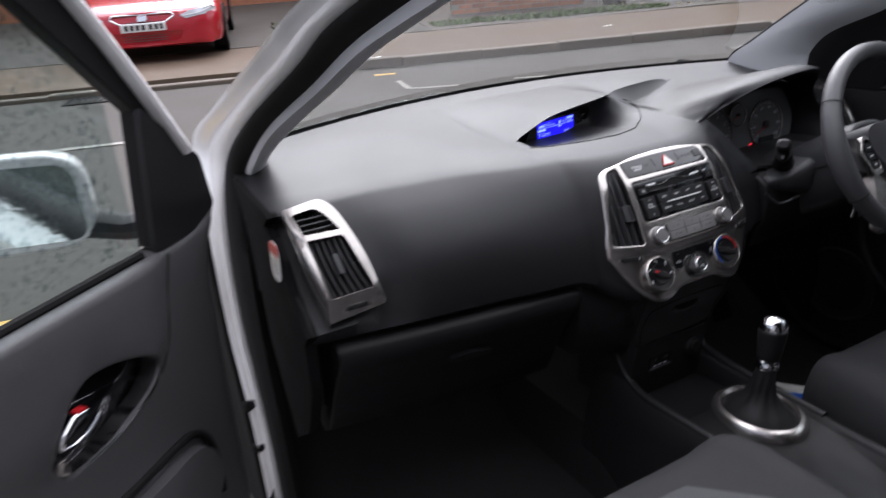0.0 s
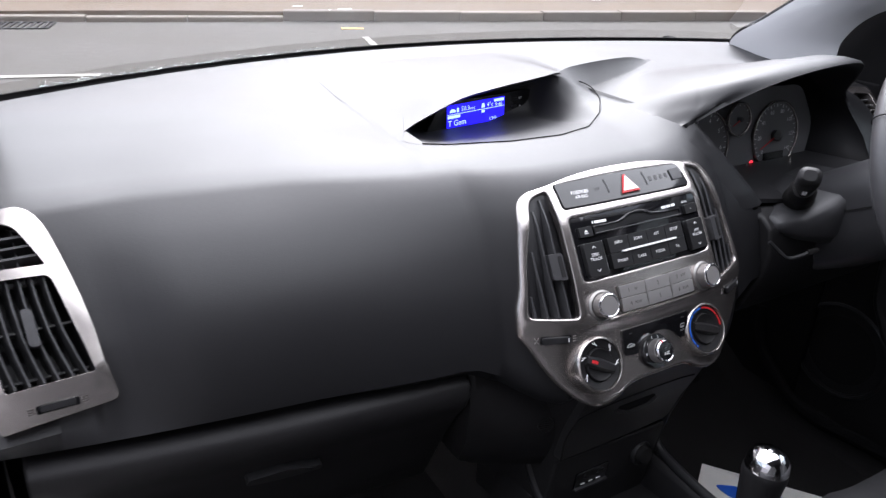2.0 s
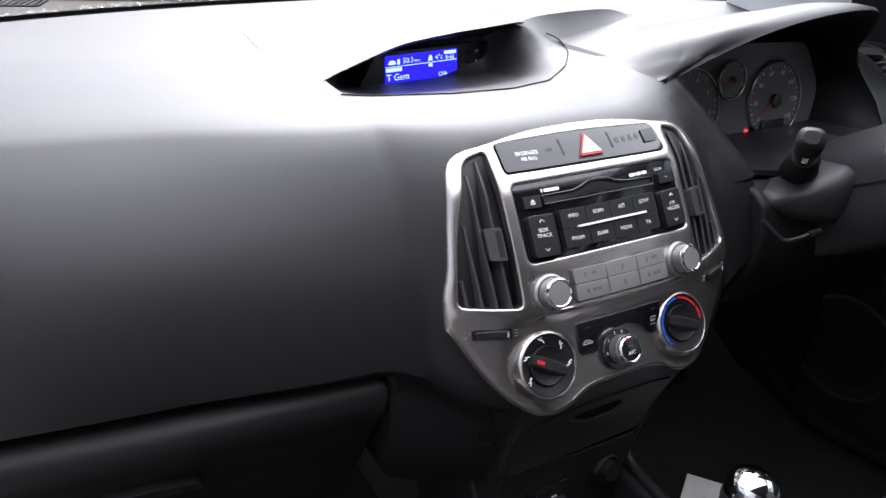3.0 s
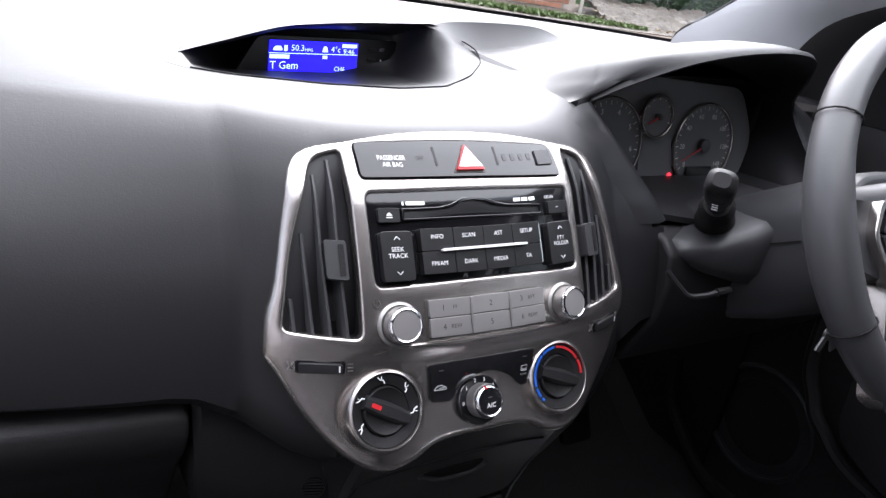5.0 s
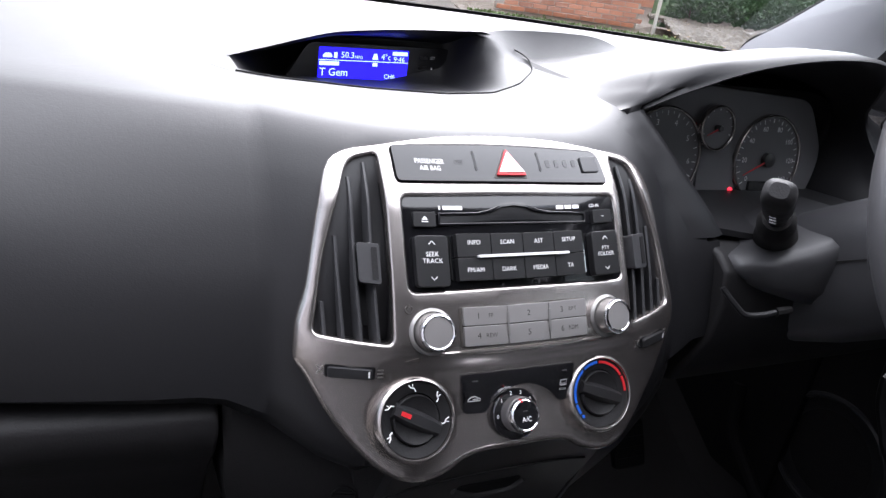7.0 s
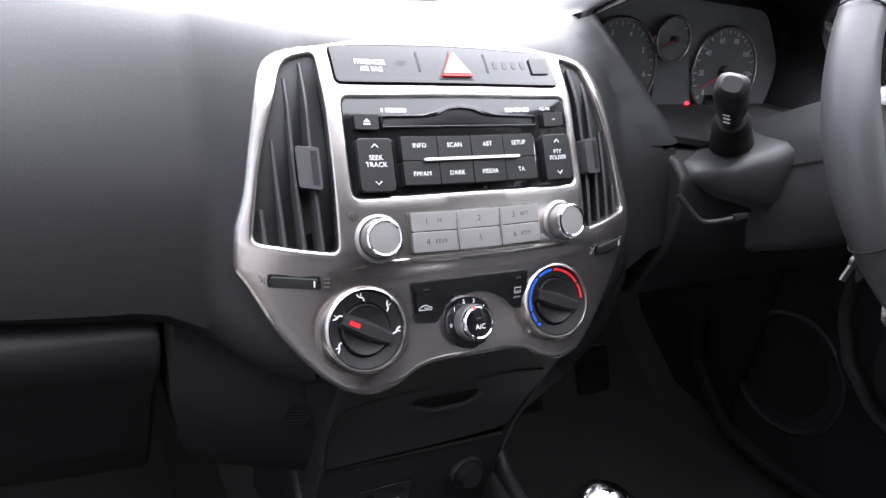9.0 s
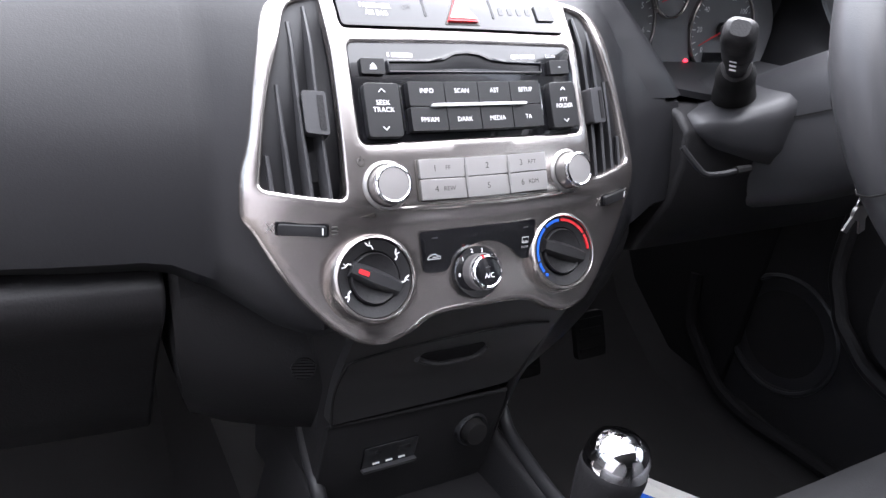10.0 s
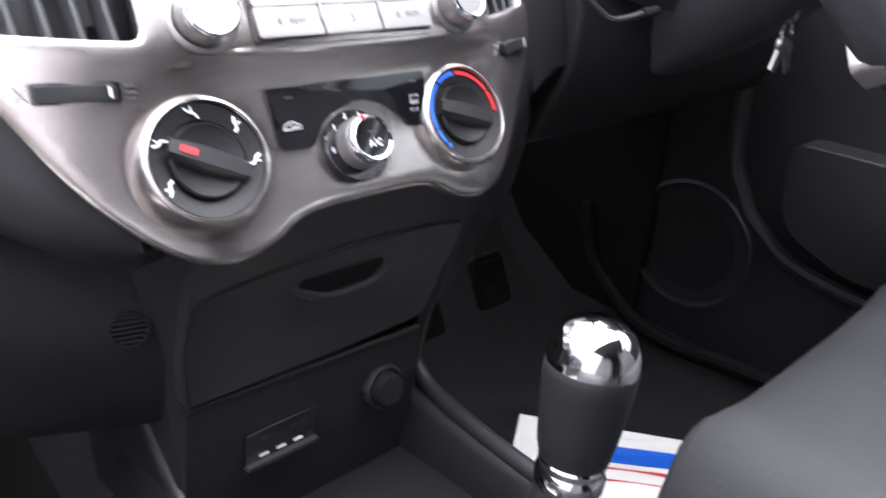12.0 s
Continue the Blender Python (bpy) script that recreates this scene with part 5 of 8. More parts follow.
def trip_display():
    t = thing("trip_display", (-0.01, 0.31, 0.94), "lit blue trip computer display under its hood", "display")
    m = frame_at((0.003, 0.327, 0.9530), (0.16, -1, 0.04))
    f = on(m)
    g = lambda u, v, h: m @ Vector(((u + 0.078) * 1.03 - 0.078, v, h))
    tile("bezel", round_poly([(-0.115, -0.018), (0.085, -0.019), (0.092, 0.0), (0.080, 0.021), (-0.090, 0.021)], 0.008), f, -0.006, 0.0, "gloss", t, step=0.02)
    s = tile("screen", rect(-0.078, -0.0165, 0.024, 0.0165, 0.001), g, -0.002, 0.0010, "screen", t, bevel=0, step=0.02)
    tile("screen_line", rect(-0.078, 0.0035, 0.024, 0.0042, 0.0001), g, 0.0, 0.0013, "screen_ink", s, bevel=0)
    lettering("50.3", 0.0088, g, -0.0470, 0.0092, 0.0013, "screen_ink", s, 1.0)
    lettering("MPG", 0.0045, g, -0.0345, 0.0075, 0.0013, "screen_ink", s, 1.0)
    lettering("4°c", 0.0085, g, -0.0030, 0.0088, 0.0013, "screen_ink", s, 1.0)
    lettering("9:46", 0.0080, g, 0.0130, 0.0068, 0.0013, "screen_ink", s, 1.0)
    tile("screen_bar", rect(0.0045, 0.0112, 0.0225, 0.0150, 0.0004), g, 0.0, 0.0013, "screen_ink", s, bevel=0)
    lettering("T Gem", 0.0110, g, -0.0770, -0.0085, 0.0013, "screen_ink", s, 1.0, "LEFT")
    lettering("CH6", 0.0068, g, 0.0030, -0.0115, 0.0013, "screen_ink", s, 1.0)
    tile("screen_bar", rect(-0.0775, -0.0015, -0.0560, 0.0025, 0.0004), g, 0.0, 0.0013, "screen_ink", s, bevel=0)
    tile("screen_mark", rect(-0.0180, -0.0010, -0.0125, 0.0025, 0.0004), g, 0.0, 0.0013, "screen_ink", s, bevel=0)
    tile("screen_mark", round_poly([(-0.0190, 0.0060), (-0.0120, 0.0060), (-0.0138, 0.0120), (-0.0172, 0.0120)], 0.001), g, 0.0, 0.0013, "screen_ink", s, bevel=0)
    tile("car_mark", round_poly([(-0.0740, 0.0065), (-0.0640, 0.0065), (-0.0640, 0.0085), (-0.0660, 0.0110), (-0.0715, 0.0110), (-0.0740, 0.0085)], 0.0006), g, 0.0, 0.0013, "screen_ink", s, bevel=0)
    tile("pump_mark", rect(-0.0620, 0.0060, -0.0585, 0.0118, 0.0005), g, 0.0, 0.0013, "screen_ink", s, bevel=0)
    for k, text in enumerate(("SET", "▲", "▼")):
        b = tile("display_button", rect(0.0420, 0.0085 - 0.011 * k, 0.0520, 0.0115 - 0.011 * k, 0.001), f, -0.002, 0.0016, "button", t, bevel=0.0005)
        if k == 0:
            lettering(text, 0.0042, f, 0.0590, 0.0100, 0.0003, "ink", t, 1.0)
        else:
            d = 0.0012 if k == 1 else -0.0012
            tile("button_mark", [(0.0578, 0.0100 - 0.011 * k - d), (0.0602, 0.0100 - 0.011 * k - d), (0.0590, 0.0100 - 0.011 * k + d)][:: 1 if d > 0 else -1], f, -0.001, 0.0004, "ink", t, bevel=0)
    return t


stack_trim()
centre_vent(-1)
centre_vent(1)
radio()
hazard_panel()
heater()
trip_display()
# ---------------------------------------------------------------- lower console, gear lever, steering, seats, doors
def lower_console():
    t = thing("centre_console", (0, -0.2, 0.30), "black plastic console with storage box, sockets and tunnel tray", "console")

    def face(u, v, h):
        y = np.interp(v, [0.46, 0.50, 0.56, 0.60, 0.625, 0.66, 0.70, 0.75], [0.020, 0.010, -0.002, -0.006, -0.008, -0.014, -0.028, -0.046])
        return Vector((u, y - h, v + 0.15 * h))

    # storage box lid under the heater controls
    lid = part("box_lid", shell(bmesh.new(), round_poly([(-0.096, 0.748), (0.096, 0.748), (0.096, 0.690), (0.078, 0.6270), (0.010, 0.6240), (-0.098, 0.6250), (-0.100, 0.680)], [0.002, 0.002, 0.03, 0.012, 0.03, 0.006, 0.02], 5), [], face, -0.03, 0.0, 0.015), "console", t, bevel=0.003)
    bm = bmesh.new()
    tube(bm, smooth_line([face(u, v, 0.0004) for u, v in ((-0.096, 0.627), (-0.0985, 0.660), (-0.097, 0.690), (-0.088, 0.702), (-0.030, 0.708), (0.050, 0.707), (0.086, 0.702))], 40), 0.0011, 6)
    part("lid_gap", bm, "rubber", lid)
    lip = [(-0.036, 0.6880), (-0.012, 0.6750), (0.022, 0.6750), (0.031, 0.6860)]
    bm = bmesh.new()
    tube(bm, smooth_line([face(u, v, 0.001) for u, v in lip], 20), 0.0026, 8)
    part("pull", bm, "console", lid)
    # dark matt plate on the lid stands in for shade inside the pull's recess
    bm = bmesh.new()
    shell(bm, round_poly([(-0.033, 0.6880), (-0.010, 0.6768), (0.020, 0.6768), (0.028, 0.6870), (0.026, 0.6920), (-0.031, 0.6930)], 0.003), [], face, -0.004, 0.0008, 0.02)
    part("pull_shade", bm, "matt", lid)
    # right flank of the stack, flaring towards the driver
    bm = bmesh.new()
    loft(bm, [[(0.094, -0.030, 0.725), (0.118, -0.020, 0.735), (0.150, 0.02, 0.745), (0.150, 0.14, 0.745)], [(0.092, -0.014, 0.68), (0.106, -0.006, 0.68), (0.128, 0.03, 0.68), (0.128, 0.14, 0.68)], [(0.083, 0.0, 0.627), (0.090, 0.004, 0.622), (0.105, 0.03, 0.61), (0.105, 0.14, 0.61)], [(0.080, 0.010, 0.56), (0.084, 0.014, 0.56), (0.10, 0.03, 0.55), (0.10, 0.14, 0.55)], [(0.08, 0.02, 0.48), (0.084, 0.024, 0.48), (0.10, 0.04, 0.48), (0.10, 0.14, 0.48)]])
    thick(bm, 0.006)
    part("flank", bm, "hard", t)
    bm = bmesh.new()
    loft(bm, [[(-0.094, -0.030, 0.725), (-0.120, -0.010, 0.735), (-0.14, 0.14, 0.735)], [(-0.092, -0.006, 0.64), (-0.102, 0.006, 0.632), (-0.12, 0.14, 0.63)], [(-0.092, 0.006, 0.56), (-0.098, 0.012, 0.56), (-0.11, 0.14, 0.55)], [(-0.094, 0.020, 0.48), (-0.098, 0.026, 0.48), (-0.11, 0.14, 0.48)]])
    thick(bm, -0.006)
    part("flank", bm, "hard", t)
    # socket panel
    panel = part("socket_panel", shell(bmesh.new(), round_poly([(-0.096, 0.620), (0.080, 0.612), (0.084, 0.47), (-0.098, 0.47)], 0.006), [], face, -0.02, -0.004, 0.02), "hard", t, bevel=0.002)
    bm = bmesh.new()
    tube(bm, [face(-0.094, 0.621, -0.004), face(0.0, 0.618, -0.003), face(0.078, 0.614, -0.004)], 0.0022, 8)
    part("panel_edge", bm, "hard", panel)
    tile("port_plate", rect(-0.060, 0.556, -0.008, 0.584, 0.002), face, -0.006, -0.0015, "gloss", panel, bevel=0.001)
    tile("port_ledge", rect(-0.060, 0.5555, -0.008, 0.5595, 0.001), face, -0.003, 0.003, "vent", panel, bevel=0.001)
    tile("port_slot", rect(-0.027, 0.5730, -0.016, 0.5775, 0.0006), face, -0.003, -0.0008, "smooth", panel, bevel=0)
    tile("port_slot", disc(0.0022, 12, (-0.047, 0.5765)), face, -0.003, -0.0008, "smooth", panel, bevel=0)
    for x, w in ((-0.047, 0), (-0.0345, 0), (-0.022, 0)):
        tile("printed_bar", rect(x - 0.0032, 0.5622, x + 0.0032, 0.5640, 0.0003), face, -0.003, -0.0008, "ink", panel, bevel=0)
    m = frame_at(face(0.048, 0.575, -0.003), (0, -1, 0.15))
    bm = bmesh.new()
    lathe(bm, [(0.0168, -0.006), (0.0168, 0.003), (0.0150, 0.006), (0.0133, 0.005), (0.0130, -0.004)], m, 36)
    sock = part("power_socket", bm, "smooth", t)
    bm = bmesh.new()
    lathe(bm, [(0.0128, -0.004), (0.0121, 0.008), (0.0104, 0.0125), (0.0, 0.013)], m, 32)
    part("socket_cap", bm, "rubber", sock)
    # tunnel: rails, tray and gear plateau
    bm = bmesh.new()
    rows = []
    for y, w, zf, zr in ((0.10, 0.100, 0.49, 0.545), (0.04, 0.100, 0.492, 0.540), (-0.02, 0.104, 0.494, 0.534), (-0.09, 0.106, 0.496, 0.532), (-0.105, 0.106, 0.510, 0.532), (-0.12, 0.106, 0.526, 0.534), (-0.26, 0.100, 0.528, 0.536), (-0.30, 0.096, 0.526, 0.538), (-0.45, 0.090, 0.50, 0.545), (-0.9, 0.085, 0.50, 0.56)):
        half = [(w - 0.020, zf), (w - 0.014, zr - 0.006), (w - 0.010, zr), (w - 0.002, zr + 0.001), (w + 0.004, zr - 0.004), (w + 0.012, zr - 0.05), (w + 0.030, 0.40), (w + 0.045, 0.285)]
        rows.append([(-x, y, z) for x, z in reversed(half)] + [(0, y, zf)] + [(x, y, z) for x, z in half])
    loft(bm, rows)
    thick(bm, 0.004)
    part("tunnel_cover", bm, "hard", t, sharp=50)
    for line in ([(-0.100, 0.050, 0.600), (-0.097, 0.030, 0.562), (-0.096, 0.008, 0.541), (-0.101, -0.030, 0.534), (-0.101, -0.095, 0.533), (-0.098, -0.25, 0.535)], [(0.104, 0.050, 0.575), (0.108, 0.030, 0.552), (0.107, 0.008, 0.540), (0.104, -0.050, 0.535), (0.103, -0.114, 0.534), (0.098, -0.25, 0.536)]):
        bm = bmesh.new()
        tube(bm, smooth_line(line, 40), 0.0070, 12)
        part("rail", bm, "smooth", t, "smooth rounded rail along the tray")
    return t


def gear_lever():
    base = Vector((0.019, -0.181, 0.532))
    t = thing("gear_lever", base, "gear lever with a chrome-topped black knob and leather gaiter", "gear lever")
    lean = Matrix.Translation(base) @ Matrix.Rotation(radians(7), 4, "Y") @ Matrix.Rotation(radians(-2), 4, "X")
    flat = Matrix.Translation(base) @ Matrix.Diagonal((0.88, 1.06, 1, 1))
    bm = bmesh.new()
    lathe(bm, [(0.058, -0.002), (0.060, 0.009), (0.065, 0.014), (0.072, 0.0125), (0.078, 0.006), (0.080, -0.004)], flat, 56)
    part("ring", bm, "silver", t, "silver ring round the gaiter")
    bm = bmesh.new()
    rings = []
    n = 64
    for i in range(13):
        f = i / 12
        z = lerp(0.006, 0.098, f)
        r = float(np.interp(f, [0, 0.12, 0.28, 0.45, 0.7, 1.0], [0.060, 0.051, 0.031, 0.022, 0.0185, 0.016]))
        rows = []
        for k in range(n):
            a = 2 * math.pi * k / n
            fold = 1 + 0.10 * math.sin(4 * a + 2.5 * f) * math.sin(math.pi * f) + 0.04 * math.sin(9 * a - 5 * f) * math.sin(math.pi * f)
            m = flat if f < 0.2 else lean
            p = Vector((r * fold * math.cos(a), r * fold * math.sin(a), z))
            rows.append((flat @ p).lerp(lean @ p, f))
        rings.append(rows)
    loft(bm, rings, closed=True)
    part("gaiter", bm, "hard", t, "folded black leather gaiter", sharp=70)
    bm = bmesh.new()
    lathe(bm, [(0.0150, 0.088), (0.0182, 0.090), (0.0186, 0.097), (0.0170, 0.100), (0.0178, 0.104), (0.0160, 0.107)], lean, 40)
    part("collar", bm, "chrome", t)
    bm = bmesh.new()
    lathe(bm, [(0.0165, 0.104), (0.0188, 0.109), (0.0205, 0.122), (0.0222, 0.138), (0.0232, 0.148), (0.0236, 0.154), (0.0232, 0.158), (0.0222, 0.160)], lean, 48)
    knob = part("knob", bm, "hard", t)
    bm = bmesh.new()
    lathe(bm, [(0.0228, 0.1570), (0.0230, 0.1620), (0.0218, 0.1700), (0.0180, 0.1770), (0.0105, 0.1815), (0.0, 0.1830)], lean, 56)
    cap = part("cap", bm, "chrome", knob, "polished chrome cap with the shift pattern")
    for a in (0, 90, 180, 270):
        bm = bmesh.new()
        tube(bm, [lean @ Vector((r * math.cos(radians(a + 45)), r * math.sin(radians(a + 45)), z)) for r, z in ((0.0193, 0.112), (0.0205, 0.122), (0.0222, 0.138), (0.0233, 0.148))], 0.0006, 5)
        part("seam", bm, "rubber", knob)
    return t


WHEEL_C = Vector((0.402, -0.126, 0.935))
WHEEL_N = Vector((0.0, -math.cos(radians(29)), math.sin(radians(29))))
WM = frame_at(WHEEL_C, WHEEL_N)


def steering_wheel():
    t = thing("steering_wheel", WHEEL_C - WHEEL_N * 0.05, "black leather steering wheel with silver spokes and buttons", "steering wheel")
    rim_r, n = 0.171, 72
    bm = bmesh.new()
    rows = []
    for k in range(n):
        a = 2 * math.pi * k / n
        fat = 0.0165 + 0.0025 * max(0, math.cos(2 * (a - math.radians(0)))) ** 4
        rows.append([WM @ Vector(((rim_r + fat * 0.92 * math.cos(b)) * math.cos(a), (rim_r + fat * 0.92 * math.cos(b)) * math.sin(a), fat * 1.08 * math.sin(b))) for b in [2 * math.pi * j / 14 for j in range(14)]])
    loft(bm, rows + rows[:1], closed=True)
    part("rim", bm, "leather", t, sharp=80)
    for a in (32, 148, -25, 205):
        bm = bmesh.new()
        c, s = math.cos(radians(a)), math.sin(radians(a))
        tube(bm, [WM @ Vector(((rim_r + 0.0176 * math.cos(b)) * c, (rim_r + 0.0176 * math.cos(b)) * s, 0.0188 * math.sin(b))) for b in [2 * math.pi * j / 16 for j in range(16)]], 0.0008, 5, closed=True)
        part("seam", bm, "rubber", t)
    bowl = lambda u, v, h: WM @ Vector((u, v, h - 0.010 + 0.020 * math.exp(-((u / 0.085) ** 4 + (v / 0.075) ** 4))))
    pad = round_poly([(-0.086, 0.040), (0.086, 0.040), (0.092, 0.0), (0.070, -0.052), (0.036, -0.082), (-0.036, -0.082), (-0.070, -0.052), (-0.092, 0.0)], 0.022, 5)
    part("airbag_cover", shell(bmesh.new(), pad, [], bowl, -0.045, 0.012, 0.012), "column", t, bevel=0.006, segments=3)
    for s in (-1, 1):
        flip = lambda q: [(s * x, y) for x, y in q]
        spoke = flip(round_poly([(0.080, 0.022), (0.172, 0.030), (0.176, -0.012), (0.094, -0.046), (0.070, -0.030)], 0.008, 4))
        part("spoke", shell(bmesh.new(), spoke, [], on(WM), -0.022, -0.002, 0.02), "column", t, bevel=0.005)
        low = flip(round_poly([(0.052, -0.055), (0.098, -0.040), (0.128, -0.136), (0.108, -0.150), (0.072, -0.092)], 0.006, 4))
        part("spoke_trim", shell(bmesh.new(), low, [], on(WM), -0.020, 0.000, 0.02), "silver", t, bevel=0.004)
        frame_ = flip(round_poly([(0.078, 0.016), (0.106, 0.026), (0.122, -0.004), (0.104, -0.050), (0.076, -0.046)], 0.008, 4))
        hole = flip(round_poly([(0.083, 0.010), (0.103, 0.018), (0.116, -0.004), (0.101, -0.040), (0.082, -0.038)], 0.006, 4))
        part("button_frame", shell(bmesh.new(), frame_, [hole], on(WM), -0.006, 0.007, 0.012), "silver", t, bevel=0.002)
        pod = part("button_pod", shell(bmesh.new(), hole, [], on(WM), -0.008, 0.003, 0.02), "gloss", t)
        for q in ([(0.086, 0.006), (0.100, 0.011), (0.108, -0.002), (0.087, -0.006)], [(0.086, -0.009), (0.110, -0.005), (0.106, -0.018), (0.086, -0.021)], [(0.085, -0.024), (0.104, -0.021), (0.099, -0.036), (0.085, -0.035)]):
            tile("wheel_button", round_poly(flip(q), 0.002), on(WM), 0.001, 0.0062, "button", pod, bevel=0.001)
            cx, cy = s * sum(p[0] for p in q) / 4, sum(p[1] for p in q) / 4
            tile("button_mark", rect(cx - 0.003, cy - 0.0008, cx + 0.003, cy + 0.0008, 0.0003), on(WM), 0.005, 0.0066, "ink", pod, bevel=0)
    bm = bmesh.new()
    em = WM @ Matrix.Translation((0.004, 0.006, 0.0205)) @ Matrix.Diagonal((2.1, 1.4, 1, 1))
    ring = [em @ Vector((0.0125 * math.cos(2 * math.pi * k / 40), 0.0125 * math.sin(2 * math.pi * k / 40), 0.001)) for k in range(40)]
    tube(bm, ring, 0.0019, 8, closed=True)
    tube(bm, [em @ Vector(p) for p in ((-0.0055, -0.0085, 0.001), (-0.0025, 0.0085, 0.001))], 0.0020, 6)
    tube(bm, [em @ Vector(p) for p in ((0.0025, -0.0085, 0.001), (0.0055, 0.0085, 0.001))], 0.0020, 6)
    part("emblem", bm, "chrome", t, "plain chrome oval emblem")
    return t


def steering_column():
    t = thing("steering_column", WHEEL_C - WHEEL_N * 0.22, "black plastic steering column shroud with control stalks", "steering column")
    rows = []
    for d, w, hu, hd in ((0.045, 0.060, 0.050, 0.058), (0.055, 0.066, 0.055, 0.066), (0.10, 0.070, 0.056, 0.078), (0.16, 0.074, 0.052, 0.085), (0.22, 0.076, 0.046, 0.085)):
        row = []
        for k in range(32):
            a = 2 * math.pi * k / 32
            c, s = math.cos(a), math.sin(a)
            u = w * math.copysign(abs(c) ** 0.6, c)
            v = (hu if s > 0 else hd) * math.copysign(abs(s) ** 0.7, s)
            row.append(WM @ Vector((u, v, -d)))
        rows.append(row)
    bm = bmesh.new()
    loft(bm, rows, closed=True, caps=True)
    shroud = part("shroud", bm, "column", t, bevel=0.003, sharp=40)
    bm = bmesh.new()
    rows = []
    for x, up_, low_, y0, y1 in ((0.400, 0.905, 0.815, -0.024, 0.09), (0.350, 0.896, 0.818, -0.023, 0.09), (0.310, 0.882, 0.825, -0.018, 0.09), (0.275, 0.870, 0.833, -0.008, 0.09), (0.250, 0.864, 0.842, 0.006, 0.09), (0.244, 0.860, 0.846, 0.012, 0.09)):
        mid = (up_ + low_) / 2
        rows.append([(x, y1, up_ - 0.012), (x, lerp(y0, y1, 0.5), up_ - 0.006), (x, y0 + 0.014, up_), (x, y0 + 0.004, up_ - 0.004), (x, y0, lerp(mid, up_, 0.5)), (x, y0 + 0.002, lerp(mid, low_, 0.5)), (x, y0 + 0.010, low_), (x, y1, low_ - 0.01)])
    loft(bm, rows, closed=True, caps=True)
    part("shoulder", bm, "column", shroud, sharp=85)
    bm = bmesh.new()
    tube(bm, [WM @ Vector((s * 0.0715, -0.004, -d)) for s, d in ((-0.94, 0.05), (-1, 0.10), (-1.05, 0.16), (-1.08, 0.22))], 0.0009, 5)
    part("seam", bm, "rubber", shroud)
    # wiper stalk towards the middle of the car
    a, b = Vector((0.256, -0.002, 0.905)), Vector((0.174, -0.058, 0.957))
    axis = (b - a).normalized()
    m = frame_at(a, axis) @ Matrix.Diagonal((0.88, 0.88, 0.78, 1))
    bm = bmesh.new()
    lathe(bm, [(0.0230, -0.085), (0.0190, -0.02), (0.0190, 0.002), (0.0165, 0.010), (0.0140, 0.026)], m, 24)
    part("stalk_boot", bm, "rubber", shroud)
    bm = bmesh.new()
    lathe(bm, [(0.0095, 0.010), (0.0105, 0.040), (0.0128, 0.060), (0.0142, 0.070), (0.0142, 0.080)], m, 28)
    stalk = part("wiper_stalk", bm, "hard", t)
    bm = bmesh.new()
    lathe(bm, [(0.0145, 0.082), (0.0148, 0.090), (0.0148, 0.100), (0.0142, 0.106)], m, 28)
    part("stalk_ring", bm, "hard", stalk)
    bm = bmesh.new()
    rows = []
    for h, w, d in ((0.106, 0.0142, 0.0142), (0.118, 0.0148, 0.0138), (0.130, 0.0142, 0.0125), (0.137, 0.0116, 0.0100), (0.140, 0.008, 0.007)):
        rows.append([m @ Vector((w * math.copysign(abs(math.cos(q)) ** 0.7, math.cos(q)), d * math.copysign(abs(math.sin(q)) ** 0.7, math.sin(q)), h)) for q in [2 * math.pi * k / 24 for k in range(24)]])
    loft(bm, rows, closed=True, caps=True)
    part("stalk_end", bm, "hard", stalk)
    for k in range(3):
        bm = bmesh.new()
        box(bm, (0.0, -0.0146, 0.066 + 0.013 * k), (0.006, 0.0012, 0.0022), m)
        part("printed_bar", bm, "ink", stalk)
    # light stalk on the far side
    a, b = Vector((0.44, -0.045, 0.915)), Vector((0.57, -0.075, 0.955))
    m = frame_at(a, (b - a).normalized())
    bm = bmesh.new()
    lathe(bm, [(0.0130, -0.01), (0.0110, 0.03), (0.0125, 0.075), (0.0150, 0.100), (0.0155, 0.135), (0.012, 0.142), (0.0, 0.143)], m, 24)
    part("light_stalk", bm, "smooth", t)
    for k in range(3):
        bm = bmesh.new()
        box(bm, (0.0, -0.0150, 0.100 + 0.014 * k), (0.007, 0.0014, 0.004), m)
        part("printed_bar", bm, "ink", t)
    return t


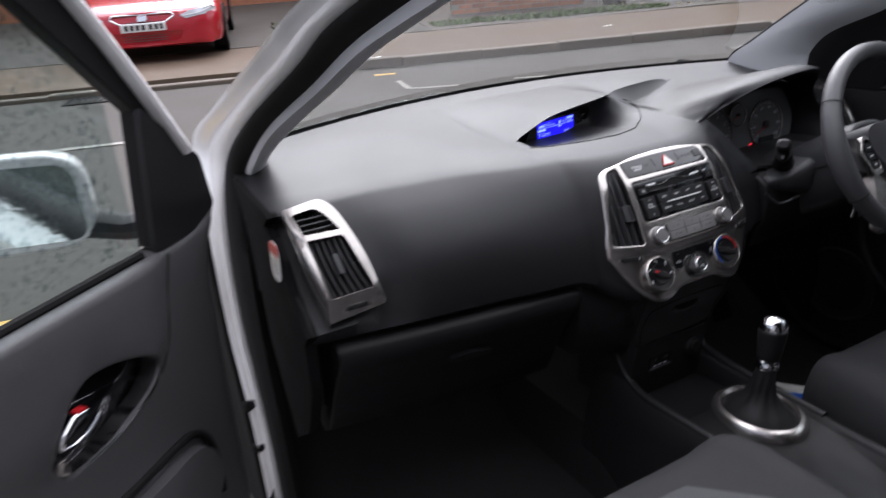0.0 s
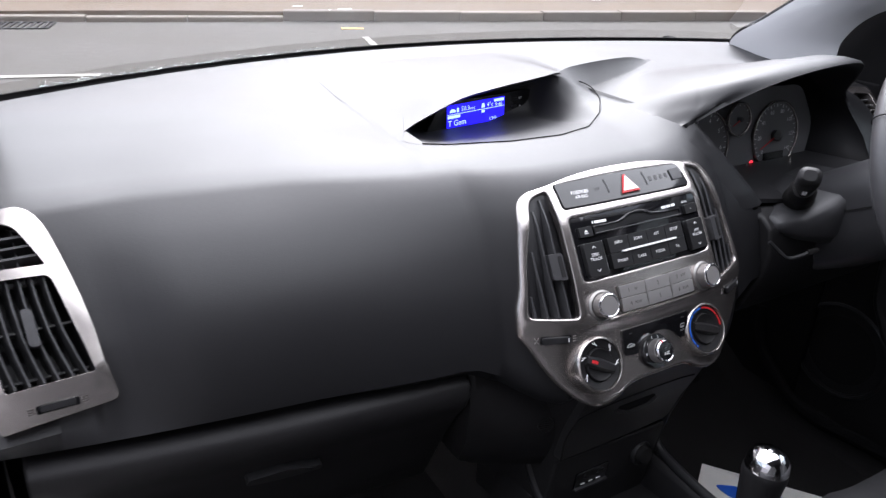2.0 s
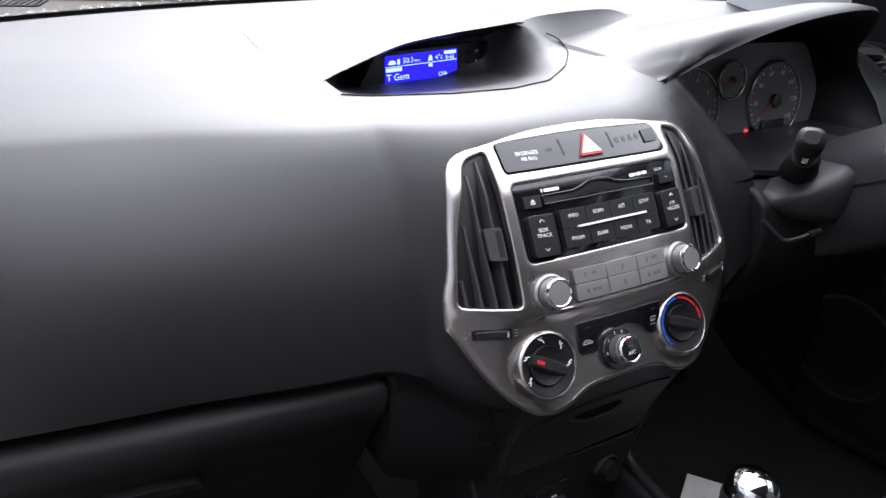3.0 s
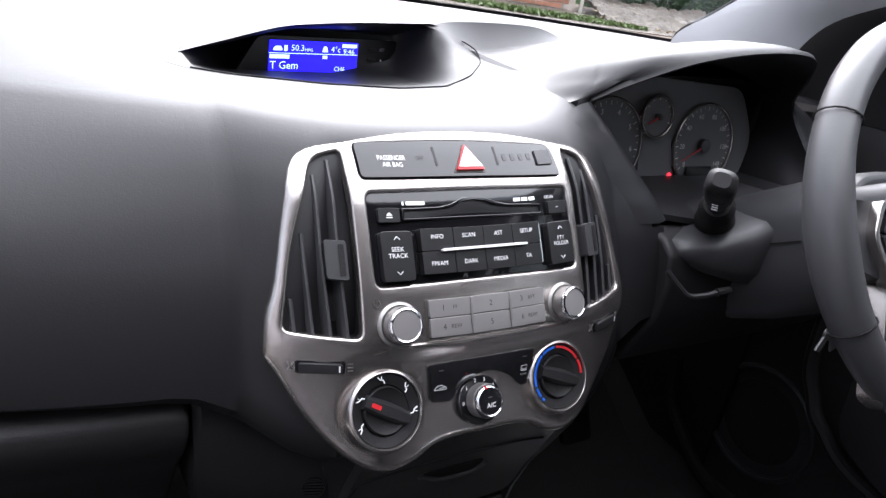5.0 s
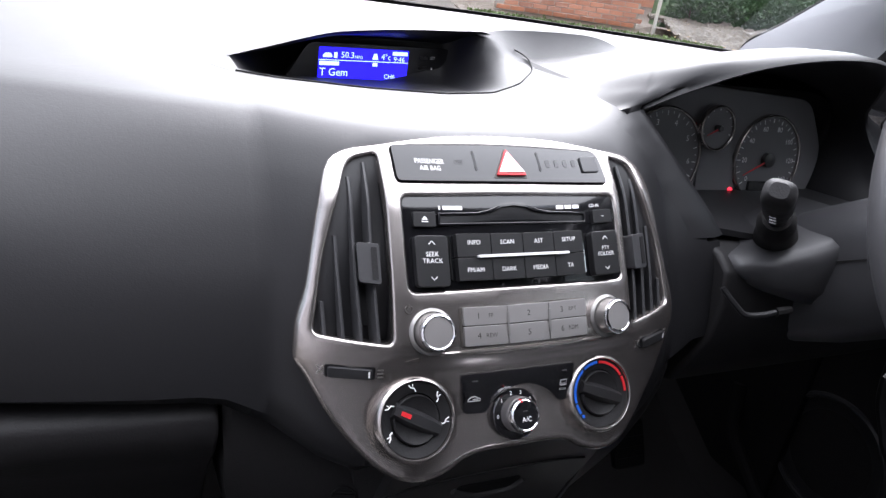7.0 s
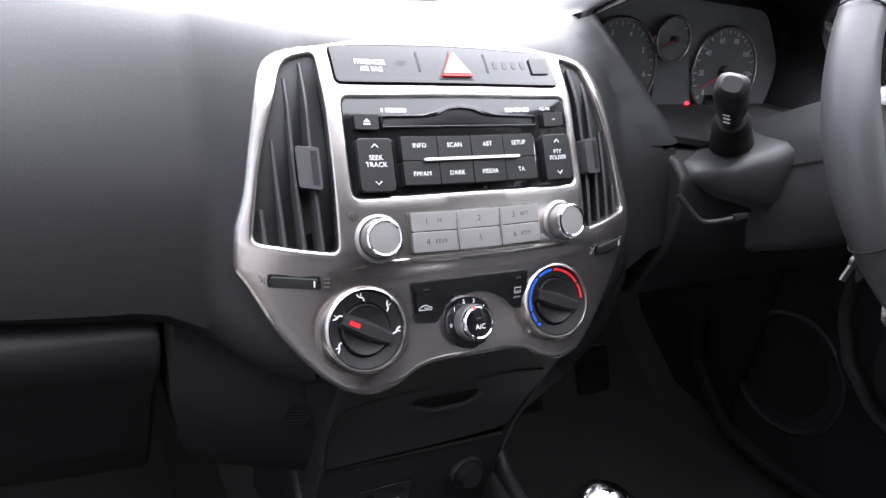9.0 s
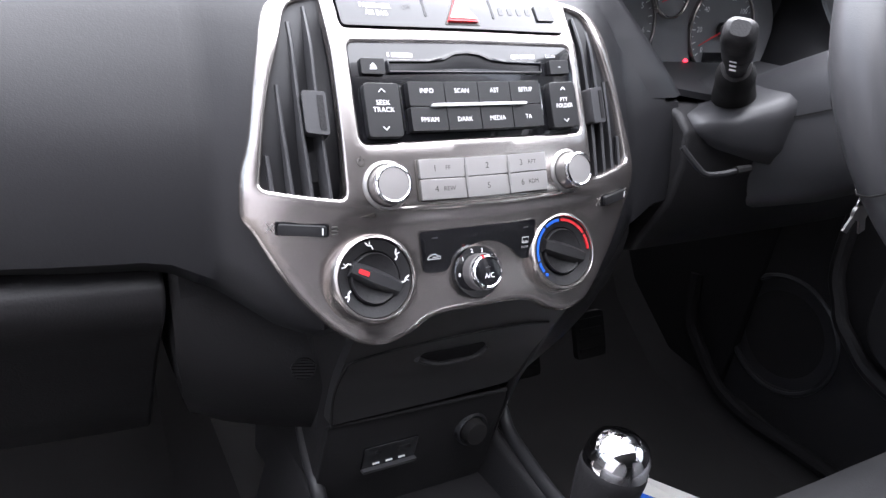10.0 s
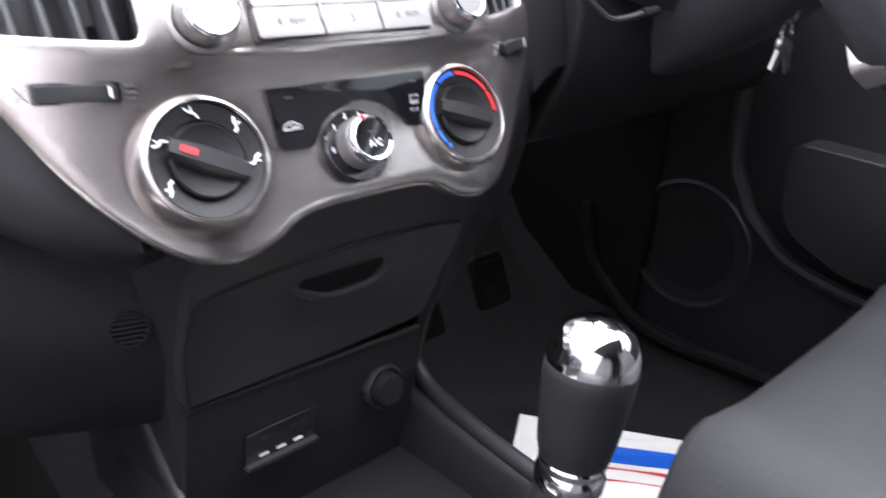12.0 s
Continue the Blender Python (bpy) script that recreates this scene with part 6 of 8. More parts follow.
def keys():
    t = thing("car_keys", (0.40, -0.06, 0.845), "chrome car keys hanging from the ignition lock", "keys")
    bm = bmesh.new()
    tube(bm, [Vector((0.374 + 0.009 * math.cos(a), -0.086, 0.812 + 0.010 * math.sin(a))) for a in [2 * math.pi * k / 20 for k in range(20)]], 0.0014, 6, closed=True)
    part("key_ring", bm, "chrome", t)
    for x, z, w in ((0.365, 0.794, 0.4), (0.383, 0.791, -0.5)):
        bm = bmesh.new()
        m = Matrix.Translation((x, -0.087, z)) @ Matrix.Rotation(w, 4, "Y")
        box(bm, (0, 0, 0), (0.008, 0.0022, 0.022), m)
        lathe(bm, [(0.0, -0.0016), (0.0070, -0.0016), (0.0070, 0.0016), (0.0, 0.0016)], m @ Matrix.Translation((0, 0, 0.010)) @ Matrix.Rotation(radians(90), 4, "X"), 16)
        part("key", bm, "silver_dark", t)
    bm = bmesh.new()
    lathe(bm, [(0.010, -0.01), (0.010, 0.012), (0.008, 0.014), (0.0, 0.014)], frame_at((0.421, -0.058, 0.845), (-0.4, -1, -0.3)), 20)
    part("ignition_lock", bm, "smooth", t)
    bm = bmesh.new()
    tube(bm, [(0.417, -0.068, 0.842), (0.397, -0.082, 0.832), (0.378, -0.086, 0.821)], 0.003, 6)
    part("key_shank", bm, "chrome", t)


def gauge(t, name, x, z, r, sweep, numbers, needle, ticks):
    m = frame_at((x, 0.176, z), (0, -1, 0.16))
    bm = bmesh.new()
    lathe(bm, [(0.0, -0.004), (r, -0.004), (r, -0.001), (0.0, -0.002)], m, 56)
    g = part(name, bm, "dial_face", t)
    bm = bmesh.new()
    lathe(bm, [(r, -0.003), (r, 0.0018), (r + 0.0012, 0.0026), (r + 0.0026, 0.0016), (r + 0.003, -0.003)], m, 64)
    part("bezel_ring", bm, "silver", g)
    for k in range(ticks + 1):
        a = radians(lerp(*sweep, k / ticks))
        bm = bmesh.new()
        long_ = k % 2 == 0
        tube(bm, [m @ Vector((q * math.cos(a), q * math.sin(a), 0.0)) for q in (r * (0.86 if long_ else 0.90), r * 0.95)], 0.0005 if long_ else 0.0003, 4)
        part("tick", bm, "ink", g)
    for k, text in enumerate(numbers):
        a = radians(lerp(*sweep, k / (len(numbers) - 1)))
        lettering(text, r * 0.17, on(m), 0.74 * r * math.cos(a), 0.74 * r * math.sin(a), 0.0006, "ink", g, 1.0)
    a = radians(needle)
    bm = bmesh.new()
    tube(bm, [m @ Vector((-0.15 * r * math.cos(a), -0.15 * r * math.sin(a), 0.004)), m @ Vector((0.85 * r * math.cos(a), 0.85 * r * math.sin(a), 0.004))], [0.0014, 0.0006], 6)
    part("needle", bm, "red", g)
    bm = bmesh.new()
    lathe(bm, [(0.17 * r, -0.001), (0.17 * r, 0.005), (0.13 * r, 0.0065), (0.0, 0.007)], m, 28)
    part("needle_cap", bm, "vent", g)
    return g


def instrument_cluster():
    t = thing("instrument_cluster", (0.336, 0.19, 0.865), "dark instrument cluster with silver-ringed dials and red lamp", "instrument cluster")
    f = on(frame_at((0.345, 0.182, 0.915), (0, -1, 0.16)))
    tile("backing", round_poly([(-0.125, -0.055), (0.170, -0.055), (0.185, 0.0), (0.150, 0.062), (-0.07, 0.072), (-0.125, 0.040)], 0.02), f, -0.006, 0.0, "dial_face", t, step=0.03)
    tile("centre_panel", round_poly([(-0.014, -0.051), (0.046, -0.051), (0.030, 0.010), (-0.018, 0.010)], 0.004), f, -0.001, 0.003, "dial_face", t, step=0.03)
    gauge(t, "tachometer", 0.273, 0.907, 0.052, (225, -45), ("0", "1", "2", "3", "4", "5", "6", "7"), 225, 28)
    s = gauge(t, "speedometer", 0.434, 0.906, 0.050, (218, -38), ("0", "20", "40", "60", "80", "100", "120", "140"), 205, 28)
    gauge(t, "fuel_gauge", 0.342, 0.941, 0.0225, (200, -20), ("", ""), 205, 8)
    tile("odometer", rect(0.064, -0.050, 0.108, -0.035, 0.002), f, 0.004, 0.0075, "gloss", t, bevel=0)
    tile("warning_lamp", disc(0.0034, 12, (0.039, -0.046)), f, 0.002, 0.0040, "red_lamp", t, "lit red warning lamp", bevel=0)
    tile("red_mark", disc(0.0012, 8, (-0.031, 0.028)), f, 0.002, 0.0052, "red", t, bevel=0)


def pedal(x, y, z, name):
    t = thing("pedal", (x, y, z), "black ribbed rubber foot pedal", "pedal", "pedals")
    m = frame_at((x, y, z), (0, -1, 0.5))
    bm = bmesh.new()
    shell(bm, rect(-0.028, -0.035, 0.028, 0.035, 0.008), [], on(m), -0.010, 0.0, 0.03)
    part("pad", bm, "rubber", t, bevel=0.003)
    for k in range(4):
        bm = bmesh.new()
        box(bm, (0, -0.022 + 0.015 * k, 0.001), (0.044, 0.005, 0.003), m)
        part("rib", bm, "rubber", t)
    bm = bmesh.new()
    tube(bm, [m @ Vector((0, 0.02, -0.008)), Vector((x, y + 0.09, z + 0.10)), Vector((x, y + 0.14, z + 0.24))], [0.008, 0.007, 0.007], 8)
    part("arm", bm, "hard", t)


def seat(x0, label, up=0.025, back=0.0):
    t = thing("front_seat", (x0, -0.45 - back, 0.29), label, "car seat", "front seats")

    def cushion_row(y, hw, top, low):
        row = []
        for k in range(40):
            a = 2 * math.pi * k / 40
            c, s = math.cos(a), math.sin(a)
            u = hw * math.copysign(abs(c) ** 0.72, c)
            v = math.copysign(abs(s) ** 0.6, s)
            z = (top + low) / 2 + v * (top - low) / 2
            if s > 0:  # raised side bolsters and a dished middle
                z += 0.022 * ease(0.55, 0.85, abs(u) / hw) * (1 - ease(0.90, 1.0, abs(u) / hw)) - 0.006 * (1 - ease(0.3, 0.6, abs(u) / hw))
            row.append((x0 + u, y - back, z + up))
        return row
    bm = bmesh.new()
    rows = [cushion_row(y, w, a, b) for y, w, a, b in ((-0.160, 0.185, 0.520, 0.470), (-0.164, 0.215, 0.548, 0.440), (-0.176, 0.236, 0.570, 0.415), (-0.200, 0.248, 0.583, 0.395), (-0.24, 0.253, 0.589, 0.385), (-0.32, 0.256, 0.588, 0.38), (-0.45, 0.256, 0.575, 0.38), (-0.62, 0.25, 0.56, 0.38), (-0.66, 0.22, 0.54, 0.40))]
    loft(bm, rows, closed=True, caps=True)
    part("cushion", bm, "fabric", t, "dark woven cloth cushion", sharp=75)
    bm = bmesh.new()
    pts = []
    for i in range(15):
        y = lerp(-0.24, -0.60, i / 14)
        w = 0.135 * min(1.0, 0.45 + 0.16 * i) + 0.02 * math.sin(math.pi * i / 14)
        top = np.interp(y, [-0.62, -0.45, -0.32, -0.24, -0.20], [0.56, 0.575, 0.588, 0.589, 0.583]) - 0.002
        pts.append([(x0 + w * u, y - back, up + top + 0.004 * (1 - u * u) + (0.0 if abs(u) < 1 else -0.010)) for u in (-1, -0.96, -0.5, 0, 0.5, 0.96, 1)])
    loft(bm, pts)
    thick(bm, 0.006)
    part("insert", bm, "fabric_light", t, "lighter grey centre panel", sharp=75)
    bm = bmesh.new()
    rows = []
    for f, w, d in ((0, 0.20, 0.05), (0.03, 0.235, 0.075), (0.12, 0.25, 0.085), (0.5, 0.25, 0.08), (0.8, 0.235, 0.07), (0.94, 0.20, 0.06), (1.0, 0.15, 0.035)):
        c = Vector((x0, lerp(-0.68, -0.90, f) - back, lerp(0.50, 1.12, f)))
        row = []
        for k in range(36):
            a = 2 * math.pi * k / 36
            u, v = math.copysign(abs(math.cos(a)) ** 0.6, math.cos(a)), math.copysign(abs(math.sin(a)) ** 0.6, math.sin(a))
            row.append(c + Vector((w * u, d * v + (0.03 * ease(0.6, 0.9, abs(u)) if v > 0 else 0), 0.33 * d * v)))
        rows.append(row)
    loft(bm, rows, closed=True, caps=True)
    part("backrest", bm, "fabric", t, sharp=75)
    bm = bmesh.new()
    rows = []
    for f, w, d in ((0, 0.09, 0.03), (0.1, 0.12, 0.045), (0.5, 0.13, 0.05), (0.9, 0.115, 0.045), (1.0, 0.08, 0.03)):
        c = Vector((x0, lerp(-0.915, -0.955, f) - back, lerp(1.15, 1.33, f)))
        rows.append([c + Vector((w * math.copysign(abs(math.cos(a)) ** 0.6, math.cos(a)), d * math.copysign(abs(math.sin(a)) ** 0.7, math.sin(a)), 0)) for a in [2 * math.pi * k / 28 for k in range(28)]])
    loft(bm, rows, closed=True, caps=True)
    part("headrest", bm, "fabric", t, sharp=75)
    bm = bmesh.new()
    box(bm, (x0, -0.42 - back, 0.34), (0.40, 0.44, 0.10))
    part("seat_base", bm, "hard", t, bevel=0.02)
    return t


def paper_mat():
    a, b, c, d = Vector((0.390, 0.140, 0)), Vector((0.530, -0.030, 0)), Vector((0.400, -0.12, 0)), Vector((0.265, 0.055, 0))
    t = thing("paper_mat", (0.40, 0, 0.288), "white paper floor mat with blue and red stripes", "paper mat")
    at = lambda u, v, h: (a.lerp(b, u)).lerp(d.lerp(c, u), v) + Vector((0, 0, 0.2985 + 0.008 * math.sin(4 * u + 2) * math.sin(5 * v + 1) + h))
    part("sheet", shell(bmesh.new(), [(0, 0), (1, 0), (1, 1), (0, 1)], [], at, -0.0008, 0.0, 0.09), "paper", t)
    part("blue_stripe", shell(bmesh.new(), round_poly([(0.12, 0.30), (0.30, 0.20), (0.98, 0.16), (0.98, 0.36), (0.25, 0.42)], 0.05), [], at, -0.0002, 0.0006, 0.09), "blue", t, "printed blue stripe")
    part("red_stripe", shell(bmesh.new(), [(0.20, 0.47), (0.98, 0.44), (0.98, 0.54), (0.30, 0.56)], [], at, -0.0002, 0.0006, 0.09), "red", t, "printed red stripe")
    part("red_stripe", shell(bmesh.new(), [(0.36, 0.62), (0.98, 0.60), (0.98, 0.66), (0.42, 0.68)], [], at, -0.0002, 0.0006, 0.09), "red", t, "printed red stripe")


def door_mirror(t, c, face, side):
    """Wing mirror: housing, glass and foot; face is the way its glass looks."""
    m = frame_at(c, face)
    bm = bmesh.new()
    rows = []
    for d, s in ((-0.085, 0.45), (-0.07, 0.72), (-0.04, 0.92), (-0.01, 1.0), (0.008, 1.0), (0.012, 0.96)):
        rows.append([m @ Vector((0.105 * s * math.copysign(abs(math.cos(a)) ** 0.5, math.cos(a)), 0.068 * s * math.copysign(abs(math.sin(a)) ** 0.55, math.sin(a)), d)) for a in [2 * math.pi * k / 36 for k in range(36)]])
    loft(bm, rows, closed=True, caps=True)
    h = part("mirror_housing", bm, "paint", t, "silver-white wing mirror housing", bevel=0.002)
    bm = bmesh.new()
    shell(bm, round_poly([(-0.094, -0.056), (0.094, -0.056), (0.090, 0.052), (-0.080, 0.056)], 0.026), [], on(m), 0.010, 0.0135, 0.05)
    part("mirror_glass", bm, "mirror", h)
    bm = bmesh.new()
    tube(bm, [m @ Vector((side * 0.09, -0.045, -0.02)), m @ Vector((side * 0.14, -0.055, -0.01)), m @ Vector((side * 0.17, -0.05, 0.0))], [0.03, 0.026, 0.03], 10, flat=0.7)
    part("mirror_foot", bm, "hard", h)


def open_door():
    a = radians(50)
    p0, d, n = Vector((-0.77, 0.22, 0)), Vector((-math.sin(a), -math.cos(a), 0)), Vector((math.cos(a), -math.sin(a), 0))
    t = thing("passenger_door", p0 + d * 0.5 + Vector((0, 0, 0.30)), "open passenger door with black trim and rain-wet window", "car door")
    swell = lambda s, z: 0.010 * ease(0.0, 0.05, s - float(np.interp(z, [0.80, 0.835, 0.887, 0.938], [0.135, 0.106, 0.088, 0.066]))) * ease(0.77, 0.82, z) + 0.018 * math.exp(-((z - 0.80) / 0.12) ** 2) * ease(0.02, 0.18, s) + 0.030 * math.exp(-((z - 0.60) / 0.07) ** 2) * ease(0.05, 0.25, s)
    surf = lambda s, z, h: p0 + d * s + n * (h + swell(s, z)) + Vector((0, 0, z))
    flat = lambda s, z, h: p0 + d * s + n * h + Vector((0, 0, z))
    trim = round_poly([(-0.058, 0.966), (-0.020, 0.90), (-0.012, 0.78), (-0.012, 0.32), (1.02, 0.32), (1.05, 0.955), (0.34, 0.948), (0.062, 0.944), (0.010, 0.946)], [0.006, 0.03, 0.05, 0.02, 0.05, 0.02, 0.05, 0.03, 0.03], 5)
    bowl = round_poly([(0.144, 0.802), (0.146, 0.818), (0.169, 0.837), (0.220, 0.855), (0.265, 0.861), (0.300, 0.846), (0.331, 0.813), (0.340, 0.780), (0.322, 0.754), (0.252, 0.755), (0.183, 0.777)], 0.016, 4)
    part("trim_panel", soft_shell(bmesh.new(), trim, [bowl], surf, -0.04, 0.0, 0.03, 0.012, 0.006), "door", t, "dark grey grained door trim panel")
    part("handle_bowl", shell(bmesh.new(), offset_loop(bowl, -0.004), [], surf, -0.040, -0.032, 0.03), "gloss", t)
    bm = bmesh.new()
    loft(bm, [[surf(s, z, -0.006), surf(s, z, -0.034)] for s, z in bowl + bowl[:1]])
    part("bowl_side", bm, "gloss", t)
    bm = bmesh.new()
    tube(bm, smooth_line([surf(0.231, 0.806, -0.022), surf(0.262, 0.802, -0.006), surf(0.295, 0.795, 0.004), surf(0.326, 0.787, 0.006)], 16), [0.0022 + 0.0022 * math.sin(math.pi * min(1, (k + 3) / 19)) for k in range(17)], 10, flat=1.7)
    handle = part("door_handle", bm, "chrome", t, "chrome inner door handle")
    block = round_poly([(0.279, 0.832), (0.300, 0.834), (0.325, 0.818), (0.332, 0.800), (0.300, 0.790), (0.288, 0.796)], 0.006, 4)
    part("lock_lever", soft_shell(bmesh.new(), block, [], surf, -0.026, 0.003, 0.01, 0.006), "chrome", t)
    tile("lock_mark", [(0.283, 0.830), (0.298, 0.832), (0.297, 0.8345), (0.283, 0.8335)], surf, -0.01, 0.0015, "red", t, bevel=0)
    low = round_poly([(0.318, 0.786), (0.332, 0.788), (0.336, 0.768), (0.322, 0.758), (0.314, 0.764)], 0.004, 4)
    part("handle_foot", soft_shell(bmesh.new(), low, [], surf, -0.022, 0.002, 0.01, 0.004), "silver", t)
    bm = bmesh.new()
    tube(bm, smooth_line([surf(0.146, 0.806, 0.0015), surf(0.162, 0.788, 0.0015), surf(0.190, 0.774, 0.0015), surf(0.235, 0.760, 0.0015), surf(0.300, 0.753, 0.001)], 20), 0.0013, 6)
    part("bowl_trim", bm, "chrome", t)
    # arm rest pad
    bm = bmesh.new()
    pad = round_poly([(0.063, 0.563), (0.075, 0.615), (0.105, 0.645), (0.152, 0.655), (0.75, 0.655), (0.80, 0.60), (0.76, 0.54), (0.12, 0.50)], 0.03, 6)
    shell(bm, pad, [], surf, -0.01, 0.020, 0.05)
    part("armrest", bm, "door", t, bevel=0.012, segments=3)
    bm = bmesh.new()
    tube(bm, smooth_line([surf(s, z, 0.003) for s, z in ((0.060, 0.52), (0.058, 0.575), (0.072, 0.630), (0.102, 0.660), (0.150, 0.670), (0.30, 0.671), (0.55, 0.672))], 30), 0.006, 8)
    part("armrest_gap", bm, "rubber", t)
    # seam between the front strip of the panel and its swelling upper part
    bm = bmesh.new()
    tube(bm, smooth_line([surf(s, z, 0.0002) for s, z in ((0.066, 0.938), (0.088, 0.887), (0.106, 0.835), (0.125, 0.810), (0.144, 0.792))], 20), 0.0016, 6)
    part("panel_seam", bm, "rubber", t)
    # upper frame round the window
    outer = [(-0.044, 1.030), (-0.031, 1.058), (0.092, 1.277), (0.14, 1.345), (0.22, 1.385), (0.98, 1.39), (1.07, 0.955), (1.0, 0.955), (0.93, 1.31), (0.27, 1.32), (0.205, 1.297), (0.056, 1.135), (0.078, 0.95), (0.0, 0.95)]
    part("window_frame", shell(bmesh.new(), outer, [], flat, -0.038, -0.012, 0.05), "rubber", t, bevel=0.004)
    bm = bmesh.new()
    tube(bm, smooth_line([flat(-0.020, 1.062, -0.010), flat(0.045, 1.168, -0.010), flat(0.120, 1.278, -0.010), flat(0.175, 1.335, -0.010), flat(0.26, 1.358, -0.010), flat(0.60, 1.362, -0.010), flat(0.95, 1.352, -0.010)], 40), 0.016, 10, flat=0.6)
    part("frame_strip", bm, "paint", t, "silver-painted strip of the window frame")
    tile("mirror_sail", round_poly([(-0.058, 0.968), (0.0, 0.945), (0.082, 0.946), (0.056, 1.142), (-0.045, 1.048)], 0.008), flat, -0.014, -0.004, "smooth", t, bevel=0.003, step=0.05)
    g = part("window_pane", shell(bmesh.new(), [(0.09, 0.93), (1.02, 0.93), (0.95, 1.33), (0.25, 1.33), (0.19, 1.30), (0.095, 1.16)], [], flat, -0.028, -0.024, 0.2), "wet_glass", t, "rain-spotted window glass")
    g.visible_shadow = False
    bm = bmesh.new()
    tube(bm, [flat(0.098, 0.948, -0.016), flat(0.4, 0.952, -0.016), flat(1.03, 0.958, -0.016)], 0.007, 8)
    part("belt_seal", bm, "rubber", t)
    part("outer_skin", shell(bmesh.new(), round_poly([(-0.02, 0.32), (1.05, 0.32), (1.08, 0.885), (0.10, 0.885), (-0.02, 0.885)], 0.02), [], flat, -0.12, -0.05, 0.2), "paint", t, bevel=0.01)
    def spot(r):
        s = r.uniform(0.11, 0.75)
        return flat(s, r.uniform(0.96, min(1.30, 1.14 + 1.6 * (s - 0.10))), -0.0285), d, Vector((0, 0, 1)), -n
    rain_drops("rain_drops", t, spot, 3600, 0.0023, 21)
    door_mirror(t, flat(0.135, 1.022, -0.185), n * 0.55 - d * (-0.85), 1)
    return t


def rain_drops(name, parent, place, count, size, seed):
    """Rain drops on a pane: place(random) gives a spot and the pane's two directions."""
    rnd = random.Random(seed)
    verts, faces = [], []
    for _ in range(count):
        p, a, b, n = place(rnd)
        r = size * rnd.choice((0.5, 0.7, 0.7, 1.0, 1.0, 1.5)) * rnd.uniform(0.8, 1.2)
        i = len(verts)
        for ring, h in ((1.0, 0.0), (0.72, 0.42)):
            for k in range(8):
                t = 2 * math.pi * k / 8
                verts.append(tuple(p + a * (r * ring * math.cos(t)) + b * (r * ring * math.sin(t) * 1.25) + n * (r * h)))
        verts.append(tuple(p + n * (r * 0.55)))
        for k in range(8):
            q = (k + 1) % 8
            faces += [(i + k, i + q, i + 8 + q, i + 8 + k), (i + 8 + k, i + 8 + q, i + 16)]
    me = bpy.data.meshes.new(name)
    me.from_pydata(verts, [], faces)
    for p in me.polygons:
        p.use_smooth = True
    me.materials.append(M["drop"])
    ob = new(name, me)
    ob.parent, ob.matrix_parent_inverse = parent, parent.matrix_basis.inverted()
    ob["label"] = "clear rain drops on the glass"
    ob.visible_shadow = False
    return ob


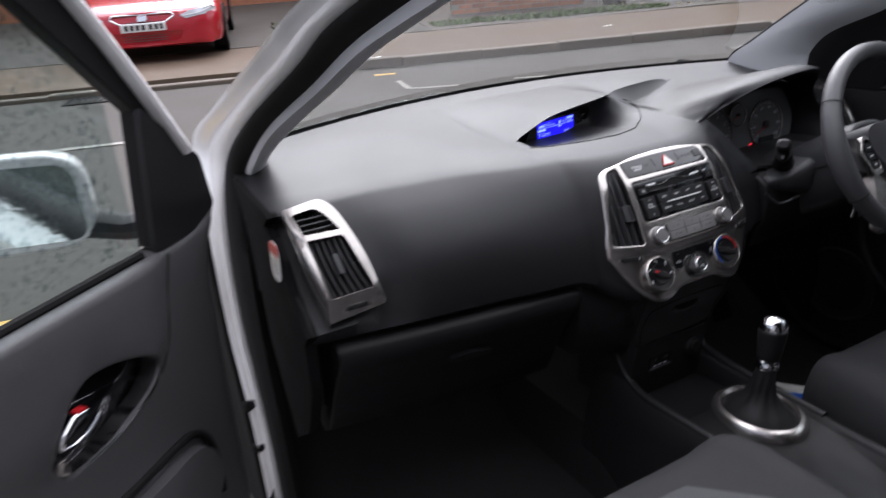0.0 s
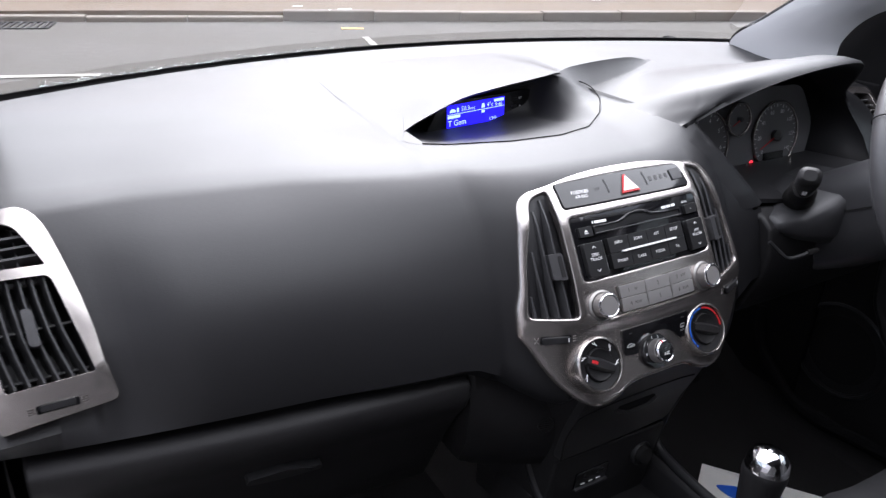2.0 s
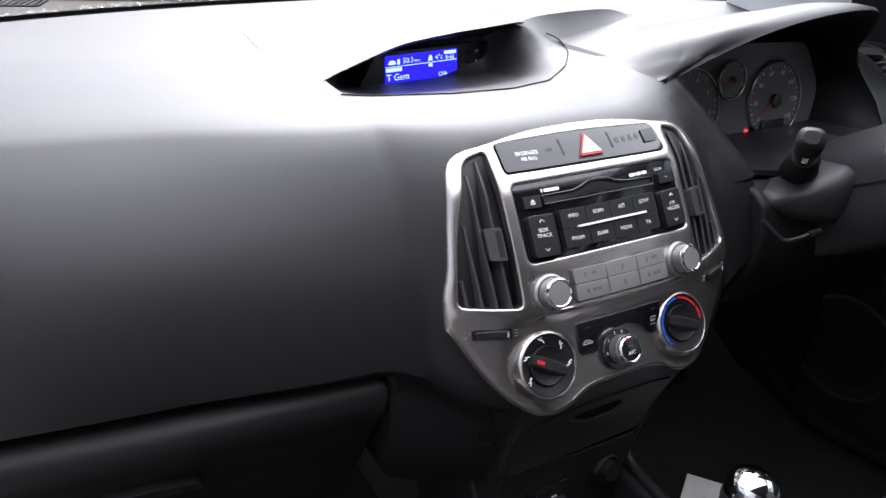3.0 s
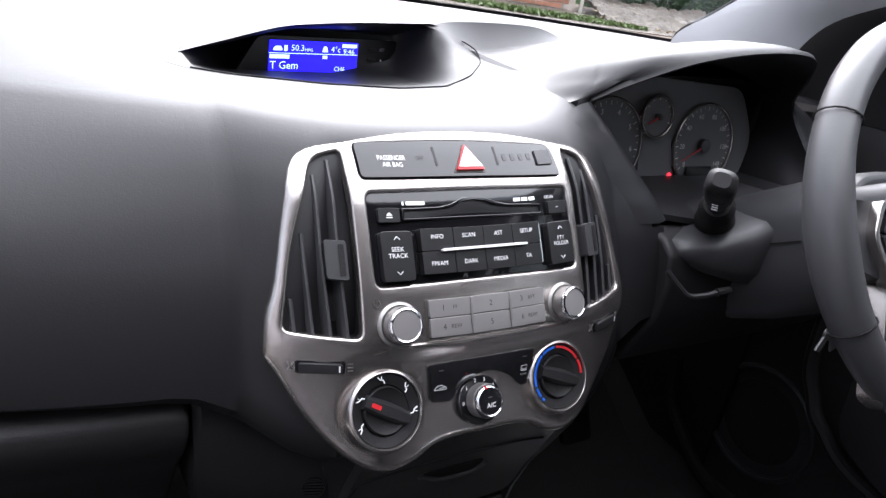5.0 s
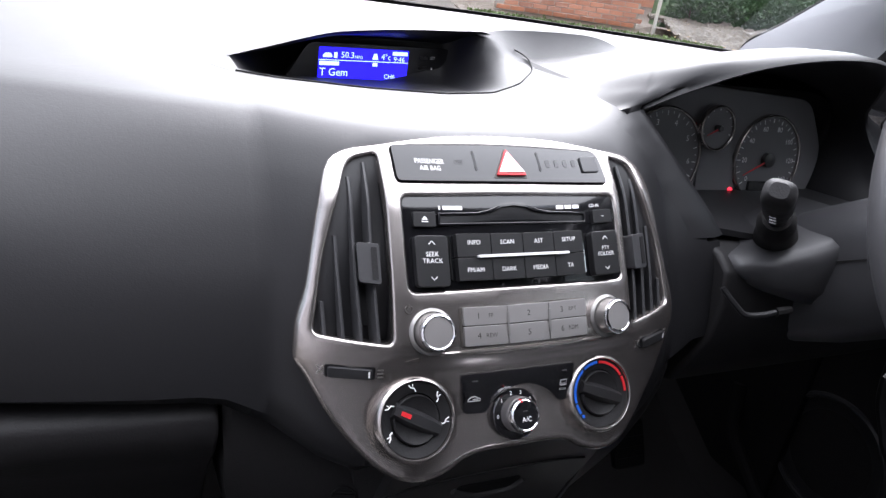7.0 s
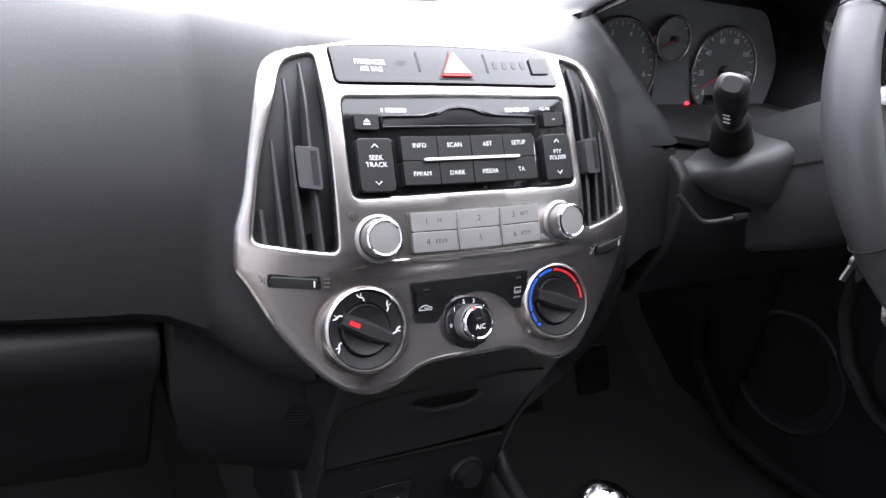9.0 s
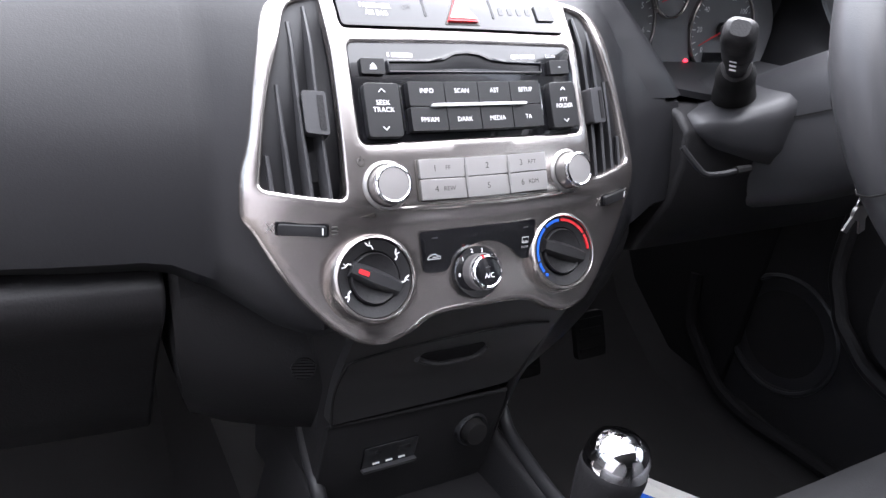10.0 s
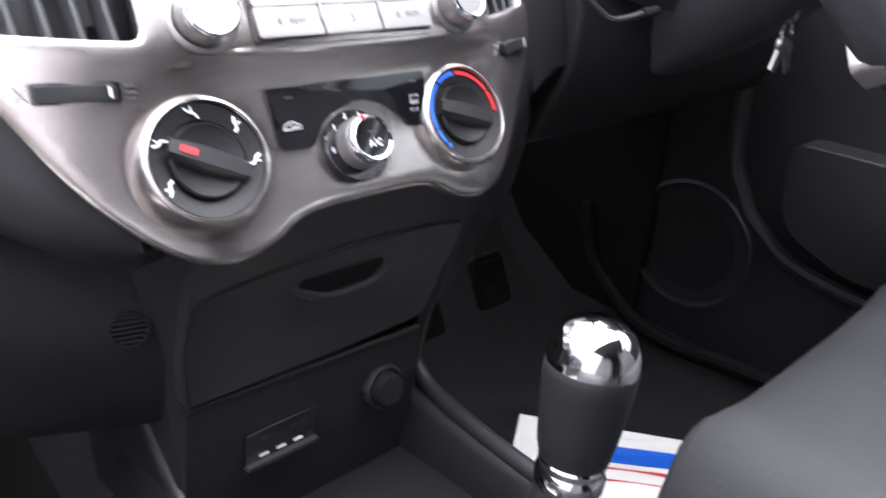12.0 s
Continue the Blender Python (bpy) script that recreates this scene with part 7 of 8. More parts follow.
def driver_door():
    t = thing("driver_door", (0.72, -0.4, 0.30), "closed driver's door with black trim and round speaker", "car door")
    def surf(y, z, h):
        w = 0.020 * math.exp(-((z - 0.58) / 0.06) ** 2) * (1 - ease(-0.05, 0.06, y))
        return Vector((0.695 - h - w, y, z))
    hole = disc(0.086, 36, (0.118, 0.468))
    part("trim_panel", shell(bmesh.new(), round_poly([(-1.02, 0.30), (0.235, 0.30), (0.30, 0.46), (0.27, 0.94), (0.0, 0.955), (-1.04, 0.96)], 0.03), [hole], surf, -0.04, 0.0, 0.05), "hard", t, bevel=0.004)
    m = frame_at((0.695, 0.118, 0.468), (-1, 0, 0))
    bm = bmesh.new()
    lathe(bm, [(0.086, -0.012), (0.088, 0.003), (0.091, 0.004), (0.095, 0.002), (0.097, -0.004)], m, 56)
    spk = part("speaker_ring", bm, "smooth", t)
    bm = bmesh.new()
    lathe(bm, [(0.086, -0.006), (0.05, -0.002), (0.0, -0.001)], m, 48)
    part("speaker_grille", bm, "rubber", spk)
    bm = bmesh.new()
    tube(bm, smooth_line([surf(0.292, 0.48, 0.004), surf(0.27, 0.402, 0.012), surf(0.222, 0.36, 0.016), surf(0.172, 0.328, 0.018), surf(0.10, 0.318, 0.018), surf(0.0, 0.330, 0.018), surf(-0.20, 0.34, 0.018), surf(-0.8, 0.34, 0.018)], 40), 0.012, 10)
    part("pocket_lip", bm, "matt", t)
    bm = bmesh.new()
    tube(bm, smooth_line([surf(0.085, 0.72, 0.004), surf(0.074, 0.615, 0.010), surf(0.052, 0.57, 0.012), surf(0.019, 0.534, 0.014), surf(-0.09, 0.49, 0.014), surf(-0.5, 0.48, 0.014)], 30), 0.011, 10)
    part("armrest_edge", bm, "hard", t)
    part("armrest", shell(bmesh.new(), round_poly([(0.0, 0.66), (-0.02, 0.56), (-0.10, 0.52), (-0.70, 0.52), (-0.72, 0.66)], 0.03), [], surf, -0.01, 0.045, 0.06), "hard", t, bevel=0.012)
    frame_ = [(0.26, 0.935), (0.25, 1.02), (0.10, 1.145), (-0.10, 1.25), (-0.30, 1.325), (-0.98, 1.37), (-1.06, 0.955), (-1.0, 0.955), (-0.93, 1.32), (-0.31, 1.285), (-0.11, 1.205), (0.045, 1.12), (0.085, 0.955), (0.0, 0.935)]
    part("window_frame", shell(bmesh.new(), frame_, [], lambda y, z, h: Vector((0.71 - h - 0.10 * max(0, z - 0.95), y, z)), -0.03, 0.0, 0.06), "rubber", t, bevel=0.004)
    tile("mirror_sail", round_poly([(0.34, 0.94), (0.33, 1.035), (0.24, 1.100), (0.10, 1.172), (0.052, 1.140), (0.085, 0.95)], 0.01), lambda y, z, h: Vector((0.70 - h - 0.10 * max(0, z - 0.95), y, z)), -0.004, 0.006, "matt", t, bevel=0.003, step=0.04)
    g = part("window_pane", shell(bmesh.new(), [(0.09, 0.94), (-1.0, 0.94), (-0.95, 1.34), (-0.32, 1.31), (0.06, 1.13)], [], lambda y, z, h: Vector((0.722 - h - 0.10 * max(0, z - 0.95), y, z)), 0.0, 0.004, 0.2), "wet_glass", t, "rain-spotted window glass")
    g.visible_shadow = False
    bm = bmesh.new()
    tube(bm, [(0.70, 0.09, 0.957), (0.70, -0.4, 0.960), (0.70, -1.0, 0.964)], 0.008, 8)
    part("belt_seal", bm, "rubber", t)
    part("outer_skin", shell(bmesh.new(), round_poly([(-1.04, 0.30), (0.23, 0.30), (0.25, 0.94), (-1.05, 0.95)], 0.02), [], lambda y, z, h: Vector((0.80 - h, y, z)), 0.0, 0.03, 0.2), "paint", t, bevel=0.01)
    door_mirror(t, Vector((0.89, 0.10, 1.02)), (-0.25, -1, 0.05), -1)
    return t


def warning_label():
    t = thing("warning_label", (-0.678, 0.165, 0.87), "oval white warning label with red top on the dashboard end", "label")
    f = lambda u, v, h: Vector((-0.6745 - h, 0.166 + u - 0.10 * v, 0.888 + v))
    part("sheet", shell(bmesh.new(), round_poly([(-0.021, -0.030), (0.021, -0.030), (0.021, 0.034), (-0.021, 0.034)], 0.018, 6), [], f, 0.0, 0.0012, 0.02), "plate", t)
    part("red_top", shell(bmesh.new(), round_poly([(-0.0205, 0.014), (0.0205, 0.014), (0.0205, 0.0335), (-0.0205, 0.0335)], [0.001, 0.001, 0.017, 0.017], 4), [], f, 0.0008, 0.0018, 0.02), "red", t)
    for k in range(4):
        part("printed_bar", shell(bmesh.new(), rect(-0.010, 0.004 - 0.007 * k, 0.010, 0.0055 - 0.007 * k, 0.0004), [], f, 0.0008, 0.0017, 0.02), "ink_dark", t)


def windscreen_drops():
    t = thing("rain_water", (-0.3, 0.62, 1.0), "beads of rain water along the foot of the windscreen", "rain water")
    def spot(r):
        x = -0.54 + 0.46 * r.random() ** 1.3
        return Vector((x, 0.632 - 0.40 * x * x + r.gauss(0, 0.003), 0.990 + abs(r.gauss(0, 0.003)))), Vector((1, 0, 0)), Vector((0, -0.93, 0.37)), Vector((0, 0.37, 0.93))
    rain_drops("drops", t, spot, 300, 0.0020, 33)


def door_bolt(y, z):
    t = thing("hinge_bolt", (-0.712, y, z), "black bolt head on the painted door flange", "bolt", "hinge bolts")
    m = frame_at((-0.709, y, z), (-0.75, -0.6, 0.2))
    bm = bmesh.new()
    lathe(bm, [(0.0, -0.004), (0.0120, -0.004), (0.0120, 0.006), (0.0105, 0.0075), (0.0, 0.008)], m, 20)
    part("washer", bm, "rubber", t)
    bm = bmesh.new()
    lathe(bm, [(0.0, 0.006), (0.0075, 0.006), (0.0070, 0.014), (0.0, 0.0145)], m, 6)
    part("head", bm, "rubber", t)


door_bolt(0.378, 0.530)
door_bolt(0.360, 0.445)
windscreen_drops()
lower_console()
gear_lever()
steering_wheel()
steering_column()
keys()
instrument_cluster()
pedal(0.30, 0.235, 0.44, "clutch")
pedal(0.43, 0.245, 0.44, "brake")
seat(-0.355, "dark woven cloth passenger seat with a grey centre panel", 0.030, 0.065)
seat(0.380, "dark woven cloth driver's seat with a grey centre panel", 0.010)
paper_mat()
open_door()
driver_door()
warning_label()
# ---------------------------------------------------------------- street outside
KERB = Matrix.Translation((2.577, 6.82, 0)) @ Matrix.Rotation(radians(-17), 4, "Z")


def street(k, m, z=0.0):
    """World place of a point k metres along the far kerb, m metres behind it."""
    return KERB @ Vector((k, m, z))


def sheet(name, corners, z, mat, label, category, dense=40, bumpy=0.0, edge=0.12):
    """A ground sheet between four corners, with a thickness."""
    a, b, c, d = [Vector((*q, 0)) for q in corners]
    bm = bmesh.new()
    rows = []
    for i in range(dense + 1):
        row = []
        for j in range(dense + 1):
            p = a.lerp(b, i / dense).lerp(d.lerp(c, i / dense), j / dense)
            row.append(KERB @ Vector((p.x, p.y, z + bumpy * noise.noise(Vector((p.x * 0.8, p.y * 0.8, z))))))
        rows.append(row)
    loft(bm, rows)
    thick(bm, edge)
    return tagged(part(name, bm, mat), label, category, kind="structure")


def ground():
    bm = bmesh.new()
    bmesh.ops.create_grid(bm, x_segments=60, y_segments=60, size=300)
    tagged(part("road", bm, "asphalt"), "wet grey asphalt road with puddled sheen", "road", kind="structure")
    sheet("pavement", [(-14, 0.135), (16, 0.135), (16, 2.3), (-14, 2.3)], 0.085, "pave", "wet brown tarmac pavement", "pavement", 50, 0.012)
    sheet("forecourt", [(-14, 2.3), (1.2, 2.3), (1.2, 12), (-14, 12)], 0.092, "asphalt", "dark wet tarmac driveway behind the pavement", "driveway", 30, 0.01)
    sheet("garden", [(1.2, 2.3), (16, 2.3), (16, 12), (1.2, 12)], 0.094, "soil", "muddy brown garden edge with fallen leaves", "ground", 40, 0.03)


def kerb_stones():
    row = thing("kerb", street(0, 0, 0), "row of worn concrete kerb stones along the road", "kerb", kind="structure")
    bm = bmesh.new()
    shell(bm, round_poly([(0, 0), (0.125, 0), (0.125, 0.10), (0.0, 0.10)], [0, 0, 0, 0.018], 3), [], lambda u, v, h: Vector((h, u, v)), -0.455, 0.455, 0.2)
    bmesh.ops.recalc_face_normals(bm, faces=bm.faces)
    me = bpy.data.meshes.new("kerb_stone")
    bm.to_mesh(me)
    bm.free()
    me.materials.append(M["kerb"])
    inv = row.matrix_basis.inverted()
    for i in range(30):
        ob = new("kerb_stone", me)
        ob.parent = row
        ob.matrix_parent_inverse = inv
        dz = random.uniform(-0.012, 0.008) - (0.05 if -4.2 < -13 + 0.92 * i < -1.0 else 0)
        ob.matrix_basis = KERB @ Matrix.Translation((-13 + 0.92 * i, random.uniform(-0.006, 0.006), dz))


def marking(name, mat, pts, width, label, category="road marking"):
    """A worn painted line on the road through world points."""
    bm = bmesh.new()
    for (x0, y0), (x1, y1) in zip(pts, pts[1:]):
        a, b = Vector((x0, y0, 0.004)), Vector((x1, y1, 0.004))
        side = (b - a).normalized().cross(Vector((0, 0, 1))) * width / 2
        n = max(2, int((b - a).length / 0.12))
        rows = []
        for i in range(n + 1):
            p = a.lerp(b, i / n)
            w = random.uniform(0.75, 1.1)
            rows.append([p - side * w, p + side * w])
        loft(bm, rows)
    thick(bm, -0.003)
    return tagged(part(name, bm, mat), label, category, kind="structure")


def drain():
    t = thing("drain_grate", street(-2.9, -0.22, 0.0), "black iron drain grate in the gutter", "drain")
    m = KERB @ Matrix.Translation((-2.9, -0.22, 0.006))
    bm = bmesh.new()
    for s in (-1, 1):
        box(bm, (0, s * 0.17, 0), (0.46, 0.03, 0.012), m)
        box(bm, (s * 0.22, 0, 0), (0.03, 0.34, 0.012), m)
    part("grate_frame", bm, "rubber", t)
    for k in range(7):
        bm = bmesh.new()
        box(bm, (-0.17 + 0.057 * k, 0, 0), (0.026, 0.32, 0.010), m)
        part("bar", bm, "rubber", t)


def litter(k, m, z, size, mat, label):
    bm = bmesh.new()
    c = street(k, m, z)
    rows = []
    for i in range(6):
        row = []
        for j in range(4):
            u, v = (i / 5 - 0.5) * size * 2.2, (j / 3 - 0.5) * size * 0.7
            row.append(c + Vector((u, v, 0.012 + 0.03 * size * math.sin(3 * i + 2 * j) + 0.05 * size * random.random())))
        rows.append(row)
    loft(bm, rows)
    thick(bm, 0.002)
    return tagged(part("litter", bm, mat), label, "litter", "litter")


def brick_wall():
    wall = thing("garden_wall", street(3.0, 4.0, 0.1), "low orange brick garden wall", "wall", kind="structure")
    bm = bmesh.new()
    box(bm, (3.05, 4.06, 0.62), (2.30, 0.096, 1.04), KERB)
    part("mortar", bm, "mortar", wall)
    bm = bmesh.new()
    box(bm, (0, 0, 0), (0.215, 0.102, 0.065))
    bmesh.ops.bevel(bm, geom=list(bm.edges), offset=0.004, segments=1, affect="EDGES")
    me = bpy.data.meshes.new("brick")
    bm.to_mesh(me)
    bm.free()
    me.materials.append(M["brick"])
    inv = wall.matrix_basis.inverted()
    for c in range(13):
        for i in range(10):
            ob = new("brick", me)
            ob.parent = wall
            ob.matrix_parent_inverse = inv
            k = 1.92 + 0.225 * i + (0.1125 if c % 2 else 0)
            ob.matrix_basis = KERB @ Matrix.Translation((k + 0.11, 4.056 + random.uniform(-0.004, 0.003), 0.14 + 0.075 * c)) @ Matrix.Rotation(random.uniform(-0.01, 0.01), 4, "Y")


def scatter(name, mat, count, place, size, label, category, flatness=1.0, seed=1):
    """Many small leaves or blades in one mesh."""
    rnd = random.Random(seed)
    verts, faces = [], []
    for _ in range(count):
        c = Vector(place(rnd))
        s = size * rnd.uniform(0.6, 1.4)
        a = Vector((rnd.gauss(0, 1), rnd.gauss(0, 1), rnd.gauss(0, flatness))).normalized() * s
        b = a.cross(Vector((rnd.gauss(0, 1), rnd.gauss(0, 1), rnd.gauss(0, 1)))).normalized() * s * 0.45
        i = len(verts)
        verts += [c - a, c - 0.1 * a + b, c + a, c - 0.1 * a - b]
        faces.append((i, i + 1, i + 2, i + 3))
    me = bpy.data.meshes.new(name)
    me.from_pydata([tuple(v) for v in verts], [], faces)
    me.materials.append(M[mat])
    return tagged(new(name, me), label, category, kind="stuff")


def hedge_and_bank():
    # bank of soil in front of the hedge
    bm = bmesh.new()
    rows = []
    for i in range(181):
        k = lerp(4.45, 12.0, i / 180)
        row = []
        for j in range(37):
            f = j / 36
            h = 0.26 * math.sin(math.pi * min(1, f * 1.1) / 2) * (1 + 0.35 * noise.noise(Vector((k * 1.7, f * 3, 0))))
            row.append(street(k, 2.75 + 1.5 * f - 0.15 * ease(4.45, 5.2, k), 0.075 + h + 0.05 * noise.noise(Vector((k * 5, f * 9, 2))) + 0.06 * abs(noise.noise(Vector((k * 11, f * 18, 5))))  + 0.03 * noise.noise(Vector((k * 26, f * 40, 7)))))
        rows.append(row)
    loft(bm, rows)
    thick(bm, 0.05)
    tagged(part("soil_bank", bm, "soil"), "bank of bare brown soil below the hedge", "bank", kind="structure")
    scatter("fallen_leaves", "dead", 1700, lambda r: street(r.uniform(4.4, 12), (q := r.uniform(2.6, 4.1)), 0.11 + 0.19 * ease(2.75, 4.0, q) + r.uniform(0, 0.03)), 0.030, "pale fallen leaves scattered over the soil bank", "leaves", 0.3, 5)

    def in_hedge(r):
        k = r.uniform(4.7, 12.5)
        top = 1.25 + 0.22 * noise.noise(Vector((k * 1.3, 0, 0)))
        z = r.uniform(0.25, top)
        m = 4.25 + 0.40 * abs(r.gauss(0, 0.6)) - 0.28 * math.sin(math.pi * (z - 0.2) / 1.3) + 0.22 * noise.noise(Vector((k * 2.1, z * 2.3, 4)))
        return street(k, m, z)
    hedge = thing("hedge", street(8, 4.4, 0.25), "dense dark green garden hedge above the soil bank", "hedge")
    ob = scatter("leaves", "leaf", 15000, in_hedge, 0.040, "small dark green leaves", "hedge", 1.0, 3)
    del ob["category"]
    ob.parent, ob.matrix_parent_inverse = hedge, hedge.matrix_basis.inverted()
    bm = bmesh.new()
    rows = []
    for i in range(81):
        k = lerp(4.75, 12.4, i / 80)
        top = 1.12 + 0.20 * noise.noise(Vector((k * 1.3, 0, 0)))
        rows.append([street(k, m + 0.10 * noise.noise(Vector((k * 3, z * 4, 1))), z) for m, z in ((4.42, 0.15), (4.28, 0.40), (4.22, 0.70), (4.30, 0.95), (4.45, top), (4.75, top), (4.85, 0.6), (4.85, 0.15))])
    loft(bm, rows, closed=True, caps=True)
    part("inner_growth", bm, "leaf", hedge, "shaded dense inner leaves")
    rnd = random.Random(8)
    for _ in range(26):
        k = rnd.uniform(4.8, 12)
        bm = bmesh.new()
        p = street(k, 4.4, 0.2)
        pts = [p]
        for j in range(4):
            p = p + Vector((rnd.uniform(-0.12, 0.12), rnd.uniform(-0.1, 0.06), 0.24))
            pts.append(p)
        tube(bm, pts, [0.018, 0.014, 0.010, 0.007, 0.003], 6)
        part("stem", bm, "bark", hedge)
    # grass and weeds at the foot of the wall and pavement's back edge
    def blade_place(r):
        k = r.uniform(1.3, 5.0)
        return street(k, 2.55 + 0.30 * abs(r.gauss(0, 0.8)), 0.10 + r.uniform(0, 0.035))
    scatter("grass", "grass", 2600, blade_place, 0.034, "rough green grass and weeds along the pavement's back edge", "grass", 2.2, 11)
    scatter("grass_tuft", "grass", 700, lambda r: street(-0.65 + r.gauss(0, 0.13), 2.55 + r.gauss(0, 0.10), 0.11 + abs(r.gauss(0, 0.09))), 0.060, "tuft of green weeds beside the bin", "weeds", 2.0, 12)


def wheelie_bin(k, m, turn):
    t = thing("wheelie_bin", street(k, m, 0.09), "dark grey plastic wheelie bin standing by the fence", "bin", "wheelie bins")
    f = KERB @ Matrix.Translation((k, m, 0.09)) @ Matrix.Rotation(turn, 4, "Z")
    bm = bmesh.new()
    rows = []
    for z, w, d in ((0.03, 0.20, 0.22), (0.06, 0.22, 0.245), (0.5, 0.26, 0.30), (0.90, 0.285, 0.345), (0.95, 0.30, 0.36)):
        rows.append([f @ Vector((w * math.copysign(abs(math.cos(a)) ** 0.35, math.cos(a)), d * math.copysign(abs(math.sin(a)) ** 0.35, math.sin(a)), z)) for a in [2 * math.pi * q / 32 for q in range(32)]])
    loft(bm, rows, closed=True, caps=True)
    part("body", bm, "bin", t)
    bm = bmesh.new()
    shell(bm, rect(-0.30, -0.37, 0.30, 0.37, 0.05), [], lambda u, v, h: f @ Vector((u, v, 0.955 + h + 0.04 * (1 - (v / 0.37) ** 2))), 0.0, 0.03, 0.1)
    part("lid", bm, "bin", t, bevel=0.008)
    for s in (-1, 1):
        bm = bmesh.new()
        lathe(bm, [(0.0, -0.025), (0.09, -0.025), (0.10, -0.01), (0.10, 0.01), (0.09, 0.025), (0.0, 0.025)], f @ Matrix.Translation((s * 0.24, 0.22, 0.10)) @ Matrix.Rotation(radians(90), 4, "Y"), 24)
        part("wheel", bm, "rubber", t)
    bm = bmesh.new()
    tube(bm, [f @ Vector(p) for p in ((-0.22, 0.38, 0.93), (-0.2, 0.42, 0.96), (0.2, 0.42, 0.96), (0.22, 0.38, 0.93))], 0.015, 8)
    part("handle", bm, "bin", t)


def fence_post():
    bm = bmesh.new()
    box(bm, (4.30, 3.55, 0.60), (0.045, 0.045, 1.05), KERB)
    return tagged(part("fence_post", bm, "wood", bevel=0.005), "thin pale weathered wooden fence post", "post")


def red_car(k, m):
    f = KERB @ Matrix.Translation((k, m, 0.092)) @ Matrix.Diagonal((1, 1, 0.88, 1))
    t = thing("parked_car", f.translation, "red hatchback parked nose-out on the driveway", "car")
    P = lambda x, d, z: f @ Vector((x, d, z))
    # d, half width, sill, shoulder, top, half width of the top
    secs = [(0.0, 0.52, 0.24, 0.50, 0.60, 0.40), (0.04, 0.66, 0.21, 0.52, 0.645, 0.52), (0.12, 0.79, 0.19, 0.56, 0.685, 0.62), (0.26, 0.87, 0.18, 0.62, 0.735, 0.68), (0.50, 0.905, 0.18, 0.70, 0.80, 0.70), (0.85, 0.91, 0.18, 0.78, 0.865, 0.70), (1.20, 0.91, 0.18, 0.84, 0.92, 0.68), (1.30, 0.91, 0.18, 0.86, 0.97, 0.66), (1.75, 0.91, 0.18, 0.90, 1.27, 0.56), (2.15, 0.91, 0.18, 0.92, 1.41, 0.52), (3.0, 0.91, 0.18, 0.94, 1.43, 0.51), (3.7, 0.90, 0.19, 0.96, 1.33, 0.50), (4.1, 0.86, 0.22, 0.94, 1.05, 0.55), (4.26, 0.76, 0.30, 0.85, 0.93, 0.55)]
    bm = bmesh.new()
    rows = []
    for d, w, zl, zs, zt, tw in secs:
        half = [(w * 0.80, zl), (w * 0.97, zl + 0.03), (w, zl + 0.14), (w * 1.0, lerp(zl, zs, 0.7)), (w * 0.985, zs), (lerp(w, tw, 0.45), lerp(zs, zt, 0.55)), (tw, zt - 0.012), (tw * 0.6, zt + 0.008), (0, zt + 0.014)]
        rows.append([P(-x, d, z) for x, z in half] + [P(x, d, z) for x, z in reversed(half[:-1])])
    loft(bm, rows, closed=True, caps=True)
    body = part("body", bm, "red_paint", t, "glossy red painted body", sharp=55)

    def nose(u, z, h):
        au = abs(u)
        d = np.interp(au, [0, 0.40, 0.52, 0.66, 0.79, 0.87], [-0.03, -0.012, 0.006, 0.05, 0.13, 0.27]) + 0.25 * max(0, z - 0.52) + 0.06 * max(0, 0.30 - z)
        return P(u, d - h, z)
    front = round_poly([(-0.80, 0.20), (0.80, 0.20), (0.865, 0.40), (0.85, 0.60), (0.60, 0.655), (0.0, 0.672), (-0.60, 0.655), (-0.85, 0.60), (-0.865, 0.40)], 0.06, 5)
    grille = round_poly([(-0.34, 0.645), (0.34, 0.645), (0.37, 0.60), (0.25, 0.525), (-0.25, 0.525), (-0.37, 0.60)], 0.03, 4)
    intake = round_poly([(-0.46, 0.405), (0.46, 0.405), (0.40, 0.29), (0.32, 0.265), (-0.32, 0.265), (-0.40, 0.29)], 0.03, 4)
    fogs = [round_poly([(s * 0.50, 0.40), (s * 0.76, 0.455), (s * 0.80, 0.38), (s * 0.60, 0.31)], 0.02, 4) for s in (-1, 1)]
    lamps = [round_poly([(s * 0.43, 0.600), (s * 0.55, 0.650), (s * 0.80, 0.690), (s * 0.86, 0.650), (s * 0.72, 0.585), (s * 0.50, 0.552)], 0.015, 4) for s in (-1, 1)]
    bumper = part("front_bumper", shell(bmesh.new(), front, [grille, intake, *fogs], nose, -0.05, 0.012, 0.06), "red_paint", t, bevel=0.010, segments=3)
    g = part("grille", shell(bmesh.new(), grille, [], nose, -0.045, -0.03, 0.08), "gloss", t)
    bm = bmesh.new()
    tube(bm, [nose(u, z, 0.012) for u, z in grille], 0.011, 8, closed=True)
    part("grille_surround", bm, "chrome", g)
    for i in range(4):
        bm = bmesh.new()
        tube(bm, [nose(u, 0.545 + 0.026 * i, -0.016) for u in (-0.31, -0.15, 0, 0.15, 0.31)], 0.004, 6)
        part("grille_bar", bm, "vent", g)
    tile("badge", round_poly([(-0.055, 0.557), (0.045, 0.557), (0.055, 0.575), (0.055, 0.628), (-0.045, 0.628), (-0.055, 0.610)], 0.008), nose, -0.02, 0.014, "chrome", t, "plain chrome grille badge", bevel=0.004)
    tile("badge", rect(0.22, 0.570, 0.275, 0.592, 0.004), nose, -0.02, -0.004, "red", t, bevel=0)
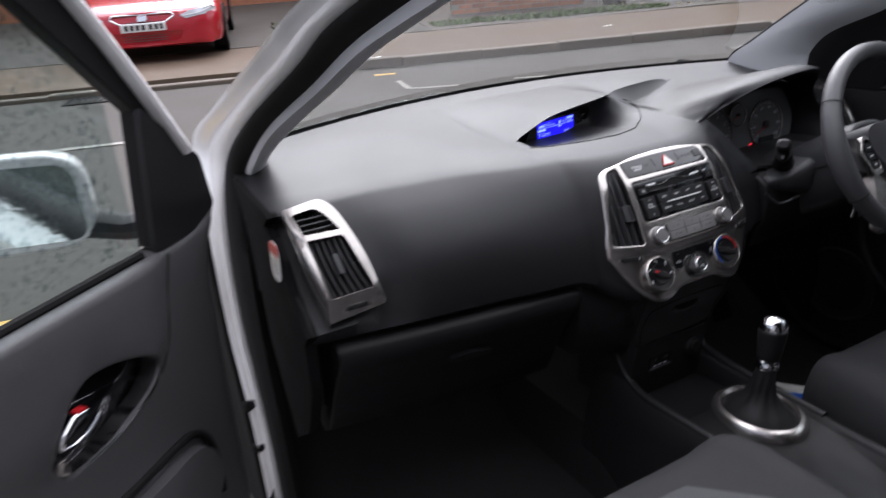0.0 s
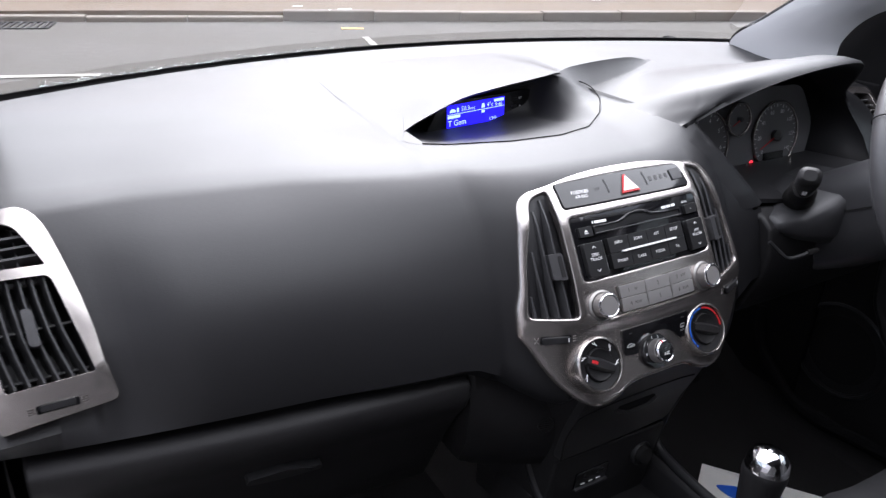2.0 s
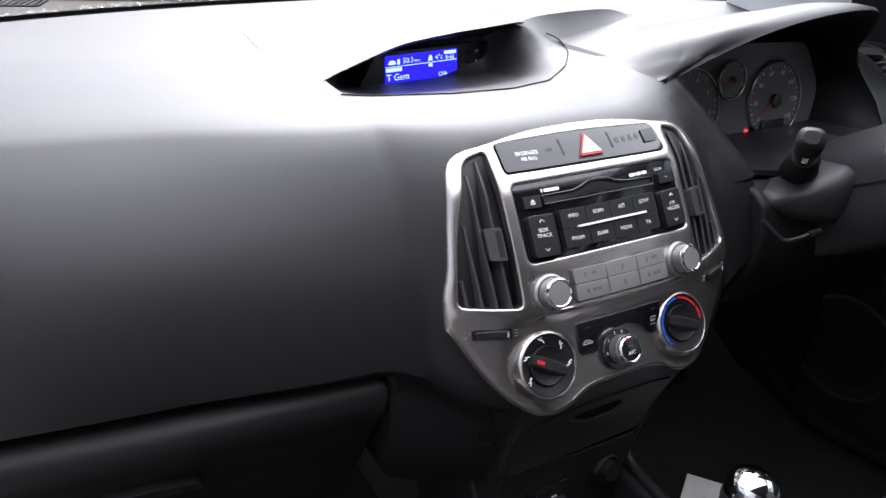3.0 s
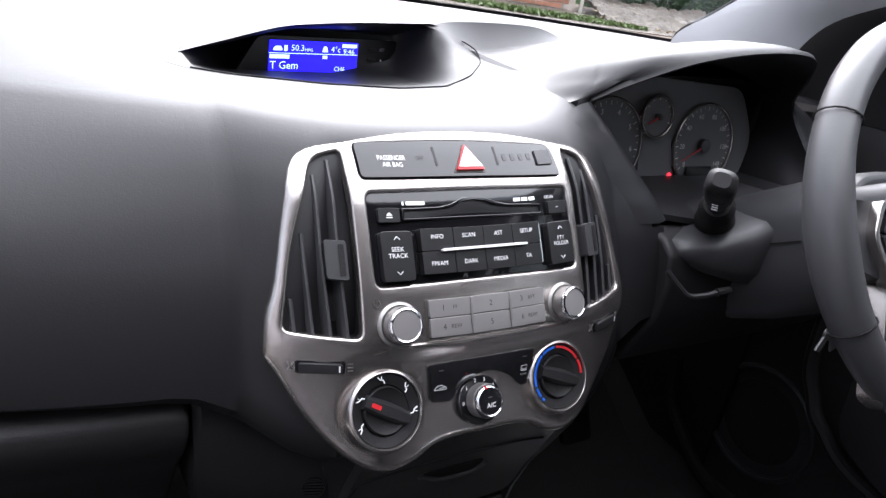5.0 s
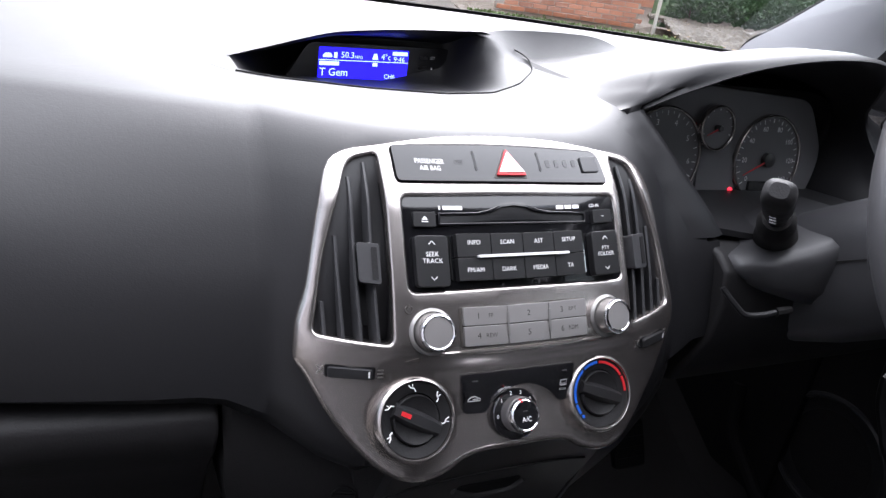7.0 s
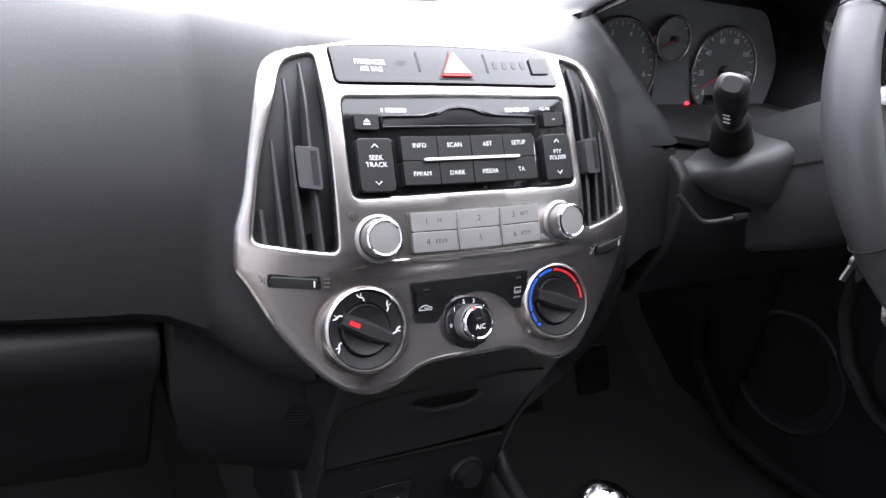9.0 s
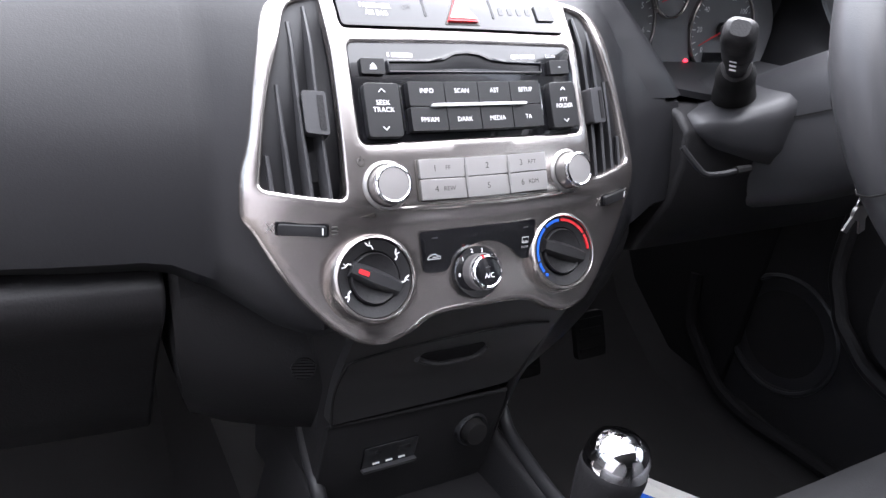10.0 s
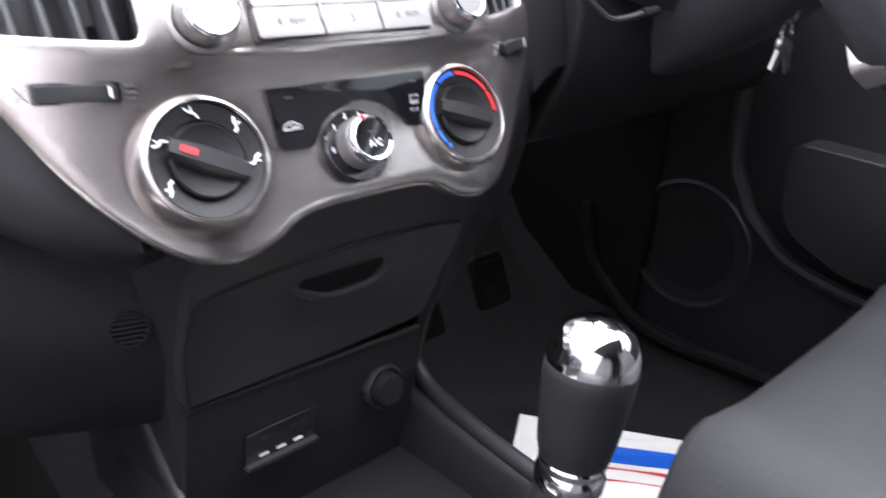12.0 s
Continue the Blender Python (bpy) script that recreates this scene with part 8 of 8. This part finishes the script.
    lo = part("lower_intake", shell(bmesh.new(), intake, [], nose, -0.05, -0.035, 0.1), "gloss", t)
    for i in range(3):
        bm = bmesh.new()
        tube(bm, [nose(u, 0.300 + 0.032 * i, -0.022) for u in (-0.38, -0.2, 0, 0.2, 0.38)], 0.005, 6)
        part("intake_bar", bm, "vent", lo)
    for s, fog, lamp in zip((-1, 1), fogs, lamps):
        fg = part("fog_housing", shell(bmesh.new(), fog, [], nose, -0.045, -0.03, 0.1), "gloss", t)
        tile("fog_lamp", round_poly([(s * 0.62, 0.418), (s * 0.745, 0.444), (s * 0.75, 0.415), (s * 0.64, 0.392)], 0.008), nose, -0.03, -0.012, "lamp", fg)
        hl = part("headlight", shell(bmesh.new(), lamp, [], nose, -0.02, 0.020, 0.06), "lamp", t, "clear headlight with white daytime strip", bevel=0.006)
        bm = bmesh.new()
        tube(bm, [nose(s * u, z, 0.024) for u, z in ((0.46, 0.590), (0.56, 0.600), (0.66, 0.612), (0.80, 0.668))], 0.007, 6)
        part("light_strip", bm, "plate", hl)
    pl = tile("number_plate", rect(-0.26, 0.425, 0.26, 0.535, 0.01), nose, 0.006, 0.026, "plate", t, "white number plate with dark bars", bevel=0.003)
    for x0, x1 in ((-0.215, -0.165), (-0.150, -0.100), (-0.085, -0.035), (-0.020, 0.030), (0.065, 0.115), (0.130, 0.180), (0.190, 0.235)):
        tile("plate_bar", rect(x0, 0.447, x1 - 0.008, 0.515, 0.004), nose, 0.020, 0.0275, "ink_dark", pl, bevel=0)
    # glass
    for name, q in (("windscreen", [(-0.66, 1.33, 0.985), (0.66, 1.33, 0.985), (0.52, 2.05, 1.395), (-0.52, 2.05, 1.395)]),):
        bm = bmesh.new()
        a, b, c, d = [Vector(p) for p in q]
        loft(bm, [[f @ (a.lerp(b, i / 8).lerp(d.lerp(c, i / 8), j / 6) + Vector((0, -0.035 - 0.03 * math.sin(math.pi * i / 8), 0.03 + 0.02 * math.sin(math.pi * i / 8)))) for j in range(7)] for i in range(9)])
        thick(bm, 0.004)
        part(name, bm, "car_glass", t)
    for s in (-1, 1):
        bm = bmesh.new()
        loft(bm, [[P(s * (0.925 - 0.62 * (z - 0.93)), d, z) for z in (0.93, 1.1, 1.30)] for d in (1.75, 2.2, 2.8, 3.4)])
        thick(bm, 0.004)
        part("side_window", bm, "car_glass", t)
        bm = bmesh.new()
        rows = []
        for q, sc in ((0.0, 0.7), (0.05, 1.0), (0.12, 0.95), (0.16, 0.6)):
            rows.append([P(s * (0.98 + 0.11 * math.cos(a) * sc), 1.62 + q, 0.98 + 0.07 * math.sin(a) * sc) for a in [2 * math.pi * j / 20 for j in range(20)]])
        loft(bm, rows, closed=True, caps=True)
        part("wing_mirror", bm, "red_paint", t)
        for d in (0.86, 3.45):
            w = f @ Matrix.Translation((s * 0.83, d, 0.315)) @ Matrix.Rotation(radians(90 * s), 4, "Y")
            bm = bmesh.new()
            lathe(bm, [(0.225, -0.10), (0.30, -0.10), (0.318, -0.07), (0.318, 0.07), (0.30, 0.095), (0.235, 0.10), (0.225, 0.08)], w, 44)
            tyre = part("tyre", bm, "rubber", t)
            bm = bmesh.new()
            lathe(bm, [(0.228, 0.03), (0.232, 0.088), (0.222, 0.094), (0.215, 0.06), (0.0, 0.045)], w, 40)
            rim = part("rim", bm, "silver_dark", t)
            for j in range(5):
                bm = bmesh.new()
                for o in (-0.10, 0.10):
                    a = 2 * math.pi * j / 5 + o
                    tube(bm, [w @ Vector((0.03 * math.cos(a), 0.03 * math.sin(a), 0.08)), w @ Vector((0.215 * math.cos(a + o * 0.4), 0.215 * math.sin(a + o * 0.4), 0.086))], 0.014, 6)
                part("spoke", bm, "silver", rim)
            bm = bmesh.new()
            lathe(bm, [(0.345, -0.03), (0.352, 0.0), (0.345, 0.012), (0.318, 0.0), (0.315, -0.06)], w @ Matrix.Translation((0, 0, 0.085)), 44)
            part("wheel_arch", bm, "rubber", t)
    return t


ground()
# backdrop wall out of view, added to darken the horizon and its reflections
wall_bm = bmesh.new()
box(wall_bm, (1.0, 10.6, 3.0), (44, 0.3, 6.0), KERB)
tagged(part("wall_street", wall_bm, "brick"), "unseen plain brick wall added to darken the low sky ahead", "wall", kind="structure")
# unseen walls added behind and beside the car to block low sky light
for name, c, size in (("wall_shade_behind", (-1.0, -6.0, 3.5), (26, 0.3, 7.0)), ("wall_shade_beside", (-7.0, -1.0, 1.3), (0.3, 10.0, 2.6)), ("wall_shade_opposite", (9.0, -3.5, 2.2), (0.3, 11.0, 4.4))):
    wall_bm = bmesh.new()
    box(wall_bm, c, size)
    tagged(part(name, wall_bm, "shade_wall"), "unseen plain grey wall added to cut the light reaching the car", "wall", kind="structure")
kerb_stones()
marking("parking_mark", "line", [(2.42, 5.92), (2.31, 5.47), (2.72, 5.25)], 0.06, "worn white parking bay mark on the road")
marking("parking_mark", "line", [(3.28, 5.14), (3.78, 4.86)], 0.06, "worn white parking bay mark on the road")
marking("parking_mark", "line", [(-1.6, 5.62), (0.05, 5.16)], 0.08, "worn white parking bay mark on the road")
marking("yellow_line", "yellow", [(-4.5, 3.1), (-1.05, 2.28), (-0.2, 2.05)], 0.10, "worn yellow line on the road")
marking("yellow_mark", "yellow", [(2.40, 6.42), (2.60, 6.34)], 0.09, "faded yellow mark by the kerb")
drain()
litter(0.0, 0.12, 0.09, 0.12, "paper", "crumpled white paper litter on the pavement")
litter(-0.42, 0.30, 0.10, 0.05, "paper", "small scrap of white litter on the pavement")
litter(3.2, 0.9, 0.10, 0.06, "paper", "small scrap of pale litter on the pavement")
brick_wall()
fence_post()
hedge_and_bank()
wheelie_bin(-0.02, 3.05, 0.1)
red_car(-2.50, 1.55)
